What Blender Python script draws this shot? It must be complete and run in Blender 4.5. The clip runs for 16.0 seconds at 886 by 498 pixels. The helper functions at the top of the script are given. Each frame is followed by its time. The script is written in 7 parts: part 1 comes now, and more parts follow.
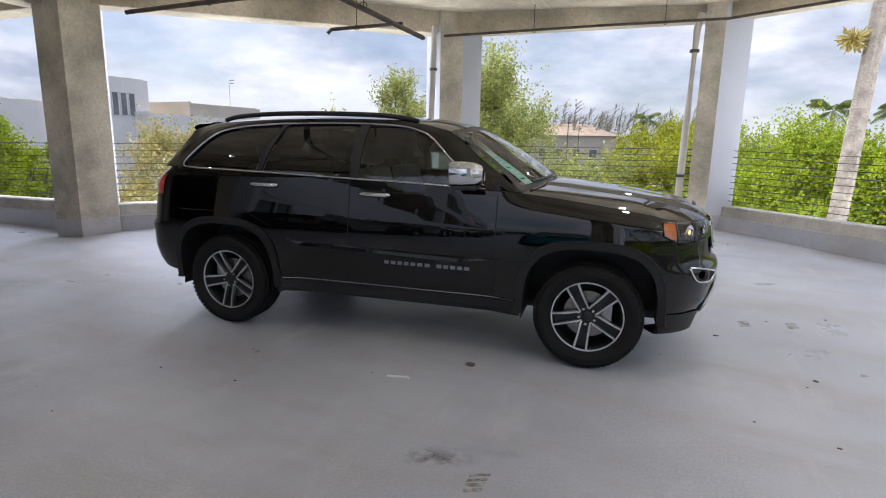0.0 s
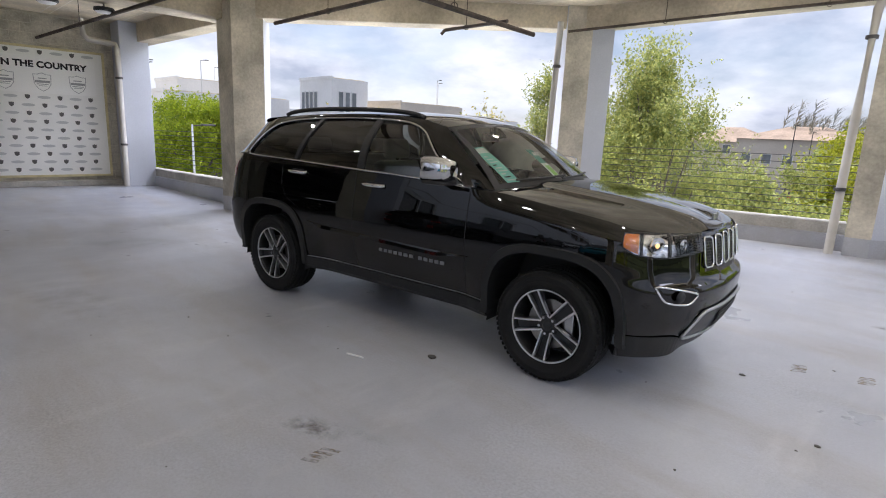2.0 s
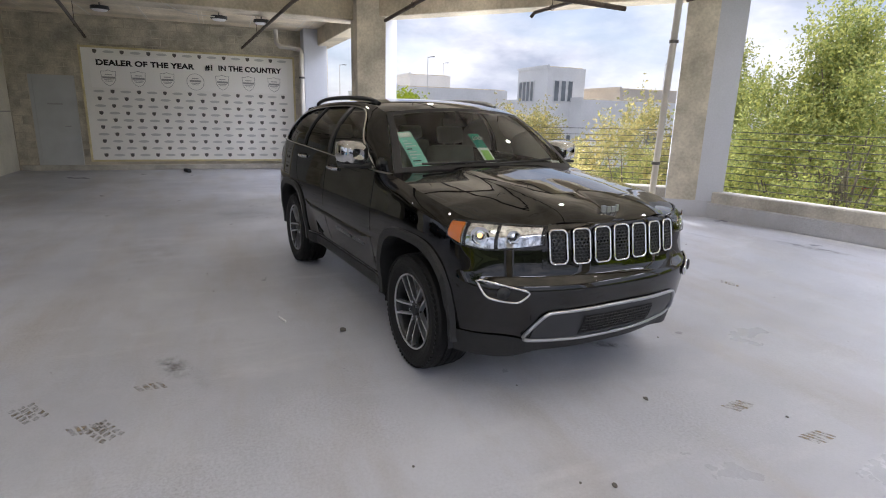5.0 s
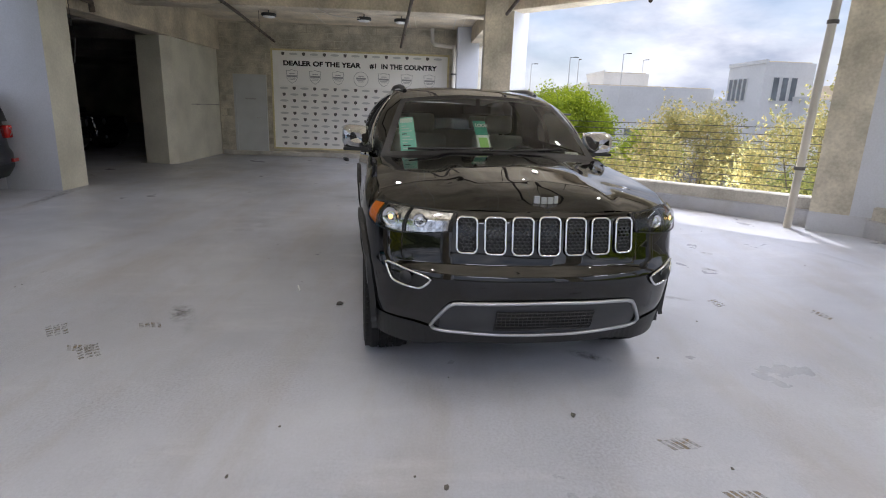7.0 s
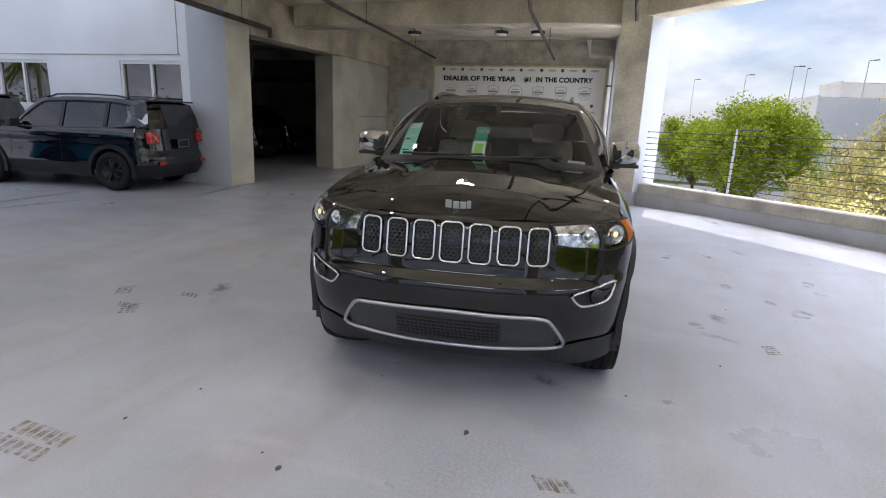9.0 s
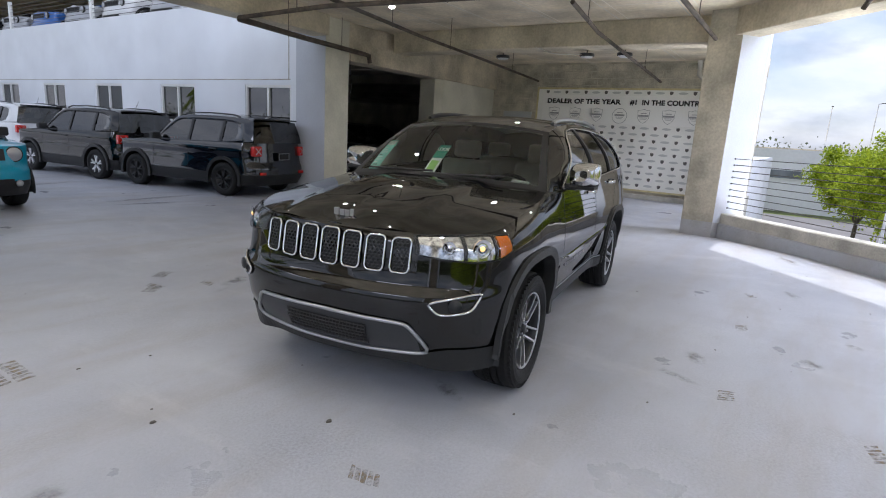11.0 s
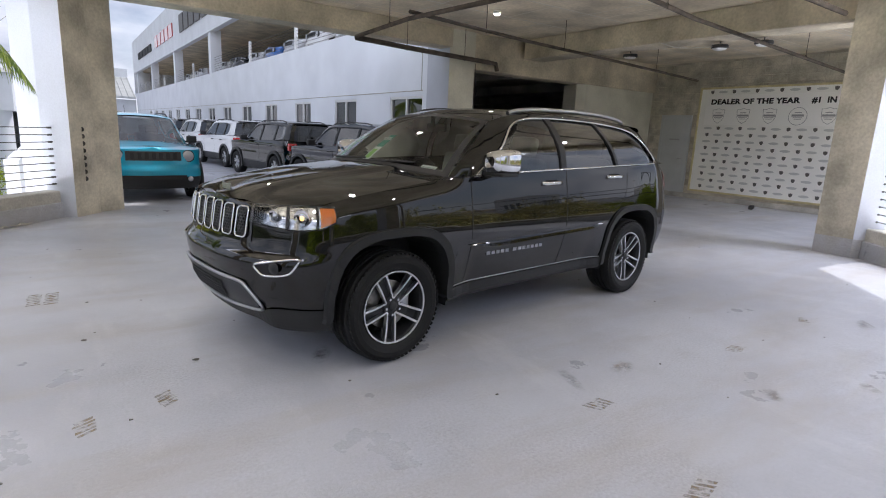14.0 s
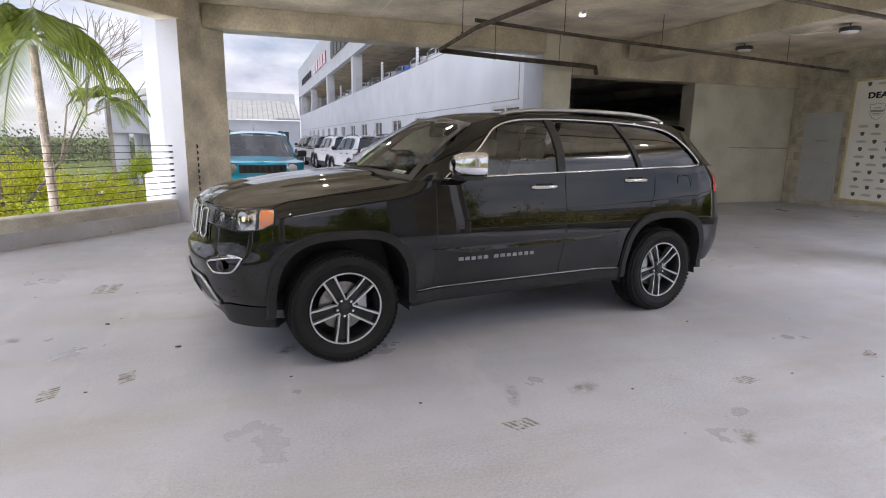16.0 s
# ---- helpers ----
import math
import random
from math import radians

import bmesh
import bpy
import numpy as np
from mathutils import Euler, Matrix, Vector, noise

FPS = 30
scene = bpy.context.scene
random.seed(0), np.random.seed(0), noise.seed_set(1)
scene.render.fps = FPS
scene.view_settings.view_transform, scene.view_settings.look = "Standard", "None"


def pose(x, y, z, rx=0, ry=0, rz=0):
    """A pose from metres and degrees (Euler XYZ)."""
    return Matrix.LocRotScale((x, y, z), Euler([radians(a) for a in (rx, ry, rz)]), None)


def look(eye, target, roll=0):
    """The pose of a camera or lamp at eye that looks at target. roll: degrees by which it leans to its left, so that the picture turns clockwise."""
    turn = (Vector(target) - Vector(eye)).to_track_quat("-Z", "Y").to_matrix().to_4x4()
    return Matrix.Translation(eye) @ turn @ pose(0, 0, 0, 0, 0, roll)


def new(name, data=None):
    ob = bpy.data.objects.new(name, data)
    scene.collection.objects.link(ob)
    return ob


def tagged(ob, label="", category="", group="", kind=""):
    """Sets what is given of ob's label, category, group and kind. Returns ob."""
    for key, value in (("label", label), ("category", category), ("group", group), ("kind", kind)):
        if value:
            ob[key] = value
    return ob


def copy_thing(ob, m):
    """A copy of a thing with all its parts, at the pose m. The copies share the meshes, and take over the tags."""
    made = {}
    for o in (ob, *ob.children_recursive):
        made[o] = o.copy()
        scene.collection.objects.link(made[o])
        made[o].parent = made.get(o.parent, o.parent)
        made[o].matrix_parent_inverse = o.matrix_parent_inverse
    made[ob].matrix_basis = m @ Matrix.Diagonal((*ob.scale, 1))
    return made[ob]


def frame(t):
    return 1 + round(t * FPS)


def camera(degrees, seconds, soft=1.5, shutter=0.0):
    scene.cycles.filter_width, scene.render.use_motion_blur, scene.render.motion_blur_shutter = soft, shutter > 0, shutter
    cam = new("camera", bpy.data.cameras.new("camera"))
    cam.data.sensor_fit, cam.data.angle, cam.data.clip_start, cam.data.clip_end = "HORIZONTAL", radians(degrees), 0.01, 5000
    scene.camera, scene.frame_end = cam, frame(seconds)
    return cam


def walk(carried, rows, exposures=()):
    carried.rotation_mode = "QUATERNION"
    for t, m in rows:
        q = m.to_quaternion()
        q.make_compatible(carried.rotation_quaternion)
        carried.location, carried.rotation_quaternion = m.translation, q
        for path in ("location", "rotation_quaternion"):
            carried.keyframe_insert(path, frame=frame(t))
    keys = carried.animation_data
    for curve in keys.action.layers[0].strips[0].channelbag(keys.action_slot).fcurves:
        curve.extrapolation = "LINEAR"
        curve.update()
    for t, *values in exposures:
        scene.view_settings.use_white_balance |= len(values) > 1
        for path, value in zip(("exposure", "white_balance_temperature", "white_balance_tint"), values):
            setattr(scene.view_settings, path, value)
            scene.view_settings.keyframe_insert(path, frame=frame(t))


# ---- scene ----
cam = camera(78.0, 16.0, 1.05)
METRES, EYE, TILT, LEAN, TURN = 12.1, 1.65, 0.0, 0.0, 0.0
PATH = [
    (0, (0.023, 0.202, 1.55), (-0.781, 1.992, 1.162), 1.1),
    (0.5, (0.368, 0.365, 1.556), (-0.599, 2.077, 1.191), 1.3),
    (1, (0.679, 0.583, 1.567), (-0.446, 2.199, 1.216), 2.2),
    (1.5, (1.011, 0.798, 1.57), (-0.261, 2.294, 1.194), 2.6),
    (2, (1.35, 1.028, 1.573), (-0.03, 2.416, 1.16), 2.5),
    (2.5, (1.611, 1.292, 1.585), (0.159, 2.601, 1.16), 2.3),
    (3, (1.819, 1.598, 1.574), (0.294, 2.823, 1.159), 2.3),
    (3.5, (2.052, 1.887, 1.579), (0.444, 3.001, 1.165), 2.2),
    (4, (2.285, 2.2, 1.578), (0.597, 3.185, 1.155), 1.9),
    (4.2, (2.358, 2.332, 1.614), (0.641, 3.262, 1.181), 1.7),
    (6.3, (2.906, 3.766, 1.586), (1.0, 4.091, 1.077), 1.9),
    (6.5, (2.917, 3.922, 1.563), (0.998, 4.171, 1.057), 1.9),
    (7, (2.912, 4.284, 1.558), (0.976, 4.346, 1.061), 2.1),
    (7.5, (2.911, 4.652, 1.556), (0.976, 4.533, 1.064), 2.5),
    (8, (2.904, 5.039, 1.552), (0.988, 4.743, 1.061), 2.7),
    (8.5, (2.827, 5.388, 1.552), (0.943, 4.927, 1.066), 2.6),
    (9, (2.709, 5.719, 1.545), (0.864, 5.106, 1.072), 2.4),
    (11.3, (2.196, 7.231, 1.587), (0.602, 6.1, 1.166), 3.9),
    (11.5, (2.122, 7.357, 1.572), (0.561, 6.18, 1.149), 4.2),
    (12, (1.942, 7.692, 1.552), (0.484, 6.396, 1.11), 4.3),
    (12.5, (1.72, 7.968, 1.567), (0.357, 6.577, 1.109), 3.6),
    (13, (1.453, 8.208, 1.522), (0.159, 6.754, 1.065), 3.1),
    (13.5, (1.191, 8.444, 1.554), (-0.028, 6.918, 1.121), 2.9),
    (14, (0.938, 8.702, 1.507), (-0.182, 7.097, 1.094), 2.6),
    (14.5, (0.666, 8.895, 1.542), (-0.348, 7.22, 1.133), 2.1),
    (15, (0.372, 9.017, 1.491), (-0.533, 7.28, 1.087), 1.6),
    (15.5, (0.075, 9.118, 1.524), (-0.712, 7.322, 1.132), 1.2),
    (16, (-0.226, 9.231, 1.484), (-0.875, 7.38, 1.097), 0.9),
]
walk(cam, [(t, look(eye, target, roll)) for t, eye, target, roll in PATH], [(0, .50, 6050, 15), (1.5, .55, 6050, 15), (3, .64, 6200, 16), (9, .54, 6030, 14), (12.5, .57, 5950, 13), (14.5, .62, 6200, 16), (16, .67, 6400, 17)])


# ---------------------------------------------------------------- light
LAMP_W = 6.0
SUN_EL, SUN_FROM = 64.0, 180.0          # elevation and the heading the sun stands at, degrees
scene.view_settings.exposure = 0.6

world = bpy.data.worlds.new("sky")
scene.world = world
world.use_nodes = True
wt = world.node_tree
wt.nodes.clear()


def wnode(kind, **kw):
    n = wt.nodes.new(kind)
    for k, v in kw.items():
        n.inputs[k].default_value = v
    return n


sky = wt.nodes.new("ShaderNodeTexSky")
sky.sky_type = "NISHITA"
sky.sun_disc = False
sky.sun_elevation = radians(SUN_EL)
sky.sun_rotation = radians(270)
sky.air_density, sky.dust_density, sky.ozone_density = 1.0, 1.2, 2.2
tex = wt.nodes.new("ShaderNodeTexCoord")
sep = wt.nodes.new("ShaderNodeSeparateXYZ")
wt.links.new(tex.outputs["Generated"], sep.inputs[0])
vs = wt.nodes.new("ShaderNodeVectorMath"); vs.operation = "MULTIPLY"
vs.inputs[1].default_value = (1.0, 1.0, 2.6)
wt.links.new(tex.outputs["Generated"], vs.inputs[0])
cl = wnode("ShaderNodeTexNoise", Scale=3.4, Detail=10.0, Roughness=0.54, Distortion=0.15)
wt.links.new(vs.outputs[0], cl.inputs["Vector"])
cr = wt.nodes.new("ShaderNodeValToRGB")
cr.color_ramp.elements[0].position, cr.color_ramp.elements[1].position = 0.37, 0.60
cr.color_ramp.elements[0].color = (.38, .38, .38, 1)
wt.links.new(cl.outputs["Fac"], cr.inputs[0])
cl2 = wnode("ShaderNodeTexNoise", Scale=5.2, Detail=7.0, Roughness=0.55)
wt.links.new(vs.outputs[0], cl2.inputs["Vector"])
shade = wt.nodes.new("ShaderNodeValToRGB")
shade.color_ramp.elements[0].position, shade.color_ramp.elements[0].color = 0.30, (4.4, 4.8, 5.7, 1)
shade.color_ramp.elements[1].position, shade.color_ramp.elements[1].color = 0.58, (9.3, 9.4, 9.7, 1)
wt.links.new(cl2.outputs["Fac"], shade.inputs[0])
mixc = wt.nodes.new("ShaderNodeMix"); mixc.data_type = "RGBA"
wt.links.new(cr.outputs[0], mixc.inputs["Factor"])
wt.links.new(sky.outputs[0], mixc.inputs["A"]); wt.links.new(shade.outputs[0], mixc.inputs["B"])
bg = wnode("ShaderNodeBackground", Strength=0.08)
wt.links.new(mixc.outputs["Result"], bg.inputs["Color"])
wo = wt.nodes.new("ShaderNodeOutputWorld")
wt.links.new(bg.outputs[0], wo.inputs[0])

sun = new("sun", bpy.data.lights.new("sun", "SUN"))
sun.data.energy, sun.data.angle, sun.data.color = 2.5, radians(0.6), (1.0, 0.95, 0.87)
sd = Vector((math.cos(radians(SUN_EL)) * math.cos(radians(SUN_FROM)), math.cos(radians(SUN_EL)) * math.sin(radians(SUN_FROM)) + 0.04, math.sin(radians(SUN_EL))))
sun.matrix_world = look(sd * 60, (0, 0, 0))

# added fill lamps for the sky light at the deck's open sides: unseen panels above the head of each opening, facing in
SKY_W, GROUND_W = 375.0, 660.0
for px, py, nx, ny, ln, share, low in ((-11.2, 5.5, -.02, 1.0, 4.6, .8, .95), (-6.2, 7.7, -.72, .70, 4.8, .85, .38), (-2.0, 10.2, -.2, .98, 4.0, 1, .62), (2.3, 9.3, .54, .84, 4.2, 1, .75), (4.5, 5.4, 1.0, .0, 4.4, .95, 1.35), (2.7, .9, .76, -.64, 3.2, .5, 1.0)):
    la = new("sky_fill_panel", bpy.data.lights.new("sky_fill_panel", "AREA"))
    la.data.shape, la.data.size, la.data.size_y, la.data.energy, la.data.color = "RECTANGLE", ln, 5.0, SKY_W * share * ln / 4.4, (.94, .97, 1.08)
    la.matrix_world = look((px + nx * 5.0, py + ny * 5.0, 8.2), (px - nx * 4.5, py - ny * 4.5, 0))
    # an added, unseen lamp below the same opening's sill, in place of bounce from the sunlit ground
    lb = new("ground_fill_panel", bpy.data.lights.new("ground_fill_panel", "AREA"))
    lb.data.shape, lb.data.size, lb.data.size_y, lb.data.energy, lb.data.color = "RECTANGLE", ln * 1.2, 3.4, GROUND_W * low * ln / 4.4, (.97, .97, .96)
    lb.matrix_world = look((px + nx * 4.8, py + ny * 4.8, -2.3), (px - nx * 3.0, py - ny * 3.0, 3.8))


# ---------------------------------------------------------------- materials
def mat(name, base, rough=0.6, metal=0.0, var=0.0, vscale=3.0, fine=0.0, fscale=60.0, bump=0.0, bscale=80.0, coat=0.0, spec=0.5,
        tint=None, emit=None, estr=0.0, island=0.0):
    """Principled material: base colour varied at two scales (var at vscale, fine at fscale per metre), bump at bscale."""
    m = bpy.data.materials.new(name)
    m.use_nodes = True
    t = m.node_tree
    b = t.nodes["Principled BSDF"]
    b.inputs["Base Color"].default_value = (*base, 1)
    b.inputs["Roughness"].default_value = rough
    b.inputs["Metallic"].default_value = metal
    b.inputs["Coat Weight"].default_value = coat
    b.inputs["Coat Roughness"].default_value = 0.02
    b.inputs["Specular IOR Level"].default_value = spec
    if emit:
        b.inputs["Emission Color"].default_value = (*emit, 1)
        b.inputs["Emission Strength"].default_value = estr
    if var or fine or bump or island:
        co = t.nodes.new("ShaderNodeTexCoord")
        geo = t.nodes.new("ShaderNodeNewGeometry")
        col = None
        if var:
            n1 = t.nodes.new("ShaderNodeTexNoise")
            n1.inputs["Scale"].default_value, n1.inputs["Detail"].default_value = vscale, 6.0
            t.links.new(geo.outputs["Position"], n1.inputs["Vector"])
            r1 = t.nodes.new("ShaderNodeValToRGB")
            dark = tuple(c * (1 - var) for c in (tint or base))
            lite = tuple(min(1, c * (1 + var * 0.6)) for c in base)
            r1.color_ramp.elements[0].position, r1.color_ramp.elements[0].color = 0.33, (*dark, 1)
            r1.color_ramp.elements[1].position, r1.color_ramp.elements[1].color = 0.66, (*lite, 1)
            t.links.new(n1.outputs["Fac"], r1.inputs[0])
            col = r1.outputs[0]
        if fine:
            n2 = t.nodes.new("ShaderNodeTexNoise")
            n2.inputs["Scale"].default_value, n2.inputs["Detail"].default_value = fscale, 4.0
            t.links.new(geo.outputs["Position"], n2.inputs["Vector"])
            r2 = t.nodes.new("ShaderNodeMapRange")
            r2.inputs["From Min"].default_value, r2.inputs["From Max"].default_value = 0.3, 0.7
            r2.inputs["To Min"].default_value, r2.inputs["To Max"].default_value = 1 - fine, 1 + fine
            t.links.new(n2.outputs["Fac"], r2.inputs["Value"])
            mm = t.nodes.new("ShaderNodeVectorMath"); mm.operation = "SCALE"
            if col: t.links.new(col, mm.inputs[0])
            else: mm.inputs[0].default_value = base
            t.links.new(r2.outputs[0], mm.inputs["Scale"])
            col = mm.outputs[0]
        if island:
            r3 = t.nodes.new("ShaderNodeMapRange")
            r3.inputs["To Min"].default_value, r3.inputs["To Max"].default_value = 1 - island, 1 + island
            t.links.new(geo.outputs["Random Per Island"], r3.inputs["Value"])
            m3 = t.nodes.new("ShaderNodeVectorMath"); m3.operation = "SCALE"
            if col: t.links.new(col, m3.inputs[0])
            else: m3.inputs[0].default_value = base
            t.links.new(r3.outputs[0], m3.inputs["Scale"])
            col = m3.outputs[0]
        if col:
            t.links.new(col, b.inputs["Base Color"])
        if bump:
            n4 = t.nodes.new("ShaderNodeTexNoise")
            n4.inputs["Scale"].default_value, n4.inputs["Detail"].default_value = bscale, 4.0
            t.links.new(geo.outputs["Position"], n4.inputs["Vector"])
            bp = t.nodes.new("ShaderNodeBump")
            bp.inputs["Strength"].default_value, bp.inputs["Distance"].default_value = bump, 0.01
            t.links.new(n4.outputs["Fac"], bp.inputs["Height"])
            t.links.new(bp.outputs[0], b.inputs["Normal"])
    return m


def glass(name, tint=(0.9, 0.95, 0.93), rough=0.0, ior=1.52):
    """Thin pane: clear tint with a mirror share from Fresnel."""
    m = bpy.data.materials.new(name)
    m.use_nodes = True
    t = m.node_tree
    t.nodes.clear()
    tr = t.nodes.new("ShaderNodeBsdfTransparent"); tr.inputs[0].default_value = (*tint, 1)
    gl = t.nodes.new("ShaderNodeBsdfGlossy"); gl.inputs["Roughness"].default_value = rough
    fr = t.nodes.new("ShaderNodeFresnel"); fr.inputs[0].default_value = ior
    mx_ = t.nodes.new("ShaderNodeMixShader")
    o = t.nodes.new("ShaderNodeOutputMaterial")
    t.links.new(fr.outputs[0], mx_.inputs[0]); t.links.new(tr.outputs[0], mx_.inputs[1]); t.links.new(gl.outputs[0], mx_.inputs[2])
    t.links.new(mx_.outputs[0], o.inputs[0])
    return m


M_CONC = mat("concrete_raw", (0.55, 0.505, 0.41), 0.9, var=0.38, vscale=1.6, fine=0.12, fscale=26, bump=0.35, bscale=30)
M_CEIL = mat("concrete_ceiling", (0.68, 0.595, 0.455), 0.92, var=0.30, vscale=1.1, fine=0.1, fscale=14, bump=0.3, bscale=18)
M_BEAM = mat("concrete_beam", (0.57, 0.505, 0.385), 0.9, var=0.36, vscale=1.3, fine=0.12, fscale=22, bump=0.3, bscale=25)
M_WASH = mat("whitewashed_concrete", (0.66, 0.64, 0.54), 0.9, var=0.14, vscale=1.4, fine=0.06, fscale=30, bump=0.25, bscale=40)
M_WHITE = mat("painted_stucco_white", (0.80, 0.82, 0.86), 0.85, var=0.06, vscale=0.8, fine=0.04, fscale=60, bump=0.25, bscale=120)
# the walls' white paint again, toned down: shade put into the columns' colour
M_COLW = mat("column_pale_paint", (0.52, 0.54, 0.59), 0.85, var=0.07, vscale=0.9, fine=0.05, fscale=50, bump=0.25, bscale=110)
M_KERB = mat("concrete_kerb", (0.46, 0.44, 0.39), 0.9, var=0.3, vscale=2.2, fine=0.12, fscale=40, bump=0.3, bscale=60)
M_STEEL = mat("dark_steel", (0.12, 0.115, 0.11), 0.5, 0.7, var=0.3, vscale=8)
M_PIPE = mat("rusty_pipe", (0.09, 0.07, 0.055), 0.65, 0.2, var=0.5, vscale=5, fine=0.2, fscale=40)
M_PVC = mat("painted_pipe", (0.50, 0.47, 0.42), 0.55, var=0.12, vscale=3)
M_BLACKPL = mat("black_plastic", (0.018, 0.018, 0.019), 0.5, fine=0.1, fscale=200)
M_TRIM = mat("grey_cladding", (0.016, 0.0165, 0.017), 0.45, spec=0.35, fine=0.15, fscale=400, bump=0.1, bscale=500)
M_PAINT = mat("black_car_paint", (0.0016, 0.0016, 0.0016), 0.36, coat=1.0, spec=0.0, fine=0.1, fscale=900)
M_PAINT.node_tree.nodes["Principled BSDF"].inputs["Coat IOR"].default_value = 1.58
M_CHROME = mat("chrome", (0.75, 0.76, 0.78), 0.07, 1.0)
M_SATIN = mat("satin_silver", (0.45, 0.46, 0.48), 0.3, 1.0)
M_RUBBER = mat("tyre_rubber", (0.010, 0.010, 0.010), 0.62, spec=0.25, fine=0.2, fscale=150, bump=0.2, bscale=300)
M_RIMDARK = mat("rim_dark_paint", (0.022, 0.023, 0.025), 0.4, 0.3)
M_RIM = mat("machined_alloy", (0.68, 0.69, 0.71), 0.30, 1.0, fine=0.08, fscale=300)
M_DISC = mat("brake_disc", (0.30, 0.29, 0.28), 0.4, 1.0, var=0.2, vscale=30)
M_GLASS = glass("windscreen_glass", (0.86, 0.93, 0.89), ior=1.55)
M_PRIV = glass("privacy_glass", (0.09, 0.105, 0.10), ior=2.1)
M_SIDEG = glass("side_glass", (0.46, 0.52, 0.49), ior=1.95)
M_LENS = glass("lamp_lens", (0.96, 0.97, 0.98))
M_AMBER = mat("amber_lens", (0.85, 0.24, 0.02), 0.15, coat=1.0)
M_RED = mat("red_lens", (0.55, 0.02, 0.015), 0.15, coat=1.0)
M_LEATHER = mat("light_leather", (0.74, 0.72, 0.67), 0.55, var=0.1, vscale=9, fine=0.06, fscale=200)
M_INNER = mat("cabin_dark", (0.035, 0.034, 0.033), 0.7, fine=0.1, fscale=100)
M_HEADL = mat("headliner", (0.45, 0.44, 0.41), 0.95, fine=0.05, fscale=300)
M_PAPERW = mat("paper_white", (0.82, 0.83, 0.82), 0.7, fine=0.02, fscale=40)
M_TEALP = mat("sticker_teal", (0.36, 0.74, 0.68), 0.6, fine=0.03, fscale=40)
M_GREENP = mat("sticker_green", (0.35, 0.62, 0.18), 0.6, fine=0.03, fscale=40)
M_INK = mat("ink_black", (0.015, 0.015, 0.016), 0.7, fine=0.05, fscale=90)
M_GREYINK = mat("ink_grey", (0.36, 0.36, 0.36), 0.8, fine=0.05, fscale=90)
M_LIGHTINK = mat("ink_light", (0.58, 0.58, 0.56), 0.8, fine=0.05, fscale=90)
M_BANNER = mat("banner_vinyl", (0.90, 0.89, 0.84), 0.6, var=0.05, vscale=1.2, fine=0.02, fscale=40)
M_TIMBER = mat("banner_frame_timber", (0.66, 0.58, 0.34), 0.7, var=0.15, vscale=6, fine=0.1, fscale=80)
M_DOOR = mat("door_grey_paint", (0.50, 0.52, 0.52), 0.5, var=0.08, vscale=2)
M_WINDARK = glass("building_glass", (0.16, 0.17, 0.17), ior=2.3)
M_ROOM = mat("room_shade", (0.10, 0.10, 0.10), 0.9, var=0.3, vscale=1.0)
M_ALU = mat("aluminium_frame", (0.78, 0.78, 0.77), 0.45, 0.1, fine=0.05, fscale=60)
M_LAMP = mat("lamp_lit", (1, 1, 1), 0.5, emit=(1.0, 0.95, 0.86), estr=30.0)
M_DARKIN = mat("garage_dark_concrete", (0.46, 0.43, 0.38), 0.95, var=0.3, vscale=1.0, fine=0.1, fscale=20)


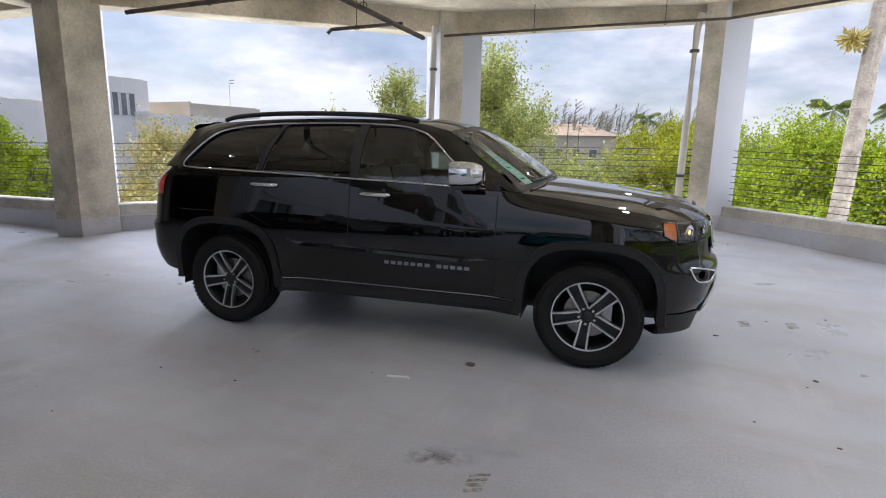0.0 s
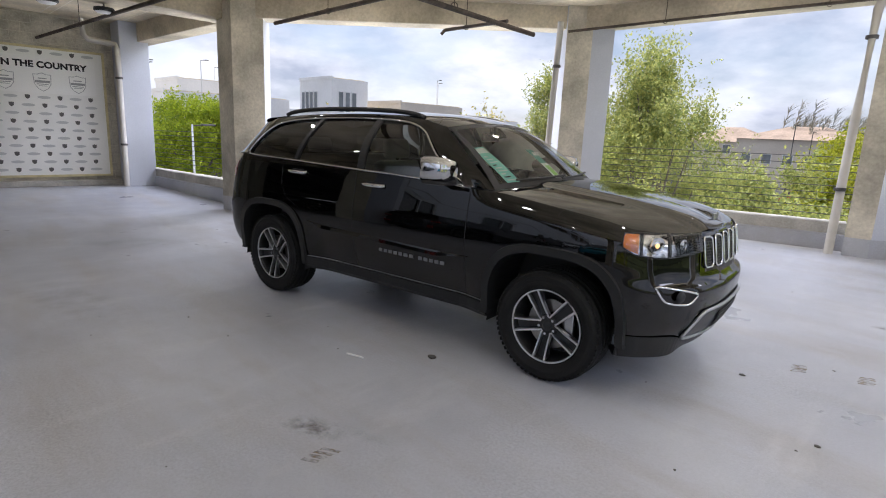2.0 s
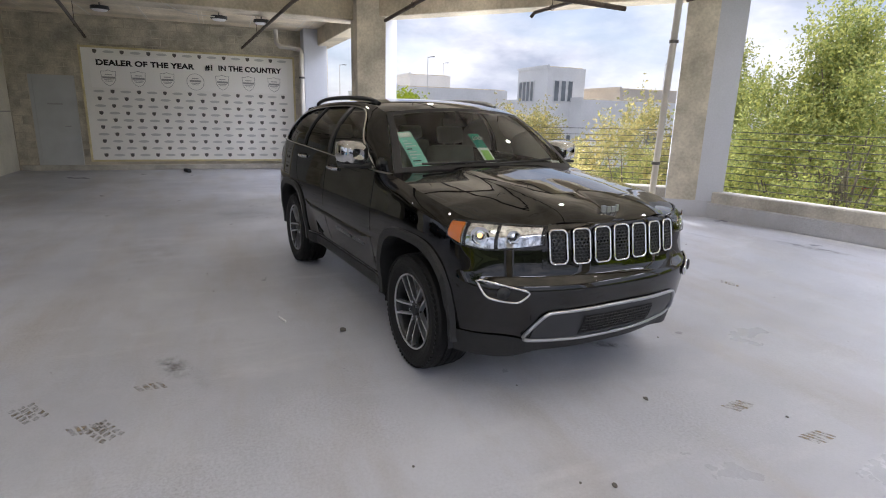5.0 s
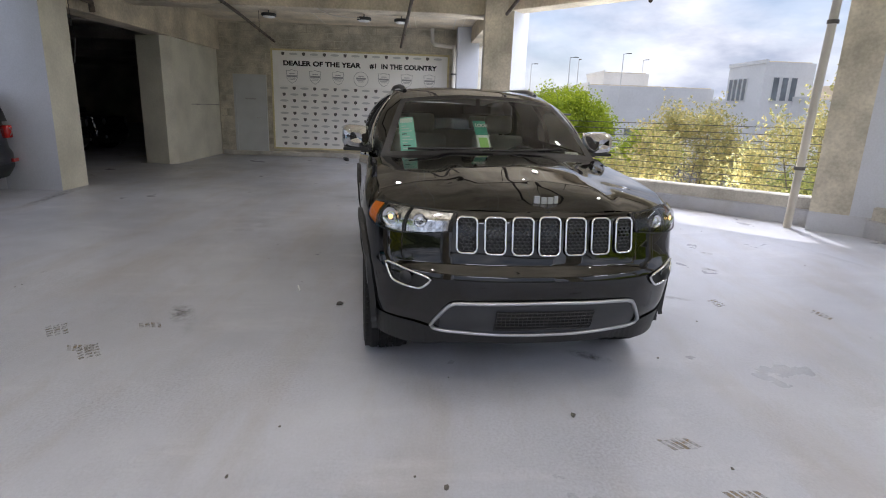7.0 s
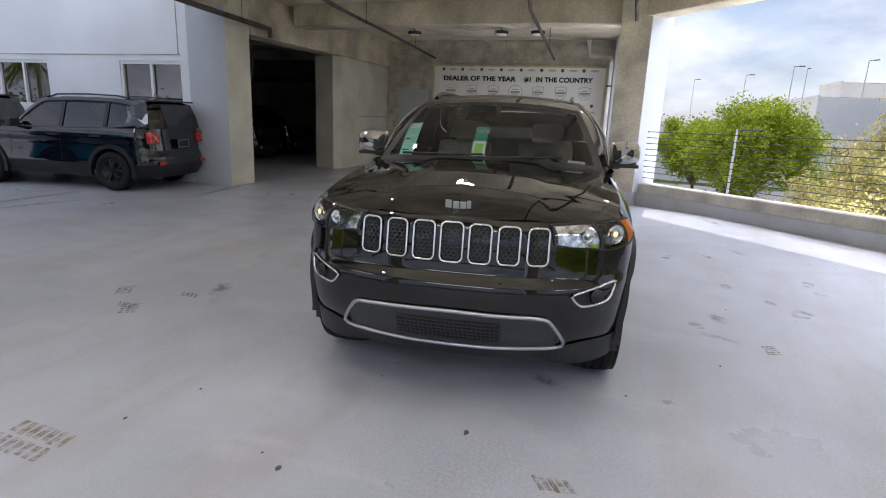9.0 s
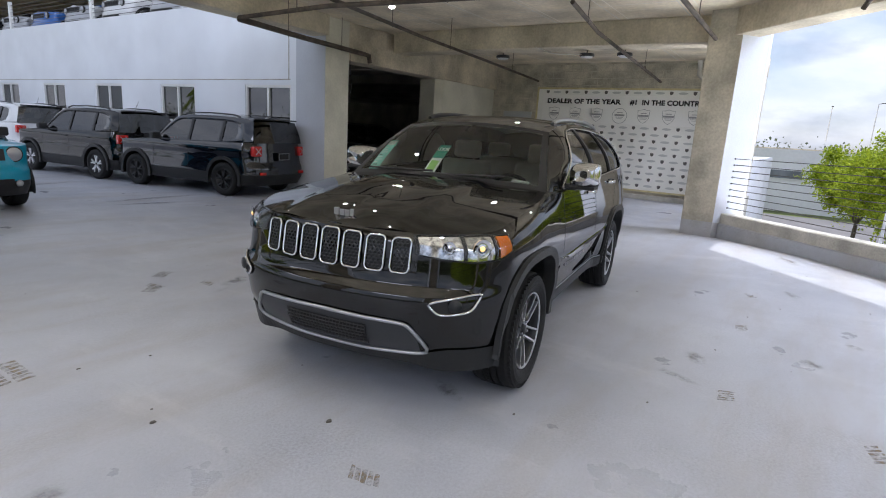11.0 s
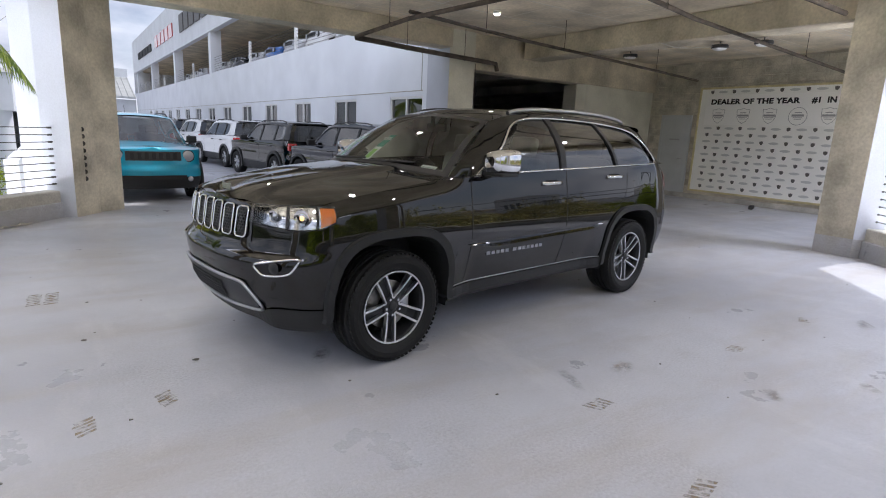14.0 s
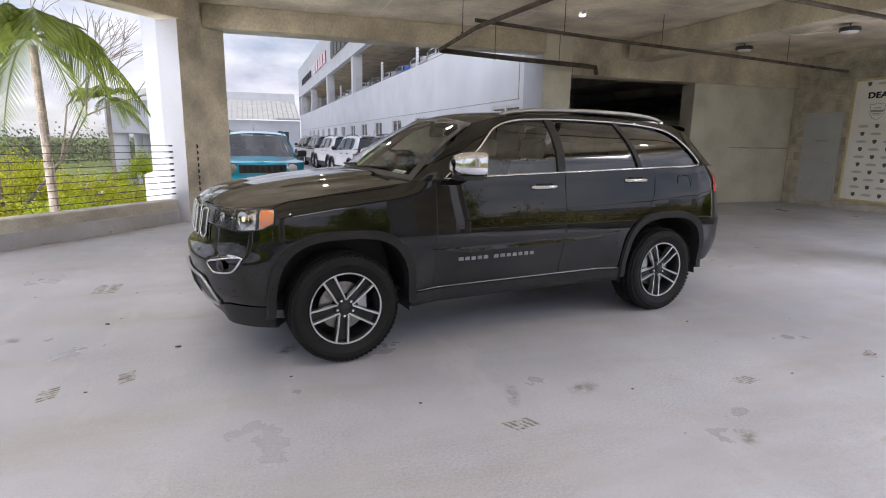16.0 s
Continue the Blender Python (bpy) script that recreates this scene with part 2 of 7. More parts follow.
def floor_material():
    """Pale grey deck paint, scuffed, dusty and worn to darker patches, with a slight sheen."""
    m = bpy.data.materials.new("deck_paint")
    m.use_nodes = True
    t = m.node_tree
    b = t.nodes["Principled BSDF"]
    geo = t.nodes.new("ShaderNodeNewGeometry")

    def noise_(scale, detail, rough=0.55, dist=0.0):
        n = t.nodes.new("ShaderNodeTexNoise")
        for k, v in (("Scale", scale), ("Detail", detail), ("Roughness", rough), ("Distortion", dist)):
            n.inputs[k].default_value = v
        t.links.new(geo.outputs["Position"], n.inputs["Vector"])
        return n.outputs["Fac"]

    def ramp(src, *stops):
        r = t.nodes.new("ShaderNodeValToRGB")
        el = r.color_ramp.elements
        while len(el) < len(stops):
            el.new(0.5)
        for e, (p, c) in zip(el, stops):
            e.position, e.color = p, (*c, 1) if len(c) == 3 else c
        t.links.new(src, r.inputs[0])
        return r.outputs[0]

    def mixed(fac, a, b_, mode="MIX"):
        x = t.nodes.new("ShaderNodeMix"); x.data_type = "RGBA"; x.blend_type = mode
        if isinstance(fac, float): x.inputs["Factor"].default_value = fac
        else: t.links.new(fac, x.inputs["Factor"])
        for key, v in (("A", a), ("B", b_)):
            if isinstance(v, tuple): x.inputs[key].default_value = (*v, 1)
            else: t.links.new(v, x.inputs[key])
        return x.outputs["Result"]
    def stretched(sx, sy, rot, scale, detail, rough):
        mp = t.nodes.new("ShaderNodeMapping")
        mp.inputs["Rotation"].default_value, mp.inputs["Scale"].default_value = (0, 0, radians(rot)), (sx, sy, 1)
        t.links.new(geo.outputs["Position"], mp.inputs["Vector"])
        n = t.nodes.new("ShaderNodeTexNoise")
        for k, v in (("Scale", scale), ("Detail", detail), ("Roughness", rough)):
            n.inputs[k].default_value = v
        t.links.new(mp.outputs[0], n.inputs["Vector"])
        return n.outputs["Fac"]
    c = ramp(noise_(0.38, 5, 0.55), (0.30, (0.34, 0.355, 0.40)), (0.70, (0.51, 0.525, 0.57)))
    # swept dirt, worn lanes and paler scuffs
    c = mixed(ramp(stretched(.35, 1.5, 35, 1.2, 7, 0.62), (0.47, (0, 0, 0)), (0.74, (0.75, 0.75, 0.75))), c, (0.345, 0.32, 0.295))
    c = mixed(ramp(stretched(1.4, .4, 10, 1.7, 8, 0.66), (0.54, (0, 0, 0)), (0.80, (0.55, 0.55, 0.55))), c, (0.62, 0.625, 0.64))
    c = mixed(ramp(noise_(3.2, 9, 0.7), (0.48, (0, 0, 0)), (0.90, (0.32, 0.32, 0.32))), c, (0.29, 0.275, 0.265))
    # coarse aggregate showing where the paint has worn thin
    worn = ramp(noise_(0.55, 4, 0.6), (0.46, (0.25, 0.25, 0.25)), (0.66, (1, 1, 1)))
    grain = ramp(noise_(62, 6, 0.75), (0.30, (0.66, 0.66, 0.66)), (0.52, (1.0, 1.0, 1.0)), (0.72, (1.26, 1.26, 1.26)))
    c = mixed(worn, c, mixed(1.0, c, grain, "MULTIPLY"))
    t.links.new(c, b.inputs["Base Color"])
    rr = ramp(noise_(1.3, 6, 0.6), (0.30, (0.25, 0.25, 0.25)), (0.70, (0.50, 0.50, 0.50)))
    t.links.new(rr, b.inputs["Roughness"])
    bp = t.nodes.new("ShaderNodeBump")
    bp.inputs["Strength"].default_value, bp.inputs["Distance"].default_value = 0.5, 0.006
    t.links.new(noise_(55, 7, 0.75), bp.inputs["Height"])
    t.links.new(bp.outputs[0], b.inputs["Normal"])
    return m


M_FLOOR = floor_material()


def formwork(m, w, h, pale):
    """Pale seams left by shuttering boards, as thin lines over the concrete."""
    t = m.node_tree
    b = t.nodes["Principled BSDF"]
    src = b.inputs["Base Color"].links[0].from_socket
    geo = t.nodes.new("ShaderNodeNewGeometry")
    br = t.nodes.new("ShaderNodeTexBrick")
    for k, v in (("Scale", 1.0), ("Mortar Size", .014), ("Mortar Smooth", .6), ("Brick Width", w), ("Row Height", h)):
        br.inputs[k].default_value = v
    warp = t.nodes.new("ShaderNodeTexNoise")
    warp.inputs["Scale"].default_value = 1.3
    ad = t.nodes.new("ShaderNodeMix"); ad.data_type = "VECTOR"
    ad.inputs["Factor"].default_value = .05
    t.links.new(geo.outputs["Position"], ad.inputs[4]); t.links.new(warp.outputs["Color"], ad.inputs[5])
    t.links.new(ad.outputs[1], br.inputs["Vector"])
    mx_ = t.nodes.new("ShaderNodeMix"); mx_.data_type = "RGBA"
    br.inputs["Color1"].default_value = br.inputs["Color2"].default_value = (0, 0, 0, 1)
    br.inputs["Mortar"].default_value = (.55, .55, .55, 1)
    t.links.new(br.outputs["Color"], mx_.inputs["Factor"])
    t.links.new(src, mx_.inputs["A"])
    mx_.inputs["B"].default_value = (*pale, 1)
    t.links.new(mx_.outputs["Result"], b.inputs["Base Color"])


formwork(M_CEIL, 2.44, 1.22, (.84, .80, .70))


# ---------------------------------------------------------------- mesh helpers
def obj(name, bm, material, parent=None, label="", smooth=False):
    me = bpy.data.meshes.new(name)
    if smooth:
        for f in bm.faces:
            f.smooth = True
    bm.to_mesh(me)
    bm.free()
    for m in (material if isinstance(material, (list, tuple)) else [material]):
        me.materials.append(m)
    ob = new(name, me)
    if parent:
        ob.parent = parent
    if label:
        ob["label"] = label
    return ob


def part(name, bm, material, parent, label="", smooth=False):
    return obj(name, bm, material, parent, label, smooth)


def empty(name, m=None):
    e = new(name)
    if m is not None:
        e.matrix_world = m
    return e


def box(bm, c, s, m=None, bevel=0.0):
    """Box of size s round c, optionally through matrix m."""
    tr = Matrix.Translation(c) @ Matrix.Diagonal((*s, 1))
    r = bmesh.ops.create_cube(bm, size=1.0, matrix=tr)
    if bevel:
        es = {e for v in r["verts"] for e in v.link_edges}
        r2 = bmesh.ops.bevel(bm, geom=list(es), offset=bevel, segments=2, affect="EDGES", profile=0.6)
        vs_ = list({v for f in r2["faces"] for v in f.verts} | {v for v in r["verts"] if v.is_valid})
    else:
        vs_ = r["verts"]
    if m is not None:
        bmesh.ops.transform(bm, matrix=m, verts=vs_)
    return vs_


def boxed(lo, hi, bevel=0.0):
    bm = bmesh.new()
    box(bm, [(a + b) / 2 for a, b in zip(lo, hi)], [abs(b - a) for a, b in zip(lo, hi)], bevel=bevel)
    return bm


def prism(bm, poly, z0, z1, m=None):
    """Upright prism over a counter-clockwise polygon of (x, y)."""
    lo = [bm.verts.new((x, y, z0)) for x, y in poly]
    hi = [bm.verts.new((x, y, z1)) for x, y in poly]
    n = len(poly)
    for i in range(n):
        j = (i + 1) % n
        bm.faces.new((lo[i], lo[j], hi[j], hi[i]))
    bm.faces.new(hi)
    bm.faces.new(lo[::-1])
    if m is not None:
        bmesh.ops.transform(bm, matrix=m, verts=lo + hi)
    return lo + hi


def tube(bm, pts, r, n=8, closed=False, r2=None):
    """Round tube along points; r2 gives the end radius."""
    pts = [Vector(p) for p in pts]
    rings = []
    N = len(pts)
    up = Vector((0, 0, 1))
    for i, p in enumerate(pts):
        a = pts[(i - 1) % N] if closed or i else p
        b = pts[(i + 1) % N] if closed or i < N - 1 else p
        d = (b - a).normalized()
        s = d.cross(up)
        if s.length < 0.05:
            s = d.cross(Vector((1, 0, 0)))
        s.normalize()
        q = s.cross(d).normalized()
        rad = r if r2 is None else r + (r2 - r) * i / max(1, N - 1)
        rings.append([bm.verts.new(p + rad * (math.cos(2 * math.pi * k / n) * s + math.sin(2 * math.pi * k / n) * q)) for k in range(n)])
    for i in range(N if closed else N - 1):
        A, B = rings[i], rings[(i + 1) % N]
        for k in range(n):
            bm.faces.new((A[k], A[(k + 1) % n], B[(k + 1) % n], B[k]))
    if not closed:
        bm.faces.new(rings[0])
        bm.faces.new(rings[-1][::-1])


def lathe(bm, prof, n=48, axis="y", m=None):
    """Turn a profile of (radius, offset along axis) round the axis."""
    rings = []
    for r, o in prof:
        ring = []
        for k in range(n):
            a = 2 * math.pi * k / n
            c, s = r * math.cos(a), r * math.sin(a)
            ring.append(bm.verts.new((c, o, s) if axis == "y" else (c, s, o) if axis == "z" else (o, c, s)))
        rings.append(ring)
    for A, B in zip(rings, rings[1:]):
        for k in range(n):
            bm.faces.new((A[k], A[(k + 1) % n], B[(k + 1) % n], B[k]))
    if m is not None:
        bmesh.ops.transform(bm, matrix=m, verts=[v for r in rings for v in r])
    return rings


def sheet(bm, rows, closed=False, skip=None):
    """Quads over rows of points."""
    V = [[bm.verts.new(p) for p in r] for r in rows]
    for i in range(len(V) - 1):
        n = len(V[i])
        for k in range(n if closed else n - 1):
            if skip and skip(i, k):
                continue
            bm.faces.new((V[i][k], V[i][(k + 1) % n], V[i + 1][(k + 1) % n], V[i + 1][k]))
    return V


def text_mesh(name, body, size, material, parent, m, align="LEFT", bold=0.0, spacing=1.0):
    cu = bpy.data.curves.new(name, "FONT")
    cu.body, cu.size, cu.extrude, cu.align_x, cu.offset, cu.space_character = body, size, 0.002, align, bold, spacing
    tmp = bpy.data.objects.new(name, cu)
    me = bpy.data.meshes.new_from_object(tmp)
    bpy.data.objects.remove(tmp)
    me.materials.append(material)
    ob = new(name, me)
    ob.parent = parent
    ob.matrix_local = m
    return ob


# ---------------------------------------------------------------- plan of the deck
CEIL, BEAMZ, WALLX = 3.78, 3.38, -14.0
A, B, C, H, I, F_ = (-8.2, 5.62), (-4.2, 9.72), (0.2, 10.62), (4.4, 7.9), (4.5, 3.0), (0.75, -1.45)
D = (-14.0, 5.45)
RISE = {A: 0.08, B: 0.14, C: 0.15, H: 0.05, I: 0.0, F_: 0.0, D: 0.0}      # the deck falls gently from its outer edge


def unit(a, b):
    v = Vector((b[0] - a[0], b[1] - a[1]))
    return v.normalized()


bay = [D, A, B, C, H, I, F_]



def edge_gap(x, y, a, b):
    """Distance of (x, y) inwards of the line a->b."""
    d = unit(a, b)
    return (x - a[0]) * d.y - (y - a[1]) * d.x


def deck_z(x, y):
    g = min(edge_gap(x, y, A, B), edge_gap(x, y, B, C))
    t = min(1.0, max(0.0, g / 2.6))
    return 0.14 * (1 - t * t * (3 - 2 * t)) * min(1.0, max(0.0, (x + 8.9) / 2.0)) * min(1.0, max(0.0, (5.5 - x) / 4.0))


bm = bmesh.new()
out = [(-14.3, 5.75), (-8.4, 6.05), (-4.45, 10.15), (0.2, 11.1), (4.85, 8.1), (4.95, 2.8), (1.2, -1.75), (1.7, -3.0), (1.7, -62), (-6.35, -62), (-6.35, -30), (-34, -30), (-34, -1.9), (-14.3, -1.9)]
prism(bm, out[::-1], -0.35, 0.0)
for k in range(60):
    x = -9.5 + 0.25 * k
    bmesh.ops.bisect_plane(bm, geom=bm.verts[:] + bm.edges[:] + bm.faces[:], plane_co=(x, 0, 0), plane_no=(1, 0, 0))
for k in range(36):
    y = 2.5 + 0.25 * k
    bmesh.ops.bisect_plane(bm, geom=bm.verts[:] + bm.edges[:] + [f for f in bm.faces if k == 0 or f.calc_center_median().y > 2], plane_co=(0, y, 0), plane_no=(0, 1, 0))
for v in bm.verts:
    if v.co.z > -0.1:
        v.co.z += deck_z(v.co.x, v.co.y)
floor = tagged(obj("floor", bm, M_FLOOR), "pale grey painted concrete parking deck, scuffed", "floor", kind="structure")

bm = bmesh.new()
slab = [(-14.3, 5.7), (-8.4, 6.05), (-4.45, 10.15), (0.2, 11.1), (4.85, 8.1), (4.9, 2.8), (1.1, -1.9), (0.3, -2.3), (-6.3, -2.1), (-6.5, -2.3), (-14.3, -2.3)]
prism(bm, slab[::-1], CEIL, CEIL + 0.4)


def ceiling_material():
    """Board-marked concrete: pale joint lines where the form panels met, over stained concrete."""
    m = M_CEIL.copy()
    t = m.node_tree
    b = t.nodes["Principled BSDF"]
    src = b.inputs["Base Color"].links[0].from_socket
    geo = t.nodes.new("ShaderNodeNewGeometry")
    br = t.nodes.new("ShaderNodeTexBrick")
    for k, v in (("Scale", 1.0), ("Mortar Size", 0.012), ("Mortar Smooth", 0.6), ("Brick Width", 2.44), ("Row Height", 1.22)):
        br.inputs[k].default_value = v
    br.offset = 0.0
    t.links.new(geo.outputs["Position"], br.inputs["Vector"])
    mxx = t.nodes.new("ShaderNodeMix"); mxx.data_type = "RGBA"
    t.links.new(br.outputs["Fac"], mxx.inputs["Factor"])
    t.links.new(src, mxx.inputs["A"])
    mxx.inputs["B"].default_value = (0.62, 0.60, 0.55, 1)
    t.links.new(mxx.outputs["Result"], b.inputs["Base Color"])
    return m


ceiling = tagged(obj("ceiling", bm, ceiling_material()), "raw concrete ceiling with pale form joints", "ceiling", kind="structure")


def beam(name, a, b, w, z0, z1=CEIL, material=M_BEAM, side=0.0, zb=None):
    """Beam of width w from a to b; side shifts it outwards (to the left of a->b)."""
    d = unit(a, b)
    n = Vector((-d.y, d.x))
    pa, pb = Vector(a) + n * side, Vector(b) + n * side
    poly = [pa - n * w / 2, pb - n * w / 2, pb + n * w / 2, pa + n * w / 2]
    g = bmesh.new()
    prism(g, [tuple(p) for p in poly], z0, z1)
    if zb is not None:
        for v in g.verts:
            if v.co.z < z0 + 0.01 and (v.co.xy - pb).length < w:
                v.co.z = zb
    bmesh.ops.bevel(g, geom=[e for e in g.edges], offset=0.012, segments=1, affect="EDGES")
    return tagged(obj(name, g, material), "raw concrete beam under the ceiling", "beam", kind="structure")


edges = [("beam_1", D, A), ("beam_2", A, B), ("beam_3", B, C), ("beam_4", C, H), ("beam_5", H, I), ("beam_6", I, F_)]
HEAD = {D: 3.36, A: 3.36, B: 3.42, C: 3.56, H: 3.45, I: 3.4, F_: 3.4}
for nm, a, b in edges:
    beam(nm, a, b, 0.42, HEAD[a], CEIL + 0.02, side=0.12, zb=HEAD[b])
beam("beam_7", (0.45, -2.0), (-6.35, -1.95), 0.5, BEAMZ)
beam("beam_8", (-8.75, -1.7), (-8.75, 5.45), 0.6, 3.34)
beam("beam_9", (-6.7, -2.1), (-14.0, -2.1), 0.5, 2.98)


def column(name, poly, white):
    """Column over a polygon (counter-clockwise); the sides listed in white are painted, and the foot carries deck paint."""
    g = bmesh.new()
    n = len(poly)
    zs = [-0.05, 0.0, 0.26, CEIL]
    V = [[g.verts.new((x, y, z + (deck_z(x, y) if z < 1 else 0))) for x, y in poly] for z in zs]
    for k in range(3):
        for i in range(n):
            f = g.faces.new((V[k][i], V[k][(i + 1) % n], V[k + 1][(i + 1) % n], V[k + 1][i]))
            f.material_index = 2 if k < 2 else 1 if i in white else 0
    g.faces.new(V[-1])
    return tagged(obj(name, g, [M_CONC, M_COLW, M_FLOOR]), "raw concrete column with white painted sides and a grey painted foot", "column", kind="structure")


column("column_1", [(-8.72, 5.30), (-8.10, 5.28), (-7.99, 5.80), (-8.46, 6.16), (-8.82, 6.16)], {2, 3, 4})
column("column_2", [(-4.24, 9.42), (-3.95, 9.76), (-3.70, 10.05), (-4.45, 10.25), (-4.72, 9.86)], {1, 2, 3, 4})
column("column_3", [(-0.02, 10.36), (0.28, 10.38), (0.68, 10.68), (0.44, 11.02), (-0.02, 10.96)], {1, 2, 3, 4})
column("column_4", [(4.05, 8.0), (4.25, 7.5), (4.75, 7.6), (4.75, 8.1), (4.45, 8.4)][::1], {1, 2, 3, 4})
column("column_5", [(4.25, 3.2), (4.1, 2.75), (4.4, 2.45), (4.8, 2.7), (4.8, 3.2)], {1, 2, 3, 4})

# column beside the drive opening, with a stepped pilaster
bm = bmesh.new()
prism(bm, [(1.17, -1.55), (1.45, -1.95), (0.85, -2.5), (0.49, -1.72), (0.82, -1.3)][::-1], 0, CEIL)
bmesh.ops.recalc_face_normals(bm, faces=bm.faces)
for f in bm.faces:
    if abs(f.normal.z) < 0.5 and f.normal.x + 0.9 * f.normal.y > 0.4:
        f.material_index = 1
tagged(obj("column_6", bm, [M_CONC, M_COLW]), "concrete column with a row of cable end holes", "column", kind="structure")
bm = bmesh.new()
prism(bm, [(0.52, -1.76), (0.85, -2.5), (0.5, -2.75), (0.13, -2.06)][::-1], 0, CEIL)
bmesh.ops.recalc_face_normals(bm, faces=bm.faces)
tagged(obj("column_7", bm, M_CONC), "raw concrete pilaster beside the drive", "column", kind="structure")

# parapets with horizontal rods: raw concrete above, grey deck paint turned up below
ROD_Z = [0.50 + 0.104 * k for k in range(9)]


def parapet(name, a, b, ta=0.35, tb=0.35):
    d = unit(a, b)
    n = Vector((-d.y, d.x))
    pa, pb = Vector(a) + d * ta + n * 0.10, Vector(b) - d * tb + n * 0.10
    ha, hb = RISE[a], RISE[b]
    g = bmesh.new()
    prof = [(0.0, -0.1, 0), (0.0, 0.22, 1), (0.03, 0.235, 0), (0.03, 0.39, 0), (0.045, 0.405, 0), (0.28, 0.405, 0), (0.28, -0.3, 0)]
    rows = []
    for q in np.linspace(0, 1, 9):
        p, h_ = pa + (pb - pa) * q, ha + (hb - ha) * q
        rows.append([(*(p + n * o), z + h_) for o, z, _ in prof])
    V = sheet(g, rows, closed=True)
    for f in g.faces:
        c = f.calc_center_median()
        if (c.xy - pa).dot(n) < 0.02:
            f.material_index = 1
    g.faces.new(V[0]); g.faces.new(V[-1][::-1])
    bmesh.ops.recalc_face_normals(g, faces=g.faces)
    w = tagged(obj(name, g, [M_KERB, M_FLOOR]), "low concrete kerb wall, painted grey at its foot", "parapet", kind="structure")
    rail = tagged(empty("cable_railing"), "dark horizontal steel rods between concrete columns", "railing", "railings")
    for z in ROD_Z:
        g = bmesh.new()
        q0, q1 = pa + n * 0.14 - d * 0.16, pb + n * 0.14 + d * 0.16
        tube(g, [(*q0, z + ha), (*q1, z + hb)], 0.0065, 6)
        rod = part("rod", g, M_STEEL, rail)
        for q, s, h_ in ((q0, 1, ha), (q1, -1, hb)):
            g = bmesh.new()
            tube(g, [(*q, z + h_), (*(q + d * s * 0.16), z + h_)], 0.015, 8)
            part("end_fitting", g, M_STEEL, rod)
    return w


for k, (a, b) in enumerate(((D, A), (A, B), (B, C), (C, H), (H, I), (I, F_)), 1):
    parapet("parapet_%d" % k, a, b, 0.25 if k > 1 else 0.05, 0.25)

# walls
bm = boxed((-14.3, -2.35, 0), (-14.0, 5.75, CEIL))
tagged(obj("wall_west", bm, M_CONC), "stained concrete block end wall", "wall", kind="structure")
bm = boxed((-14.0, -1.85, 0), (-13.86, 5.2, 0.13), bevel=0.012)
tagged(obj("kerb", bm, M_KERB), "low concrete kerb along the end wall", "kerb", kind="structure")
bm = boxed((-14.0, -2.35, 0), (-11.9, -1.95, 2.98))
tagged(obj("wall_south", bm, M_WASH), "pale concrete wall panel beside the garage opening", "wall", kind="structure")
bm = boxed((-13.95, -1.95, 1.42), (-11.95, -1.935, 1.45))
tagged(obj("trim", bm, M_KERB), "thin joint line across the wall panel", "trim", kind="structure")
bm = bmesh.new()
prism(bm, [(-10.95, -2.7), (-10.75, -2.05), (-10.95, -1.9), (-11.9, -1.9), (-11.9, -2.7)], 0, 2.98)
tagged(obj("column_8", bm, M_WASH), "concrete pier at the garage opening", "column", kind="structure")
bm = bmesh.new()
prism(bm, [(-7.06, -2.72), (-7.06, -1.82), (-6.35, -1.82), (-6.35, -2.72)][::-1], 0, CEIL)
bmesh.ops.recalc_face_normals(bm, faces=bm.faces)
for f in bm.faces:
    if f.normal.x > 0.5:
        f.material_index = 1
tagged(obj("column_9", bm, [M_WASH, M_COLW]), "concrete pier between the drive and the garage opening", "column", kind="structure")
bm = boxed((-13.99, 5.0, 0), (-13.35, 5.62, CEIL), bevel=0.015)
tagged(obj("column_10", bm, [M_COLW]), "white painted corner column with a drain pipe", "column", kind="structure")

# dark garage beyond the opening
bm = bmesh.new()
box(bm, (-20.7, -29.9, 1.15), (28, 0.3, 2.3))
box(bm, (-20.7, -29.9, 3.62), (28, 0.3, .5))
box(bm, (-33.9, -16, 1.9), (0.3, 28, 3.8))
box(bm, (-24.2, -2.2, 1.9), (20, 0.3, 3.8))
box(bm, (-20.7, -16.2, 3.55), (28, 28, 0.2))
for x in (-10, -14, -18, -22):
    box(bm, (x, -16, 3.30), (0.3, 27, 0.3))
tagged(obj("garage_interior", bm, M_DARKIN), "unlit concrete garage behind the opening", "garage", kind="structure")

# white building along the drive
WX = -6.35
WINS = [(-2.88 - 3.66 * k, -4.50 - 3.66 * k) for k in range(14)]
ZL, ZH, ZT = 1.40, 2.38, 4.25
bm = bmesh.new()
box(bm, (WX - 0.15, -32.36, ZL / 2), (0.3, 59.28, ZL))
box(bm, (WX - 0.15, -32.36, (ZH + ZT) / 2), (0.3, 59.28, ZT - ZH))
prev = -2.719
for y1, y0 in WINS:
    box(bm, (WX - 0.15, (prev + y1) / 2, (ZL + ZH) / 2), (0.3, prev - y1, ZH - ZL))
    prev = y0
box(bm, (WX - 0.15, (prev - 62) / 2, (ZL + ZH) / 2), (0.3, prev + 62, ZH - ZL))
tagged(obj("wall_east_building", bm, M_WHITE), "long white stucco wall with paired windows", "wall", kind="structure")
bm = bmesh.new()
box(bm, (WX + 0.004, -32.4, 2.50), (0.012, 59, 0.022))
box(bm, (WX + 0.004, -2.95, 3.3), (0.012, 0.02, 1.6))
tagged(obj("trim", bm, M_KERB), "thin grey groove line along the white wall", "trim", kind="structure")
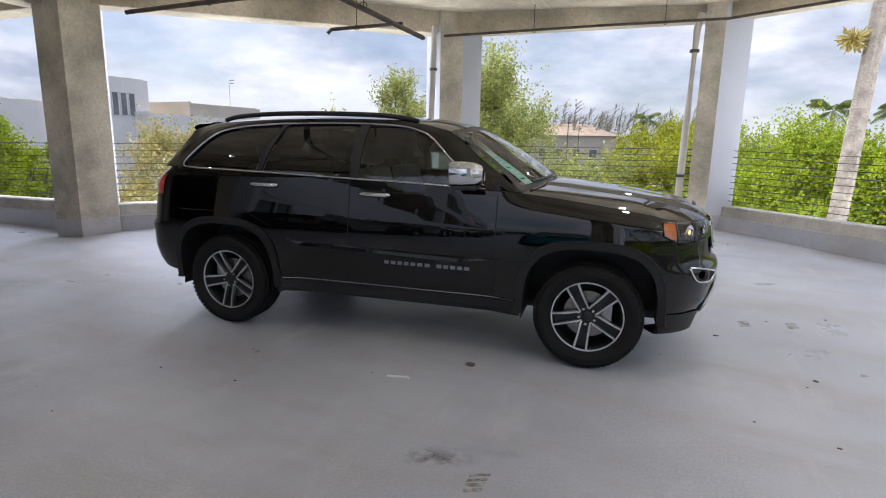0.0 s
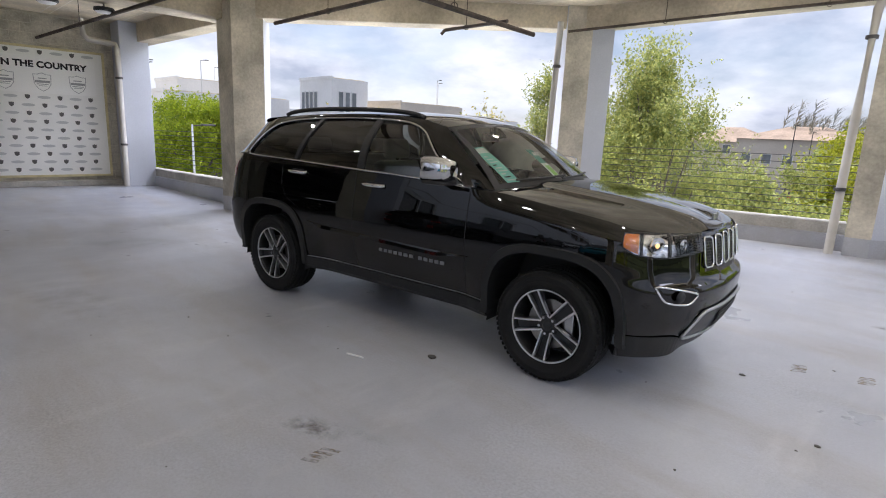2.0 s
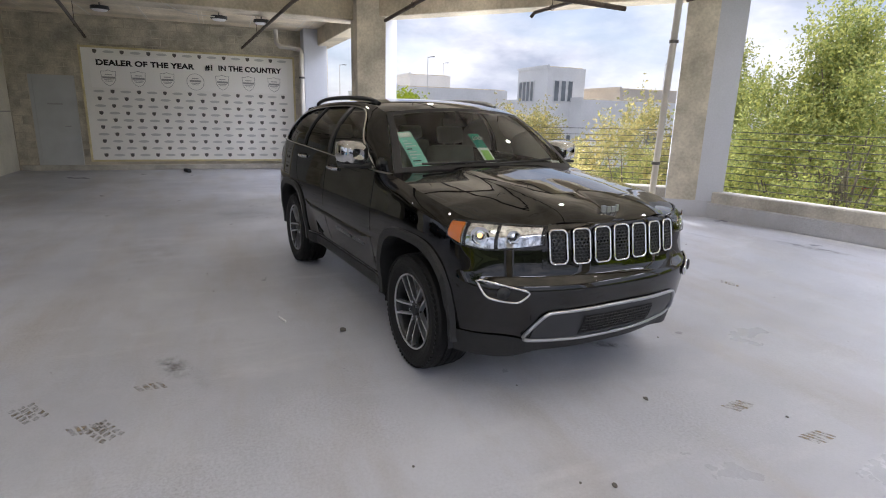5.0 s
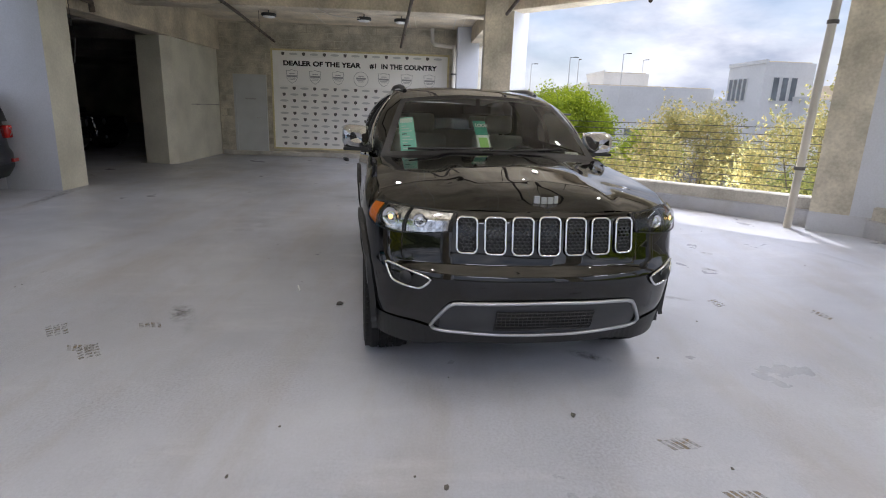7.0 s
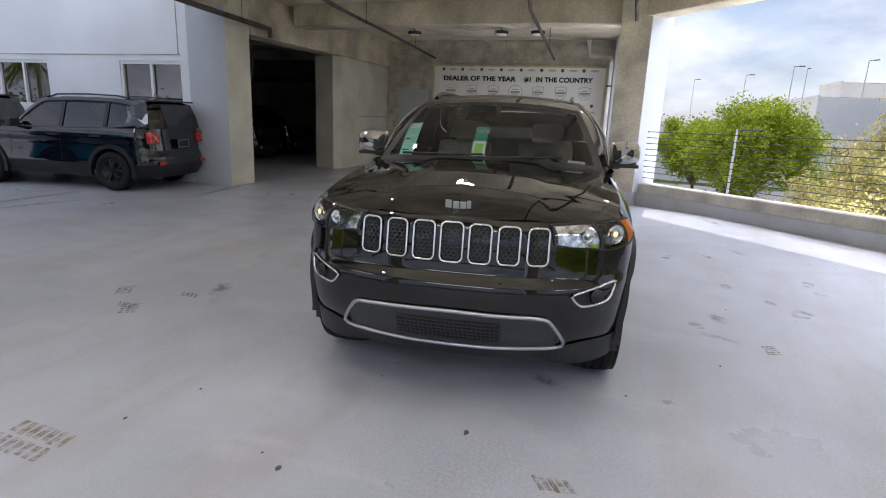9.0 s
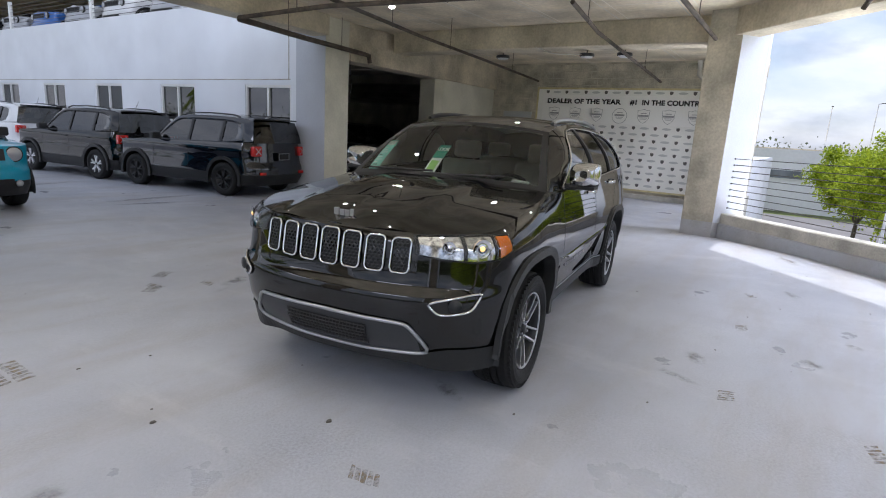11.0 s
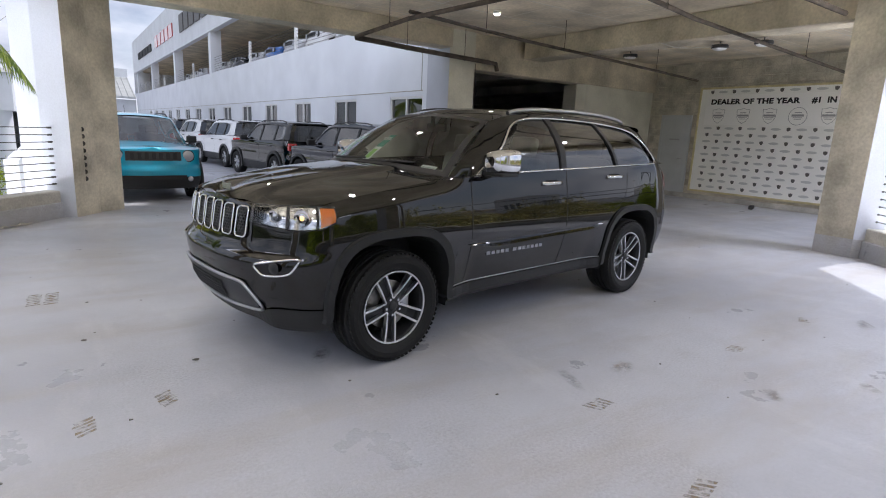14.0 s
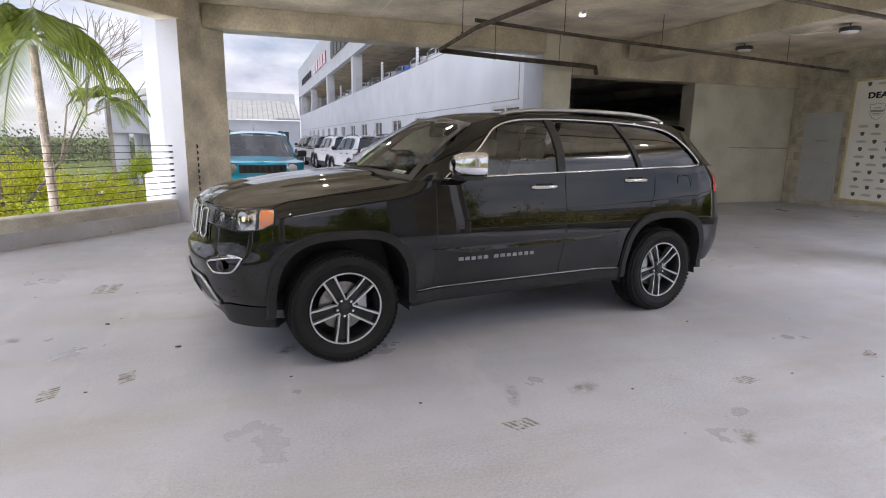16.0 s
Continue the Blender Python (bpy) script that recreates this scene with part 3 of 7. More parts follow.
for k, (y1, y0) in enumerate(WINS, 1):
    w = tagged(empty("window_%d" % k), "aluminium sliding window with dark reflecting panes", "window", kind="structure")
    g = bmesh.new()
    ym = (y0 + y1) / 2
    for yy in (y0 + 0.03, ym, y1 - 0.03):
        box(g, (WX - 0.06, yy, (ZL + ZH) / 2), (0.08, 0.06, ZH - ZL))
    for zz in (ZL + 0.03, ZH - 0.03):
        box(g, (WX - 0.06, ym, zz), (0.076, y1 - y0, 0.06))
    part("window_frame", g, M_ALU, w)
    for ya, yb in ((y0 + 0.06, ym - 0.03), (ym + 0.03, y1 - 0.06)):
        part("pane", boxed((WX - 0.075, ya, ZL + 0.06), (WX - 0.069, yb, ZH - 0.06)), M_WINDARK, w)
    # flat sheet behind the panes, the room's shade painted in its dark colour
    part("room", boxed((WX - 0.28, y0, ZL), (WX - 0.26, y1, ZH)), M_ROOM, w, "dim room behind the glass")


# ---------------------------------------------------------------- black estate car
def curve(points, n):
    """Smooth resampling of control points by Catmull-Rom, n points evenly by chord."""
    P = np.array(points, float)
    d = np.r_[0, np.cumsum(np.linalg.norm(np.diff(P, axis=0), axis=1))]
    m = np.zeros_like(P)
    for i in range(len(P)):
        a, b = max(0, i - 1), min(len(P) - 1, i + 1)
        m[i] = (P[b] - P[a]) / (d[b] - d[a])
    res = []
    for s in np.linspace(0, d[-1], n):
        i = min(len(P) - 2, int(np.searchsorted(d, s, side="right")) - 1)
        h = d[i + 1] - d[i]
        t = (s - d[i]) / h
        res.append((2 * t**3 - 3 * t**2 + 1) * P[i] + (t**3 - 2 * t**2 + t) * h * m[i] + (-2 * t**3 + 3 * t**2) * P[i + 1] + (t**3 - t**2) * h * m[i + 1])
    return np.array(res)


def smooth01(x, a, b):
    t = min(1.0, max(0.0, (x - a) / (b - a)))
    return t * t * (3 - 2 * t)


CAR_AT = pose(-2.108, 4.62, 0.0, 0, 0, 7.5)
car = tagged(empty("estate_car", CAR_AT), "glossy black sport utility car with chrome trim, parked", "car")

PLAN = curve([(-2.41, 0), (-2.405, .30), (-2.38, .58), (-2.32, .76), (-2.18, .885), (-1.9, .932), (-1.75, .936), (-1.46, .942), (-1.1, .937), (-.5, .932), (0, .93),
              (.5, .93), (.9, .93), (1.2, .936), (1.46, .942), (1.72, .93), (1.93, .90), (2.08, .825), (2.20, .69), (2.285, .50), (2.335, .25), (2.345, 0)], 170)
Z_IN = [.30, .36, .42, .50, .60, .70, .745, .765, .85, .95, 1.05, 1.12, 1.18, 1.25, 1.33]
V_IN = [.09, .06, .03, .012, -.002, -.006, -.010, -.012, -.013, -.006, .009, .021, .031, .044, .07]
Z_FR = [.30, .36, .42, .50, .58, .66, .72, .745, .775, .84, .95, 1.02, 1.06, 1.10]
V_FR = [-.15, -.10, -.05, -.012, .0, .014, .018, .004, -.028, -.042, -.055, -.070, -.095, -.15]
Z_RE = [.36, .42, .5, .62, .80, .85, 1.0, 1.17, 1.22, 1.33]
V_RE = [.14, .08, .03, .0, .0, .035, .045, .05, .10, .23]


def top_z(x, y):
    if x < 0.95:
        return float(np.interp(x, [-2.4, -1.9, -1.4, -.7, 0, .5, .75, .95], [1.31, 1.295, 1.280, 1.260, 1.243, 1.222, 1.212, 1.205]))
    return float(np.interp(x, [.95, 1.2, 1.5, 1.8, 1.97, 2.12, 2.3], [1.205, 1.178, 1.142, 1.10, 1.072, 1.058, 1.052]))


def bot_z(x):
    return float(np.interp(x, [-2.4, -1.9, -.95, .95, 1.9, 2.1, 2.4], [.46, .40, .385, .385, .335, .34, .36]))


def skin(x, y, z, off=0.0):
    """Body skin at plan point (x, y >= 0) and height z, pushed out by off."""
    wf, wr = smooth01(x, 1.75, 2.2), smooth01(-x, 1.9, 2.3)
    ins = float(np.interp(z, Z_IN, V_IN))
    if x > 0.8:
        ins = ins * (1 - .5 * wf) + smooth01(x, .8, 1.1) * .06 * max(0.0, (z - top_z(x, y) + .10) / .10) ** 2
    ins += (1 - smooth01(abs(x), .72, .98)) * float(np.interp(z, [.30, .42, .50, .60, .70, .75], [.062, .052, .045, .030, .008, .0]))
    xx = x + wf * float(np.interp(z, Z_FR, V_FR)) + wr * float(np.interp(z, Z_RE, V_RE)) + off * (wf - wr)
    yy = y * (1 - ins / .93) + off * (1 - max(wf, wr)) * (1 if y > .3 else 0)
    return (xx, yy, z)


def side_y(x, z, off=0.0):
    y = float(np.interp(x, PLAN[:, 0], PLAN[:, 1])) if x < 1.9 else .9
    return skin(x, y, z, off)[1]


def front_x(y, z, off=0.0):
    half = PLAN[110:]
    pts = np.array([skin(px, py, z) for px, py in half])
    return float(np.interp(abs(y), pts[::-1, 1], pts[::-1, 0])) + off


ARCH_N, WB = 3.0, 1.4575


def arch_f(x, z, a, b, cx):
    return (abs(x - cx) / a) ** ARCH_N + (max(0.0, z - .385) / b) ** ARCH_N


def half_band():
    """Lower body of one side as rows of points, cut at the wheel arches."""
    rows = []
    K = 30
    for k in range(K + 1):
        r = []
        for px, py in PLAN:
            z0, z1 = bot_z(px), top_z(px, py)
            r.append(list(skin(px, py, z0 + (z1 - z0) * k / K)))
        rows.append(r)
    for r in rows:
        for p in r:
            for cx in (WB, -WB):
                if p[1] < .6 or abs(p[0] - cx) > .6:
                    continue
                f = arch_f(p[0], p[2], .455, .475, cx) ** (1 / ARCH_N)
                if .93 < f < 1.06:
                    p[0] = cx + (p[0] - cx) / f
                    if p[2] > .385:
                        p[2] = .385 + (p[2] - .385) / f
    return rows


def in_arch(rows):
    def skip(i, k):
        q = (rows[i][k], rows[i][k + 1], rows[i + 1][k], rows[i + 1][k + 1])
        x, y, z = (sum(p[a] for p in q) / 4 for a in range(3))
        return y > .6 and any(arch_f(x, z, .455, .475, cx) < 1 for cx in (WB, -WB))
    return skip


def mirrored(build):
    """Runs build(bm, s) for s = 1 and -1 in one bmesh."""
    g = bmesh.new()
    for s in (1, -1):
        before = set(g.faces)
        build(g, s)
        if s < 0:
            bmesh.ops.reverse_faces(g, faces=[f for f in g.faces if f not in before])
    return g


def flip(rows, s):
    return [[(p[0], s * p[1], p[2]) for p in r] for r in rows]


BAND = half_band()
bm = mirrored(lambda g, s: sheet(g, flip(BAND, s), skip=in_arch(BAND)))
bmesh.ops.remove_doubles(bm, verts=bm.verts, dist=0.0005)
body = part("body", bm, M_PAINT, car, "gloss black painted lower body", True)

# bonnet
edge = [p for p in BAND[-1] if p[0] > .93 or (p[0] > 0 and p[1] < .5)]
x0 = edge[0][0]


def bonnet(g, s):
    rows = []
    for q in np.linspace(0, 1, 24):
        r = []
        for i, (x, y, z) in enumerate(edge):
            f = i / (len(edge) - 1)
            xs = 1.10 + (edge[-1][0] - 1.10) * f ** .8
            zs = float(np.interp(xs, [1.0, 1.3, 1.6, 1.9, 2.08, 2.2, 2.3], [1.262, 1.240, 1.205, 1.158, 1.118, 1.082, 1.053]))
            yy = y * (1 - q)
            dome = .016 * (1 - smooth01(yy, .34, .46)) * smooth01(f, 0, .02) * (1 - smooth01(xs, 2.0, 2.2))
            zz = z + (zs - z) * (1 - (1 - q) ** 2.4) + dome
            r.append((x + (xs - x) * q, s * yy, zz))
        rows.append(r)
    sheet(g, rows)


bm = mirrored(bonnet)
bmesh.ops.remove_doubles(bm, verts=bm.verts, dist=0.0005)
part("bonnet", bm, M_PAINT, car, "gloss black bonnet with a raised centre", True)

# glass house: window outline and outer outline, matched point by point
DLO = [(.72, 1.222), (.58, 1.32), (.44, 1.42), (.34, 1.51), (.25, 1.58), (.10, 1.635), (-.10, 1.660), (-.47, 1.672), (-1.0, 1.662), (-1.35, 1.638), (-1.56, 1.60), (-1.66, 1.545),
       (-1.78, 1.43), (-1.885, 1.315), (-1.84, 1.300), (-1.4, 1.288), (-1.0, 1.277), (-.7, 1.268), (-.35, 1.259), (0, 1.250), (.35, 1.237), (.58, 1.226)]
OUT = [(.95, .815, 1.207), (.78, .76, 1.325), (.63, .71, 1.43), (.50, .668, 1.53), (.37, .625, 1.622), (.16, .628, 1.672), (-.10, .640, 1.697), (-.47, .648, 1.708), (-1.0, .640, 1.700), (-1.40, .628, 1.682),
       (-1.76, .605, 1.655), (-1.94, .60, 1.62), (-2.02, .70, 1.46), (-2.12, .79, 1.31)]


def glass_y(x, z):
    return .888 - .20 * (z - 1.25) - 1.42 * max(0, z - 1.34) ** 2 - .035 * max(0, x) ** 2 / .5 - .10 * max(0, -1.45 - x) ** 2


def loops():
    inner = [(x, glass_y(x, z), z) for x, z in DLO]
    outer = [tuple(p) for p in OUT]
    for x, z in DLO[14:]:
        px = x - .25 if x < -1.8 else x
        outer.append((px, side_y(px, top_z(px, 1)), top_z(px, 1)))
    return inner, outer


INNER, OUTER = loops()


def frame_ring(g, s):
    rows = []
    for t_ in (0, .12, .5, 1):
        r = []
        for a, b in zip(INNER, OUTER):
            p = [a[i] + (b[i] - a[i]) * t_ for i in range(3)]
            p[1] += .012 * math.sin(math.pi * t_) + (.004 if 0 < t_ < 1 else 0)
            r.append((p[0], s * p[1], p[2]))
        rows.append(r)
    rows.insert(0, [(x, s * (abs(y) - .03), z) for x, y, z in rows[0]])
    sheet(g, rows, closed=True)


part("window_surround", mirrored(frame_ring), M_PAINT, car, smooth=True)


def chrome_line(g, s):
    c = curve([INNER[i] for i in range(len(INNER))] + [INNER[0]], 110)
    tube(g, [(x, s * (y + .008), z) for x, y, z in c[:-1]], .0085, 6, closed=True)


for s in (1, -1):
    g = bmesh.new()
    chrome_line(g, s)
    part("window_trim", g, M_CHROME, car, "chrome strip round the side windows", True)


def pane(poly, s, material, name="side_window"):
    """Side pane from an outline of (x, z), filled as a fan-free strip grid."""
    g = bmesh.new()
    top = curve([p for p in poly[0]], 14)
    low = curve([p for p in poly[1]], 14)
    rows = []
    for t_ in np.linspace(0, 1, 6):
        r = []
        for a, b in zip(low, top):
            x, z = a + (b - a) * t_
            r.append((x, s * (glass_y(x, z) - .012), z))
        rows.append(r)
    sheet(g, rows)
    if s > 0:
        bmesh.ops.reverse_faces(g, faces=g.faces)
    return part(name, g, material, car, smooth=True)


for s in (1, -1):
    w = pane([[(-.27, 1.665), (-.10, 1.657), (.10, 1.632), (.25, 1.577), (.34, 1.507), (.44, 1.417), (.71, 1.224)], [(-.27, 1.258), (0, 1.25), (.25, 1.242), (.45, 1.232), (.58, 1.226), (.65, 1.224), (.71, 1.222)]], s, M_SIDEG)
    pane([[(-.97, 1.663), (-.75, 1.668), (-.5, 1.671), (-.34, 1.668)], [(-1.11, 1.281), (-.85, 1.273), (-.6, 1.266), (-.34, 1.259)]], s, M_PRIV)
    pane([[(-1.87, 1.32), (-1.66, 1.545), (-1.56, 1.595), (-1.35, 1.634), (-1.04, 1.66)], [(-1.86, 1.303), (-1.6, 1.294), (-1.4, 1.289), (-1.3, 1.286), (-1.18, 1.283)]], s, M_PRIV)
    for a, b, wd in (((-.305, 1.255), (-.305, 1.668), .075), ((-1.145, 1.28), (-1.005, 1.664), .05)):
        g = bmesh.new()
        rows = []
        for t_ in np.linspace(0, 1, 7):
            x, z = a[0] + (b[0] - a[0]) * t_, a[1] + (b[1] - a[1]) * t_
            rows.append([(x + dx, s * (glass_y(x, z) + (.004 if abs(dx) < wd / 2 else -.02)), z) for dx in (-wd / 2, -wd / 2 + .002, wd / 2 - .002, wd / 2)])
        sheet(g, rows)
        part("door_pillar", g, M_BLACKPL, car, "gloss black pillar cover")


# windscreen, roof, tailgate
def screen_pt(y, t_):
    x0_, x1_ = 1.135 - .185 * (abs(y) / .815) ** 2, .445 - .075 * (abs(y) / .625) ** 2
    z0_, z1_ = 1.248 - .041 * (y / .815) ** 2, 1.668 - .046 * (y / .625) ** 2
    return x0_ + (x1_ - x0_) * t_ + .02 * math.sin(math.pi * t_), z0_ + (z1_ - z0_) * t_ + .02 * math.sin(math.pi * t_)


bm, bm2 = bmesh.new(), bmesh.new()
rows = []
NT, NY = 14, 28
for t_ in np.linspace(0, 1, NT + 1):
    hw = .815 + (.625 - .815) * t_
    r = []
    for q in np.linspace(-1, 1, NY + 1):
        w_ = .815 + (.625 - .815) * t_
        x, z = screen_pt(q * .815 if t_ < .01 else q * w_, t_)
        xa, za = screen_pt(q * .815, 0)
        xb, zb = screen_pt(q * .625, 1)
        sn = math.sin(math.pi * t_)
        r.append((xa + (xb - xa) * t_ + .02 * sn, q * w_, za + (zb - za) * t_ + .022 * sn))
    rows.append(r)
border = lambda i, k: i < 1 or i >= NT - 1 or k < 1 or k >= NY - 1
sheet(bm, rows, skip=border)
sheet(bm2, rows, skip=lambda i, k: not border(i, k))
SCREEN = rows
part("windscreen", bm, M_GLASS, car, "clear windscreen with price stickers inside", True)
part("windscreen_edge", bm2, M_BLACKPL, car, smooth=True)


def roof(g, s):
    ed = curve(OUT[4:12], 30)
    rows = []
    for q in np.linspace(0, 1, 12):
        r = []
        for i, (x, y, z) in enumerate(ed):
            f = i / 29
            bend = .075 * (1 - (1 - q) ** 2) * (1 - smooth01(f, 0, .25)) - .07 * (1 - (1 - q) ** 2) * smooth01(f, .8, 1)
            r.append((x + bend, s * y * (1 - q), z + .047 * (1 - (1 - q) ** 2.2) - .012 * smooth01(f, .8, 1) * q))
        rows.append(r)
    sheet(g, rows)


bm = mirrored(roof)
bmesh.ops.remove_doubles(bm, verts=bm.verts, dist=0.0005)
ROOFV = bm
part("roof", bm, M_PAINT, car, "gloss black roof panel", True)
bm = mirrored(lambda g, s: sheet(g, [[(x + (.0 if j else 0), s * y * (1 - q) * .96, z + .047 * (1 - (1 - q) ** 2.2) - .03) for j, (x, y, z) in enumerate(curve(OUT[4:12], 20))] for q in np.linspace(0, 1, 6)]))
part("headliner", bm, M_HEADL, car, "pale grey headliner", True)

bm = bmesh.new()
rows = []
for t_ in np.linspace(0, 1, 8):
    r = []
    for q in np.linspace(-1, 1, 17):
        hw = .60 + (.80 - .60) * t_
        x = -1.93 - .10 * (1 - q * q) - .175 * t_
        r.append((x - .03 * (1 - q ** 4) * math.sin(math.pi * t_), q * hw * .995, 1.625 - .315 * t_))
    rows.append(r)
sheet(bm, rows)
part("tailgate_window", bm, M_PRIV, car, "dark rear window", True)
bm = bmesh.new()
rows = []
for dx, dz in ((.16, .022), (.03, .012), (-.015, -.004), (-.025, -.022), (.0, -.034), (.08, -.02)):
    rows.append([(-1.955 - .13 * (1 - q ** 4) + dx, q * .595, 1.640 + .03 * (1 - q * q) + dz) for q in np.linspace(-1, 1, 17)])
sheet(bm, rows)
part("roof_spoiler", bm, M_PAINT, car, smooth=True)
for s in (1, -1):
    g = bmesh.new()
    pts = curve([(.10, .575, 1.690), (.0, .578, 1.716), (-.25, .585, 1.738), (-.7, .59, 1.748), (-1.2, .585, 1.742), (-1.55, .575, 1.716), (-1.66, .57, 1.688)], 26)
    tube(g, [(x, s * y, z) for x, y, z in pts], .019, 8)
    part("roof_rail", g, M_SATIN if s > 0 else M_BLACKPL, car, "roof rail with tapered feet", True)

# cowl, wipers, floor pan
bm = bmesh.new()
rows = [[(1.14 - .20 * (q ** 2), q * .83, 1.252 - .045 * q * q), (1.02 - .20 * q * q, q * .83, 1.235 - .045 * q * q)] for q in np.linspace(-1, 1, 17)]
sheet(bm, rows)
part("cowl", bm, M_BLACKPL, car)
for s, y0_, y1_ in ((1, -.10, .52), (-1, -.62, -.02)):
    g = bmesh.new()
    tube(g, [(1.10 - .17 * ((y0_ + (y1_ - y0_) * t_) / .8) ** 2 - .02 * t_, y0_ + (y1_ - y0_) * t_, 1.275 + .02 * t_) for t_ in np.linspace(0, 1, 8)], .009, 6)
    part("wiper", g, M_BLACKPL, car)
bm = bmesh.new()
rows = [[(x, s * min(.80, y * .9), .43) for s in (-1, 1)] for x, y in [(-2.25, .7), (-1.95, .85), (-1.0, .9), (0, .9), (1.0, .9), (1.9, .85), (2.1, .7)]]
sheet(bm, rows)
part("floor_pan", bm, M_INNER, car)


# arches
def arch_pts(a, b, cx, n=40, z0=.36):
    pts = []
    for k in range(n + 1):
        th = math.pi * k / n
        c, s_ = math.cos(th), math.sin(th)
        pts.append((cx + a * math.copysign(abs(c) ** (2 / ARCH_N), c), .385 + b * abs(s_) ** (2 / ARCH_N)))
    return [(pts[0][0] + .01, z0)] + pts + [(pts[-1][0] - .01, z0)]


for cx in (WB, -WB):
    for s in (1, -1):
        g = bmesh.new()
        i0, i1, i2, i3 = (arch_pts(a, b, cx, z0=zz) for a, b, zz in ((.440, .462, .36), (.448, .470, .36), (.500, .522, .36), (.506, .528, .36)))
        ym = lambda p: side_y(min(max(p[0], -2.05), 1.95), max(.45, min(1.0, p[1])))
        rows = [[(p[0], s * (ym(p) - .06), p[1]) for p in i0], [(p[0], s * (ym(p) + .018), p[1]) for p in i1], [(p[0], s * (ym(p) + .024), p[1]) for p in i2], [(p[0], s * (ym(p) - .01), p[1]) for p in i3]]
        sheet(g, rows)
        bmesh.ops.recalc_face_normals(g, faces=g.faces)
        part("wheel_arch_trim", g, M_TRIM, car, "matt dark grey wheel arch trim")
        g = bmesh.new()
        rows = [[(p[0], s * yy, p[1]) for p in arch_pts(.455, .478, cx, 24, .30)] for yy in (.90, .52)]
        sheet(g, rows)
        g.faces.new([g.verts.new((p[0], s * .52, p[1])) for p in arch_pts(.455, .478, cx, 24, .30)])
        part("wheel_well", g, M_BLACKPL, car)

M_BADGE = mat("badge_silver", (.30, .31, .33), .35, 1.0)
# sills and side mouldings
for s in (1, -1):
    g = bmesh.new()
    rows = []
    for x in np.linspace(-.96, .98, 24):
        y = side_y(x, .43)
        rows.append([(x, s * (y - .10), .33), (x, s * (y - .015), .325), (x, s * (y + .012), .36), (x, s * (y + .014), .425), (x, s * (y - .01), .437)])
    sheet(g, rows)
    part("sill", g, M_TRIM, car, "dark grey sill cladding")
    g = bmesh.new()
    tube(g, [(x, s * (side_y(x, .44) + .006), .441) for x in np.linspace(-.94, .94, 24)], .004, 6)
    part("sill_trim", g, M_SATIN, car, "thin bright sill strip", True)
    g = bmesh.new()
    rows = []
    for x in np.linspace(-.90, .83, 40):
        zt = .775 - .035 * (x + .90) / 1.73
        hgt = .052 * min(1, (x + .90) / .18 + .05) * min(1, (.83 - x) / .30 + .05)
        y = side_y(x, .70)
        rows.append([(x, s * (y - .004), zt - hgt), (x, s * (y + .018), zt - hgt * .93), (x, s * (y + .014), zt - hgt * .45), (x, s * (y + .006), zt), (x, s * (y - .006), zt + .002)])
    sheet(g, rows)
    part("door_moulding", g, M_PAINT, car, "gloss black door moulding")
    # plain bars for the model lettering
    g = bmesh.new()
    for x_, wd in ((.62, .05), (.565, .045), (.513, .045), (.46, .045), (.408, .045), (.32, .05), (.262, .05), (.205, .045), (.152, .045), (.10, .045), (.047, .045), (-.006, .045)):
        box(g, (x_ - wd / 2, s * (side_y(x_, .645) + .003), .645), (wd * .80, .005, .026))
    part("lettering", g, M_BADGE, car, "small silver badge bars on the door")
    # door gaps
    for line in ([(.80, z) for z in np.linspace(.45, 1.19, 12)], [(-.335, z) for z in np.linspace(.45, 1.24, 12)],
                 [(-1.30, 1.27), (-1.30, 1.18), (-1.285, 1.06), (-1.22, .96), (-1.10, .90), (-1.0, .86)]):
        g = bmesh.new()
        rows = [[(x - .004, s * (side_y(x, z) + .0015), z), (x + .004, s * (side_y(x, z) + .0015), z)] for x, z in line]
        sheet(g, rows)
        part("door_gap", g, M_INK, car)
    for xa, zc in ((-.005, 1.150), (-.955, 1.185)):
        hd = empty("door_handle"); hd.parent = car
        hd["label"] = "chrome door handle"
        g = bmesh.new()
        y = side_y(xa - .12, zc)
        pts = [(xa, .004), (xa - .02, .030), (xa - .07, .040), (xa - .18, .040), (xa - .23, .030), (xa - .25, .004)]
        rows = []
        for (x, o) in pts:
            rows.append([(x, s * (y + o - .012), zc - .013), (x, s * (y + o), zc - .014), (x, s * (y + o + .004), zc), (x, s * (y + o), zc + .014), (x, s * (y + o - .012), zc + .013)])
        sheet(g, rows, closed=True)
        part("grip", g, M_CHROME, hd, smooth=True)
        g = bmesh.new()
        box(g, (xa - .125, s * (y - .001), zc), (.15, .006, .05))
        part("recess", g, M_INK, hd)
    # mirror
    mir = empty("door_mirror"); mir.parent = car
    g = bmesh.new()
    rows = []
    for xx, sc in ((.715, .42), (.70, .70), (.655, .92), (.58, 1.0), (.51, 1.0), (.495, .97)):
        r = []
        for k in range(20):
            a = 2 * math.pi * k / 20
            cy, cz = math.copysign(abs(math.cos(a)) ** .55, math.cos(a)), math.copysign(abs(math.sin(a)) ** .6, math.sin(a))
            r.append((xx, s * (.985 + .105 * sc * cy), 1.325 + .090 * sc * cz + .006 * cy))
        rows.append(r)
    sheet(g, rows, closed=True)
    g.faces.new([v for v in list(g.verts)[:20]])
    part("mirror_cap", g, M_CHROME, mir, "chrome mirror cap", True)
    g = bmesh.new()
    box(g, (.493, s * .985, 1.325), (.006, .19, .155), bevel=.002)
    part("mirror_glass", g, mat("mirror", (.8, .8, .8), .02, 1.0) if s > 0 else bpy.data.materials["mirror"], mir)
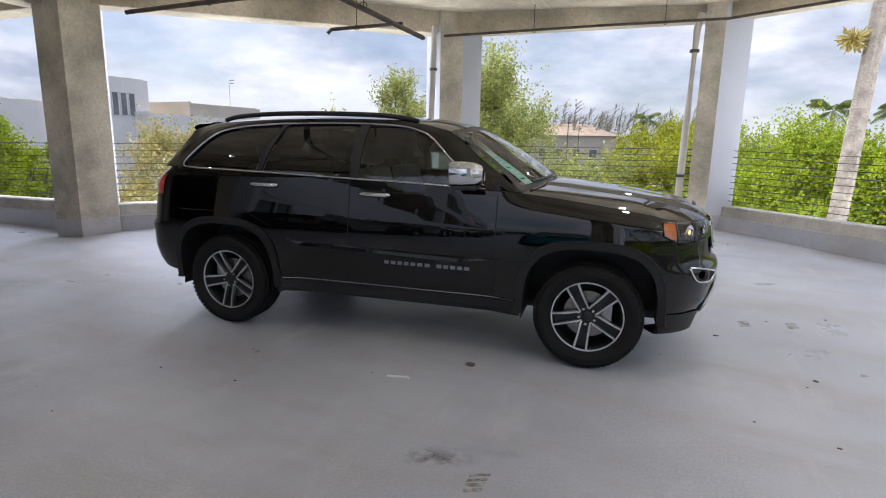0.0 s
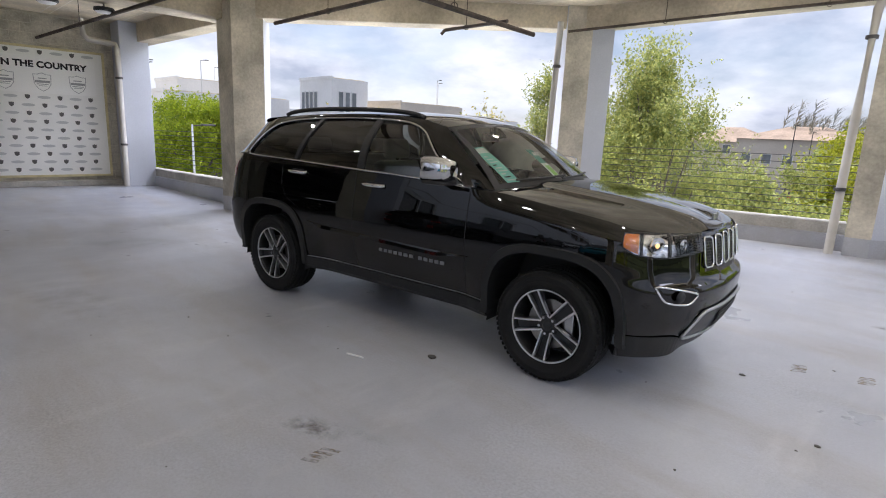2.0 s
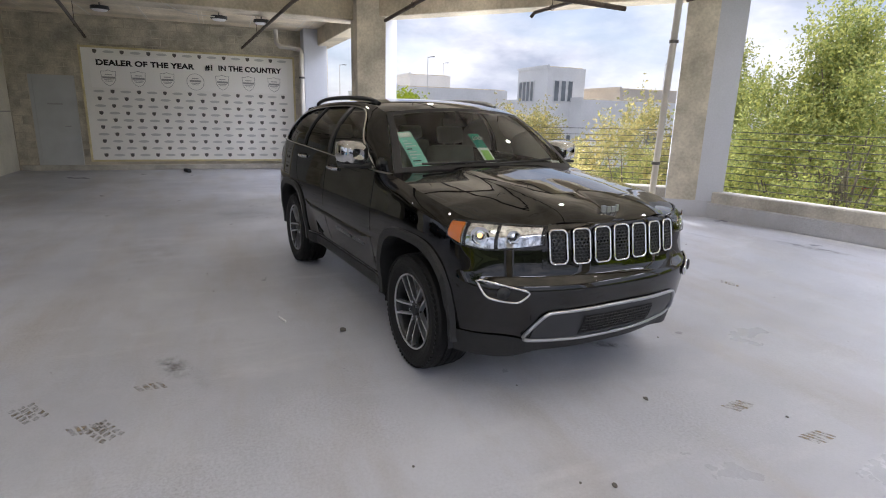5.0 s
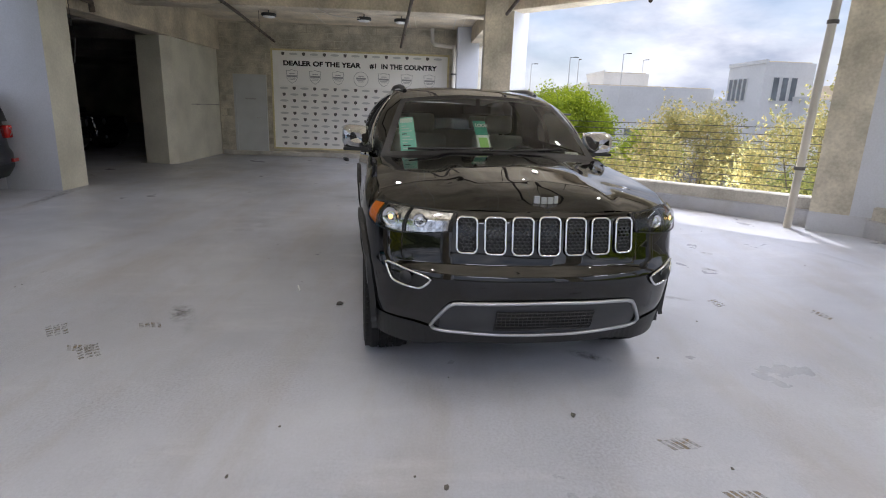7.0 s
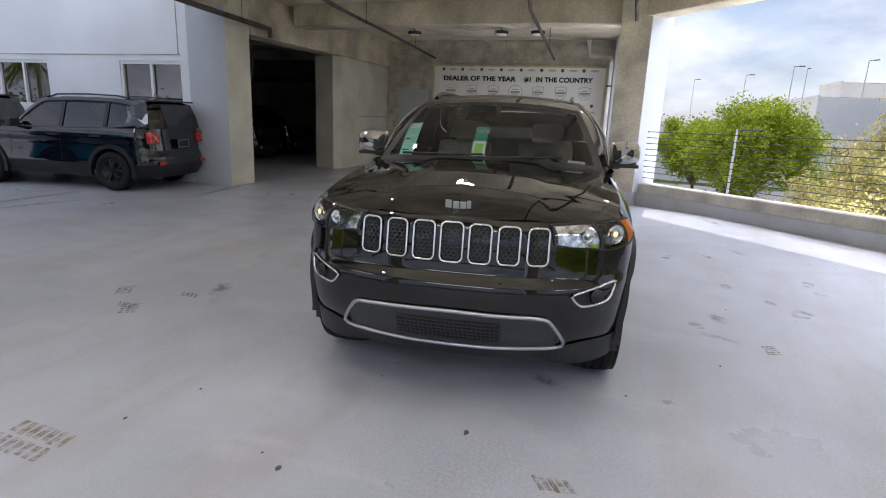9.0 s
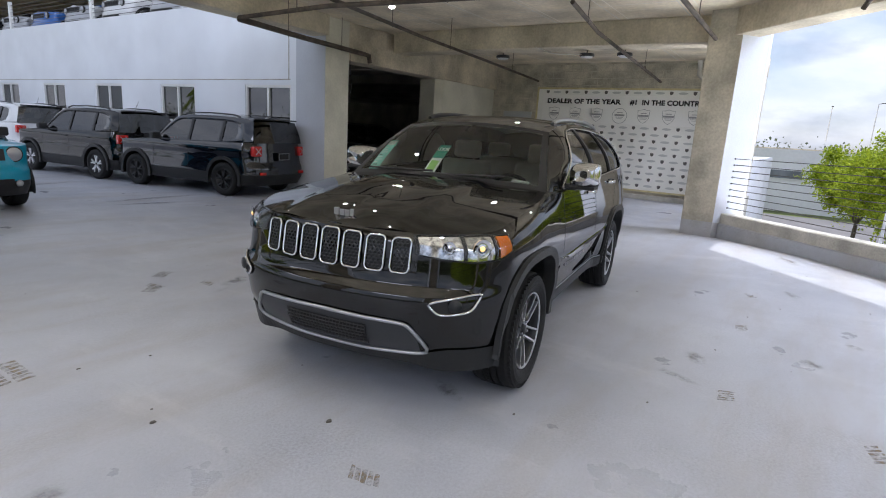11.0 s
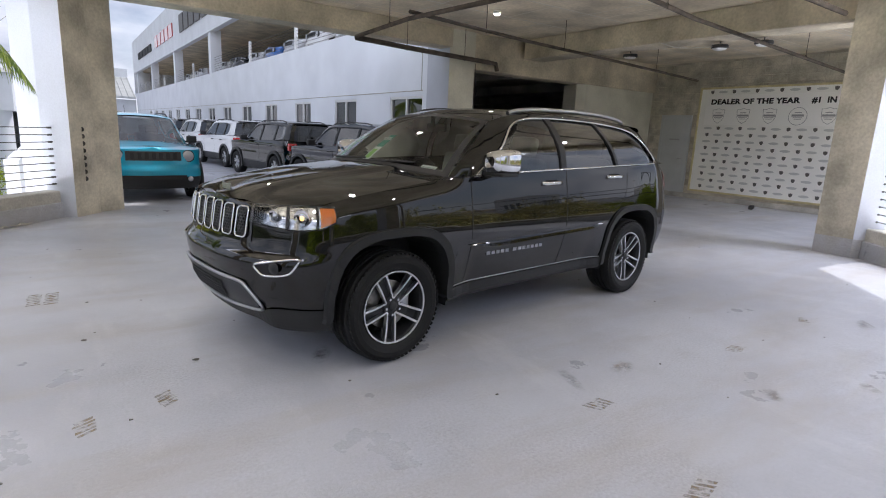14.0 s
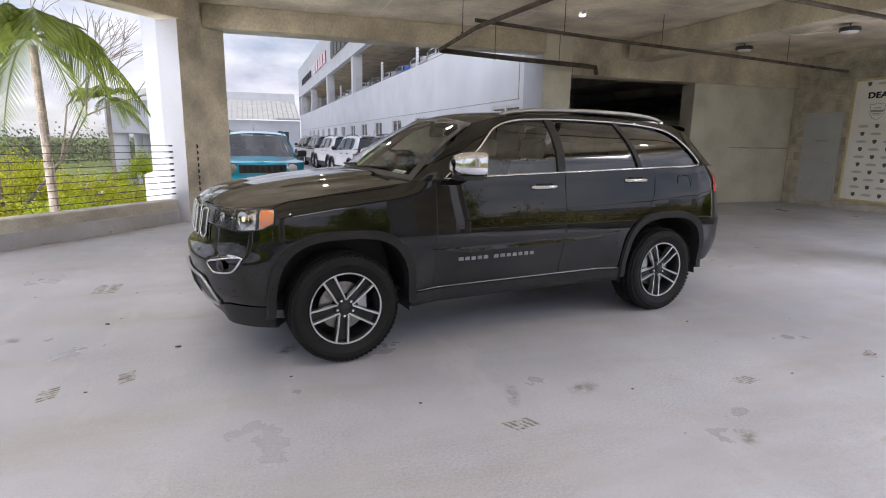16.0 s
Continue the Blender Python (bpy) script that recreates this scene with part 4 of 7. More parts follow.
    g = bmesh.new()
    box(g, (.59, s * .985, 1.238), (.17, .19, .026), bevel=.010)
    box(g, (.60, s * .905, 1.236), (.11, .09, .045), bevel=.01)
    part("mirror_foot", g, M_BLACKPL, mir)
    # tail lamp
    g = bmesh.new()
    rows = []
    for z in np.linspace(1.07, 1.22, 6):
        rows.append([tuple((p[0], s * p[1], p[2])) for p in (skin(px, py, z, .006) for px, py in PLAN[18:30])])
    sheet(g, rows)
    part("tail_lamp", g, M_RED, car, "red tail lamp", True)

# fuel flap
g = bmesh.new()
tube(g, [(-1.66 + .085 * math.copysign(abs(math.cos(a)) ** .5, math.cos(a)), side_y(-1.66, 1.14) + .001, 1.135 + .085 * math.copysign(abs(math.sin(a)) ** .5, math.sin(a))) for a in np.linspace(0, 2 * math.pi, 28)[:-1]], .003, 4, closed=True)
part("fuel_flap", g, M_INK, car)


# ---- front
def rrect(cx, cz, w, h, r, n=4, taper=0.0):
    pts = []
    for qx, qz, a0 in ((1, 1, 0), (-1, 1, 90), (-1, -1, 180), (1, -1, 270)):
        for k in range(n + 1):
            a = radians(a0 + 90 * k / n)
            z = cz + qz * (h / 2 - r) + r * math.sin(a)
            x = cx + (qx * (w / 2 - r) + r * math.cos(a)) * (1 + taper * (z - cz) / h)
            pts.append((x, z))
    return pts


def on_front(y, z, off):
    return (front_x(y, z, off), y, z)


M_MESH = mat("gloss_black_mesh", (.03, .031, .033), .28, fine=.1, fscale=300)
grille = empty("grille"); grille.parent = car
bm = bmesh.new()
rows = [[on_front(y, z, .004) for y in np.linspace(-.515, .515, 25)] for z in np.linspace(.818, 1.045, 6)]
sheet(bm, rows)
part("grille_panel", bm, M_PAINT, grille, smooth=True)
for k in range(7):
    yc = -.4275 + .1425 * k
    wd, hh = .113 - .004 * abs(k - 3), .196 - .005 * abs(k - 3)
    sl = empty("grille_slot"); sl.parent = grille
    g = bmesh.new()
    tube(g, [on_front(y, z, .016) for y, z in rrect(yc, .936, wd, hh, .026)], .0062, 8, closed=True)
    part("slot_frame", g, M_CHROME, sl, "chrome grille slot frame", True)
    g = bmesh.new()
    g.faces.new([g.verts.new(on_front(y, z, .0075)) for y, z in rrect(yc, .936, wd - .01, hh - .01, .024)])
    part("slot_back", g, M_INK, sl)
    g = bmesh.new()
    for i in range(-2, 3):
        for j in range(-5, 6):
            y, z = yc + .0256 * i + (.0128 if j % 2 else 0), .936 + .0178 * j
            if abs(y - yc) > wd / 2 - .014 or abs(z - .936) > hh / 2 - .014:
                continue
            hexa = lambda r_, o_: [on_front(y + r_ * 1.08 * math.cos(radians(30 + 60 * q)), z + r_ * .94 * math.sin(radians(30 + 60 * q)), o_) for q in range(6)]
            sheet(g, [hexa(.0132, .013), hexa(.0100, .0135), hexa(.0088, .0085)], closed=True)
    part("slot_mesh", g, M_MESH, sl, "black honeycomb mesh")

# plain bars for the bonnet badge
bm = bmesh.new()
for y_, wd, hh in ((-.060, .022, .050), (-.030, .03, .036), (.006, .03, .036), (.045, .032, .05)):
    box(bm, (2.185, -y_ - .0, 1.105), (.012, wd, hh), pose(0, 0, 0), bevel=.003)
part("badge", bm, M_SATIN, car, "small silver badge bars on the bonnet edge")


def plan_u(f):
    i = f * (len(PLAN) - 1)
    a = int(i)
    return PLAN[a] + (PLAN[min(a + 1, len(PLAN) - 1)] - PLAN[a]) * (i - a)


def u_at_y(y):
    seg = PLAN[120:]
    return (120 + float(np.interp(-y, -seg[:, 1], np.arange(len(seg))))) / (len(PLAN) - 1)


def lamp_rows(u0, u1, lo, hi, off, s, nu=16, nz=5):
    rows = []
    for t_ in np.linspace(0, 1, nz):
        r = []
        for q in np.linspace(0, 1, nu):
            px, py = plan_u(u0 + (u1 - u0) * q)
            z0, z1 = float(np.interp(q, *lo)), float(np.interp(q, *hi))
            p = skin(px, py, z0 + (z1 - z0) * t_)
            nx, ny = smooth01(px, 1.9, 2.3), 1 - smooth01(px, 2.0, 2.33)
            r.append((p[0] + off * nx, s * (p[1] + off * ny), p[2]))
        rows.append(r)
    return rows


M_BULB = mat("lit_bulb", (1.0, .72, .36), .4, emit=(1.0, .60, .20), estr=.9)
UI, UO = u_at_y(.505), u_at_y(.902)
LO = ([0, .25, .55, .85, 1], [.950, .932, .918, .935, .975])
HI = ([0, .3, .7, 1], [1.046, 1.052, 1.058, 1.056])
for s in (1, -1):
    hl = empty("headlamp"); hl.parent = car
    hl["label"] = "clear headlamp with an amber corner"
    g = bmesh.new()
    sheet(g, lamp_rows(UI, UO, LO, HI, .003, s))
    part("reflector", g, mat("lamp_bowl", (.60, .61, .63), .10, 1.0, var=.5, vscale=34) if s > 0 else bpy.data.materials["lamp_bowl"], hl, smooth=True)
    g = bmesh.new()
    sheet(g, lamp_rows(UI, UO, LO, HI, .02, s))
    if s < 0:
        bmesh.ops.reverse_faces(g, faces=g.faces)
    part("lens", g, M_LENS, hl, smooth=True)
    g = bmesh.new()
    ua = UI + (UO - UI) * .82
    sheet(g, lamp_rows(ua, UO, ([0, 1], [.940, .975]), ([0, 1], [1.05, 1.05]), .012, s, 6, 4))
    part("side_marker", g, M_AMBER, hl, "amber side marker", True)
    for f, r_, mm in ((.30, .036, M_CHROME), (.62, .050, M_CHROME)):
        px, py = plan_u(UI + (UO - UI) * f)
        p = skin(px, py, .992)
        g = bmesh.new()
        tr = Matrix.Translation((p[0] + .004, s * (p[1] + .004), p[2])) @ pose(0, 0, 0, 0, 0, s * (35 if f > .5 else 18))
        lathe(g, [(r_, .012), (r_ * .8, .004), (r_ * .45, .008), (.001, .014)], 20, "x", tr)
        bowl = part("bulb_bowl", g, mm, hl, "round lamp bowl", True)
        if f > .5:
            g = bmesh.new()
            lathe(g, [(.016, .006), (.014, .012), (.001, .017)], 14, "x", tr)
            part("bulb", g, M_BULB, bowl, "lit warm bulb", True)
    g = bmesh.new()
    c = [r for r in lamp_rows(UI, UO, LO, HI, .014, s, 24, 2)]
    tube(g, c[0] + c[1][::-1], .004, 5, closed=True)
    part("bezel", g, M_BLACKPL, hl)
    # dark dividers between the lamp chambers
    for f0, f1 in ((.44, .475), (.77, .80), (.0, .03)):
        g = bmesh.new()
        sheet(g, lamp_rows(UI + (UO - UI) * f0, UI + (UO - UI) * f1, ([0, 1], [float(np.interp((f0 + f1) / 2, *LO)) + .004] * 2), ([0, 1], [float(np.interp((f0 + f1) / 2, *HI)) - .004] * 2), .010, s, 3, 4))
        part("divider", g, M_BLACKPL, hl)
    # fog lamp
    fog = empty("fog_lamp"); fog.parent = car
    pts = [(.832, .752), (.815, .757), (.72, .738), (.63, .716), (.610, .706), (.616, .690), (.650, .655), (.672, .648), (.73, .652), (.785, .664), (.805, .682)]
    PP = [on_front(y, z, 0) for y, z in pts]
    cc = curve(PP + [PP[0]], 40)[:-1]
    g = bmesh.new()
    tube(g, [(x + .012, s * y, z) for x, y, z in cc], .0075, 6, closed=True)
    part("fog_frame", g, M_CHROME, fog, "chrome fog lamp frame", True)
    g = bmesh.new()
    g.faces.new([g.verts.new((x + .006, s * y, z)) for x, y, z in cc])
    part("fog_recess", g, M_INK, fog)
    g = bmesh.new()
    lathe(g, [(.036, .012), (.034, .018), (.001, .022)], 18, "x", Matrix.Translation((front_x(.72, .70) + .0, s * .73, .700)) @ pose(0, 0, 0, 0, 0, s * 25))
    part("fog_bulb", g, M_RIMDARK, fog, smooth=True)

# lower intake
intake = empty("lower_intake"); intake.parent = car
outl = [(-.485, .580), (-.25, .590), (0, .594), (.25, .590), (.485, .580), (.515, .562), (.588, .448), (.592, .425), (.572, .407), (.50, .397), (.25, .387), (0, .383), (-.25, .387), (-.50, .397), (-.572, .407), (-.592, .425), (-.588, .448), (-.515, .562)]
OP = [on_front(y, z, 0) for y, z in outl]
cc = curve(OP + [OP[0]], 90)[:-1]
bm = bmesh.new()
tube(bm, [(x + .014, y, z) for x, y, z in cc], .011, 8, closed=True)
part("intake_frame", bm, M_SATIN, intake, "satin chrome frame of the lower intake", True)
bm = bmesh.new()
rows = []
for t_ in np.linspace(0, 1, 5):
    r = []
    for y in np.linspace(-.55, .55, 25):
        zt = float(np.interp(abs(y), [0, .25, .485, .515, .588], [.594, .59, .58, .562, .448])) - .006
        zb = float(np.interp(abs(y), [0, .25, .50, .575], [.383, .387, .397, .41])) + .006
        z = zb + (zt - zb) * t_
        r.append((front_x(y, z) + .006, y, z))
    rows.append(r)
sheet(bm, rows)
part("intake_panel", bm, mat("intake_grey", (.030, .032, .036), .40, fine=.1, fscale=200), intake, smooth=True)
bm = bmesh.new()
rows = [[on_front(y, z, .010) for y in np.linspace(-.27, .27, 13)] for z in np.linspace(.42, .545, 4)]
sheet(bm, rows)
part("intake_back", bm, M_INK, intake)
bm = bmesh.new()
for k in range(6):
    z = .432 + .0205 * k
    tube(bm, [on_front(y, z, .016) for y in np.linspace(-.265, .265, 11)], .0035, 4)
for k in range(24):
    y = -.265 + .023 * k
    tube(bm, [on_front(y + dy, z, .015) for z, dy in ((.425, 0), (.46, .008), (.50, 0), (.54, .008))], .0028, 4)
part("intake_mesh", bm, M_BLACKPL, intake, "black intake mesh")
# chin and corner dams
bm = bmesh.new()
rows = []
for px, py in [q for q in PLAN if q[0] > 1.935]:
    dam = smooth01(py, .45, .72)
    z1 = .375 + .06 * dam
    p, q = skin(px, py, .36), skin(px, py, z1, .010)
    rows.append([(p[0] - .10, p[1] - .10 * dam - .03, .30), (q[0] - .03, q[1] - .012, .315 - .02 * dam), q])
sym = [[(x, -y, z) for x, y, z in r] for r in rows[::-1]]
sheet(bm, rows + sym[1:])
part("chin_spoiler", bm, M_TRIM, car, "matt dark grey chin spoiler")
# wheels
def wheel(parent, cx, s, r=.378, wide=.26, yc=.80, rim=.248):
    w = empty("wheel"); w.parent = parent
    w.matrix_local = Matrix.Translation((cx, s * yc, r)) @ (pose(0, 0, 0) if s > 0 else pose(0, 0, 0, 0, 0, 180))
    h = wide / 2
    g = bmesh.new()
    prof = [(rim, -h + .02), (rim + .03, -h), (r - .05, -h - .008), (r - .018, -h + .012), (r - .004, -h + .035), (r - .004, -.055), (r - .014, -.052), (r - .014, -.043), (r - .003, -.04), (r - .003, -.006), (r - .014, -.005),
            (r - .014, .005), (r - .003, .006), (r - .003, .04), (r - .014, .043), (r - .014, .052), (r - .004, .055), (r - .004, h - .035), (r - .018, h - .012), (r - .045, h + .008), (r - .075, h + .010), (rim + .03, h), (rim + .008, h - .012), (rim, h - .02)]
    lathe(g, prof, 64)
    for k in range(64):
        a = 2 * math.pi * k / 64
        for yy, sh in ((h - .022, 0), (-h + .022, .05), (.024, .03), (-.024, .08)):
            m_ = pose(0, 0, 0, 0, -math.degrees(a + sh), 0) @ Matrix.Translation((r - (.0185 if abs(yy) > .05 else .0065), yy, 0)) @ pose(0, 0, 0, 18 if yy > 0 else -18, 0, 0)
            box(g, (0, 0, 0), (.010, .045 if abs(yy) > .05 else .028, .0235), m_)
    part("tyre", g, M_RUBBER, w, "black tyre", False)
    g = bmesh.new()
    lathe(g, [(rim, h - .02), (rim - .002, h - .012), (rim - .012, h - .016), (rim - .018, h - .05), (rim - .03, 0), (rim - .02, -h + .03)], 56)
    lathe(g, [(.055, h - .06), (.04, h - .05), (.001, h - .05)], 20)
    rimo = part("rim", g, M_RIMDARK, w, "dark grey alloy rim", True)
    g = bmesh.new()
    lathe(g, [(rim - .001, h - .020), (rim - .0015, h - .008), (rim - .011, h - .010), (rim - .012, h - .02)], 56)
    for k in range(5):
        for sg in (1, -1):
            a0 = radians(62 + 72 * k)
            pts = [(.048, a0 + sg * .60, .0060, h - .046), (.072, a0 + sg * .46, .0058, h - .041), (.092, a0 + sg * .36, .0060, h - .036), (.15, a0 + sg * .235, .0062, h - .026), (rim - .010, a0 + sg * .175, .0068, h - .016)]
            rows = []
            for rr, a, hw, yy in pts:
                c = Vector((rr * math.cos(a), 0, rr * math.sin(a)))
                t_ = Vector((-math.sin(a), 0, math.cos(a)))
                rows.append([c - t_ * hw * 1.15 + Vector((0, yy - .03, 0)), c - t_ * hw + Vector((0, yy, 0)), c + t_ * hw + Vector((0, yy, 0)), c + t_ * hw * 1.15 + Vector((0, yy - .03, 0))])
            sheet(g, rows)
    bmesh.ops.recalc_face_normals(g, faces=g.faces)
    part("spokes", g, M_RIM, rimo, "machined double spokes")
    g = bmesh.new()
    for k in range(5):
        a0 = radians(62 + 72 * k)
        rows = []
        for rr, wd, yy in ((.045, .030, h - .05), (.09, .030, h - .055), (.16, .042, h - .06), (rim - .015, .055, h - .05)):
            c = Vector((rr * math.cos(a0), yy - .012, rr * math.sin(a0))); t_ = Vector((-math.sin(a0), 0, math.cos(a0)))
            rows.append([c - t_ * wd, c + t_ * wd])
        sheet(g, rows)
    lathe(g, [(.075, h - .055), (.070, h - .046), (.03, h - .044), (.001, h - .044)], 24)
    part("spoke_pocket", g, M_RIMDARK, rimo)
    g = bmesh.new()
    lathe(g, [(.032, h - .05), (.031, h - .034), (.026, h - .030), (.001, h - .030)], 24)
    part("hub_cap", g, M_RIMDARK, rimo, "dark hub cap", True)
    for k in range(5):
        a = radians(62 + 72 * k)
        g = bmesh.new()
        tube(g, [(.056 * math.cos(a), h - .05, .056 * math.sin(a)), (.056 * math.cos(a), h - .030, .056 * math.sin(a))], .0095, 6)
        part("wheel_nut", g, M_CHROME, rimo)
    g = bmesh.new()
    lathe(g, [(.165, h - .11), (.165, h - .095), (.08, h - .095), (.08, h - .11)], 40)
    part("brake_disc", g, M_DISC, w, "grey steel brake disc")
    g = bmesh.new()
    box(g, (-.13 if cx > 0 else .13, h - .10, .02), (.07, .05, .17), bevel=.015)
    part("brake_caliper", g, M_SATIN, w)
    g = bmesh.new()
    lathe(g, [(rim - .02, -h + .03), (.001, -h + .03)], 32)
    part("rim_back", g, M_INK, w)
    return w


for cx in (WB, -WB):
    for s in (1, -1):
        wheel(car, cx, s)


# cabin
def seat(parent, x, y, wide=.50):
    st = empty("front_seat"); st.parent = parent
    g = bmesh.new()
    box(g, (x, y, .72), (.52, wide, .16), bevel=.05)
    part("cushion", g, M_LEATHER, st, smooth=True)
    g = bmesh.new()
    box(g, (0, 0, .30), (.13, wide, .60), pose(x - .25, y, .74, 0, -14, 0), bevel=.05)
    part("backrest", g, M_LEATHER, st, smooth=True)
    g = bmesh.new()
    box(g, (0, 0, .70), (.10, .27, .17), pose(x - .25, y, .74, 0, -12, 0), bevel=.04)
    for dy in (-.06, .06):
        tube(g, [(x - .41, y + dy, 1.30), (x - .41, y + dy, 1.42)], .008, 6)
    part("headrest", g, M_LEATHER, st, smooth=True)


for y in (.38, -.38):
    seat(car, .02, y)
bench = empty("rear_seat"); bench.parent = car
bm = bmesh.new(); box(bm, (-.95, 0, .75), (.50, 1.30, .16), bevel=.05); part("cushion", bm, M_LEATHER, bench, smooth=True)
bm = bmesh.new(); box(bm, (0, 0, .30), (.12, 1.30, .58), pose(-1.22, 0, .76, 0, -16, 0), bevel=.05); part("backrest", bm, M_LEATHER, bench, smooth=True)
for y in (.42, -.42):
    bm = bmesh.new(); box(bm, (0, 0, .67), (.09, .26, .15), pose(-1.22, y, .76, 0, -12, 0), bevel=.04); part("headrest", bm, M_LEATHER, bench, smooth=True)
bm = bmesh.new()
rows = [[(x, q * .78, z - .03 * q * q) for q in np.linspace(-1, 1, 13)] for x, z in ((1.05, 1.22), (.85, 1.215), (.66, 1.18), (.58, 1.10), (.60, .85), (.70, .55))]
sheet(bm, rows)
part("dashboard", bm, M_INNER, car, "dark dashboard", True)
sw = empty("steering_wheel"); sw.parent = car
bm = bmesh.new()
sm = pose(.40, .38, 1.10, 0, -65, 0)
tube(bm, [tuple(sm @ Vector((.185 * math.cos(a), .185 * math.sin(a), 0))) for a in np.linspace(0, 2 * math.pi, 33)[:-1]], .016, 8, closed=True)
part("wheel_rim", bm, M_BLACKPL, sw, smooth=True)
bm = bmesh.new()
box(bm, (0, 0, 0), (.11, .33, .03), sm, bevel=.01); box(bm, (0, 0, -.01), (.16, .12, .05), sm, bevel=.02)
part("wheel_boss", bm, M_BLACKPL, sw)
bm = bmesh.new(); box(bm, (.36, 0, 1.555), (.03, .24, .07), bevel=.012); box(bm, (.40, 0, 1.61), (.02, .03, .10)); part("rear_view_mirror", bm, M_BLACKPL, car)


def screen_at(y, t_, off):
    """Point inside the windscreen at lateral y and height share t_."""
    i = t_ * NT
    a = int(i)
    r0, r1 = SCREEN[a], SCREEN[min(a + 1, NT)]
    q0 = [np.interp(y, [p[1] for p in r0], [p[k] for p in r0]) for k in (0, 2)]
    q1 = [np.interp(y, [p[1] for p in r1], [p[k] for p in r1]) for k in (0, 2)]
    f = i - a
    return (q0[0] + (q1[0] - q0[0]) * f - off, y, q0[1] + (q1[1] - q0[1]) * f - off * .4)


def screen_card(name, y0_, y1_, t0_, t1_, off, material, parent, label=""):
    g = bmesh.new()
    sheet(g, [[screen_at(y, t_, off) for y in np.linspace(y0_, y1_, 5)] for t_ in np.linspace(t0_, t1_, 4)])
    return part(name, g, material, parent, label)


stick = tagged(empty("window_sticker", CAR_AT), "pale teal price sheet behind the windscreen", "sticker")
screen_card("sheet", -.665, -.555, .06, .60, .012, M_TEALP, stick)
screen_card("header", -.655, -.565, .50, .58, .009, M_PAPERW, stick)
for k in range(9):
    screen_card("print_bar", -.65, -.575 - .02 * (k % 3), .10 + .042 * k, .115 + .042 * k, .009, M_INK if k % 4 == 1 else M_PAPERW, stick)
tag = tagged(empty("hang_tag", CAR_AT), "dark green and white tag with the word LOOK", "tag")
M_TAGG = mat("tag_green_dark", (.04, .28, .22), .6, fine=.03, fscale=40)
screen_card("tag_top", -.115, -.02, .30, .52, .03, M_TAGG, tag)
screen_card("tag_body", -.115, -.02, .08, .30, .03, M_PAPERW, tag)
screen_card("shield", -.100, -.035, .11, .26, .027, M_GREENP, tag)
p0 = Vector(screen_at(-.108, .42, .024))
tm = Matrix.Translation(p0) @ pose(0, 0, 0, 62, 0, 90)
text_mesh("word", "LOOK", .036, M_PAPERW, tag, tm, bold=.001)
lab = tagged(empty("barcode_label", CAR_AT), "small white label low on the windscreen", "label")
screen_card("card", .56, .68, .065, .115, .010, M_PAPERW, lab)
screen_card("print_bar", .57, .67, .08, .09, .007, M_GREYINK, lab)


# ---------------------------------------------------------------- compact cars
C_PLAN = curve([(-2.10, 0), (-2.09, .45), (-2.02, .72), (-1.88, .85), (-1.6, .895), (-1.285, .90), (-.8, .895), (0, .89), (.8, .895), (1.285, .90), (1.6, .89), (1.84, .83), (1.97, .66), (2.04, .35), (2.06, 0)], 90)
C_WB, C_R = 1.285, .345


def c_top(x):
    return float(np.interp(x, [-2.1, -1.5, 0, .75, 1.2, 1.7, 2.1], [1.12, 1.10, 1.06, 1.05, 1.03, 1.0, .97]))


def c_skin(x, y, z, off=0.0):
    wf, wr = smooth01(x, 1.6, 1.95), smooth01(-x, 1.7, 2.0)
    ins = float(np.interp(z, [.22, .35, .48, .6, .8, .95, 1.02, 1.12], [.06, .02, .0, .008, .02, .004, .012, .045]))
    xx = x + wf * float(np.interp(z, [.22, .4, .6, .68, .8, .97], [-.10, .0, .02, -.03, -.04, -.07])) + wr * float(np.interp(z, [.22, .4, .62, .7, 1.1], [.1, .0, .0, .05, .09])) + off * (wf - wr)
    return (xx, y * (1 - ins / .9) + off * (1 - max(wf, wr)), z)


def c_side(x, z):
    return c_skin(x, float(np.interp(x, C_PLAN[:, 0], C_PLAN[:, 1])) if abs(x) < 1.7 else .86, z)[1]


def c_front(y, z):
    pts = np.array([c_skin(px, py, z) for px, py in C_PLAN[55:]])
    return float(np.interp(abs(y), pts[::-1, 1], pts[::-1, 0]))


def c_gy(x, z):
    return .855 - .36 * (z - 1.08) - .04 * max(0, x - .2) ** 2


C_DLO = [(.62, 1.085), (.42, 1.26), (.22, 1.42), (.10, 1.49), (-.05, 1.515), (-.6, 1.53), (-1.2, 1.52), (-1.50, 1.49), (-1.56, 1.45), (-1.60, 1.30), (-1.55, 1.17), (-1.3, 1.115), (-.6, 1.095), (0, 1.085), (.4, 1.08)]
C_OUT = [(.86, .76, 1.06), (.62, .72, 1.23), (.40, .67, 1.43), (.22, .645, 1.55), (0, .65, 1.59), (-.6, .66, 1.615), (-1.2, .655, 1.61), (-1.7, .64, 1.585), (-1.88, .64, 1.54), (-1.93, .70, 1.35), (-1.97, .76, 1.14)]


M_CSCREEN = glass("compact_windscreen_glass", (.55, .62, .62), ior=2.2)
M_CGLASS = glass("compact_side_glass", (.24, .28, .30), ior=2.0)


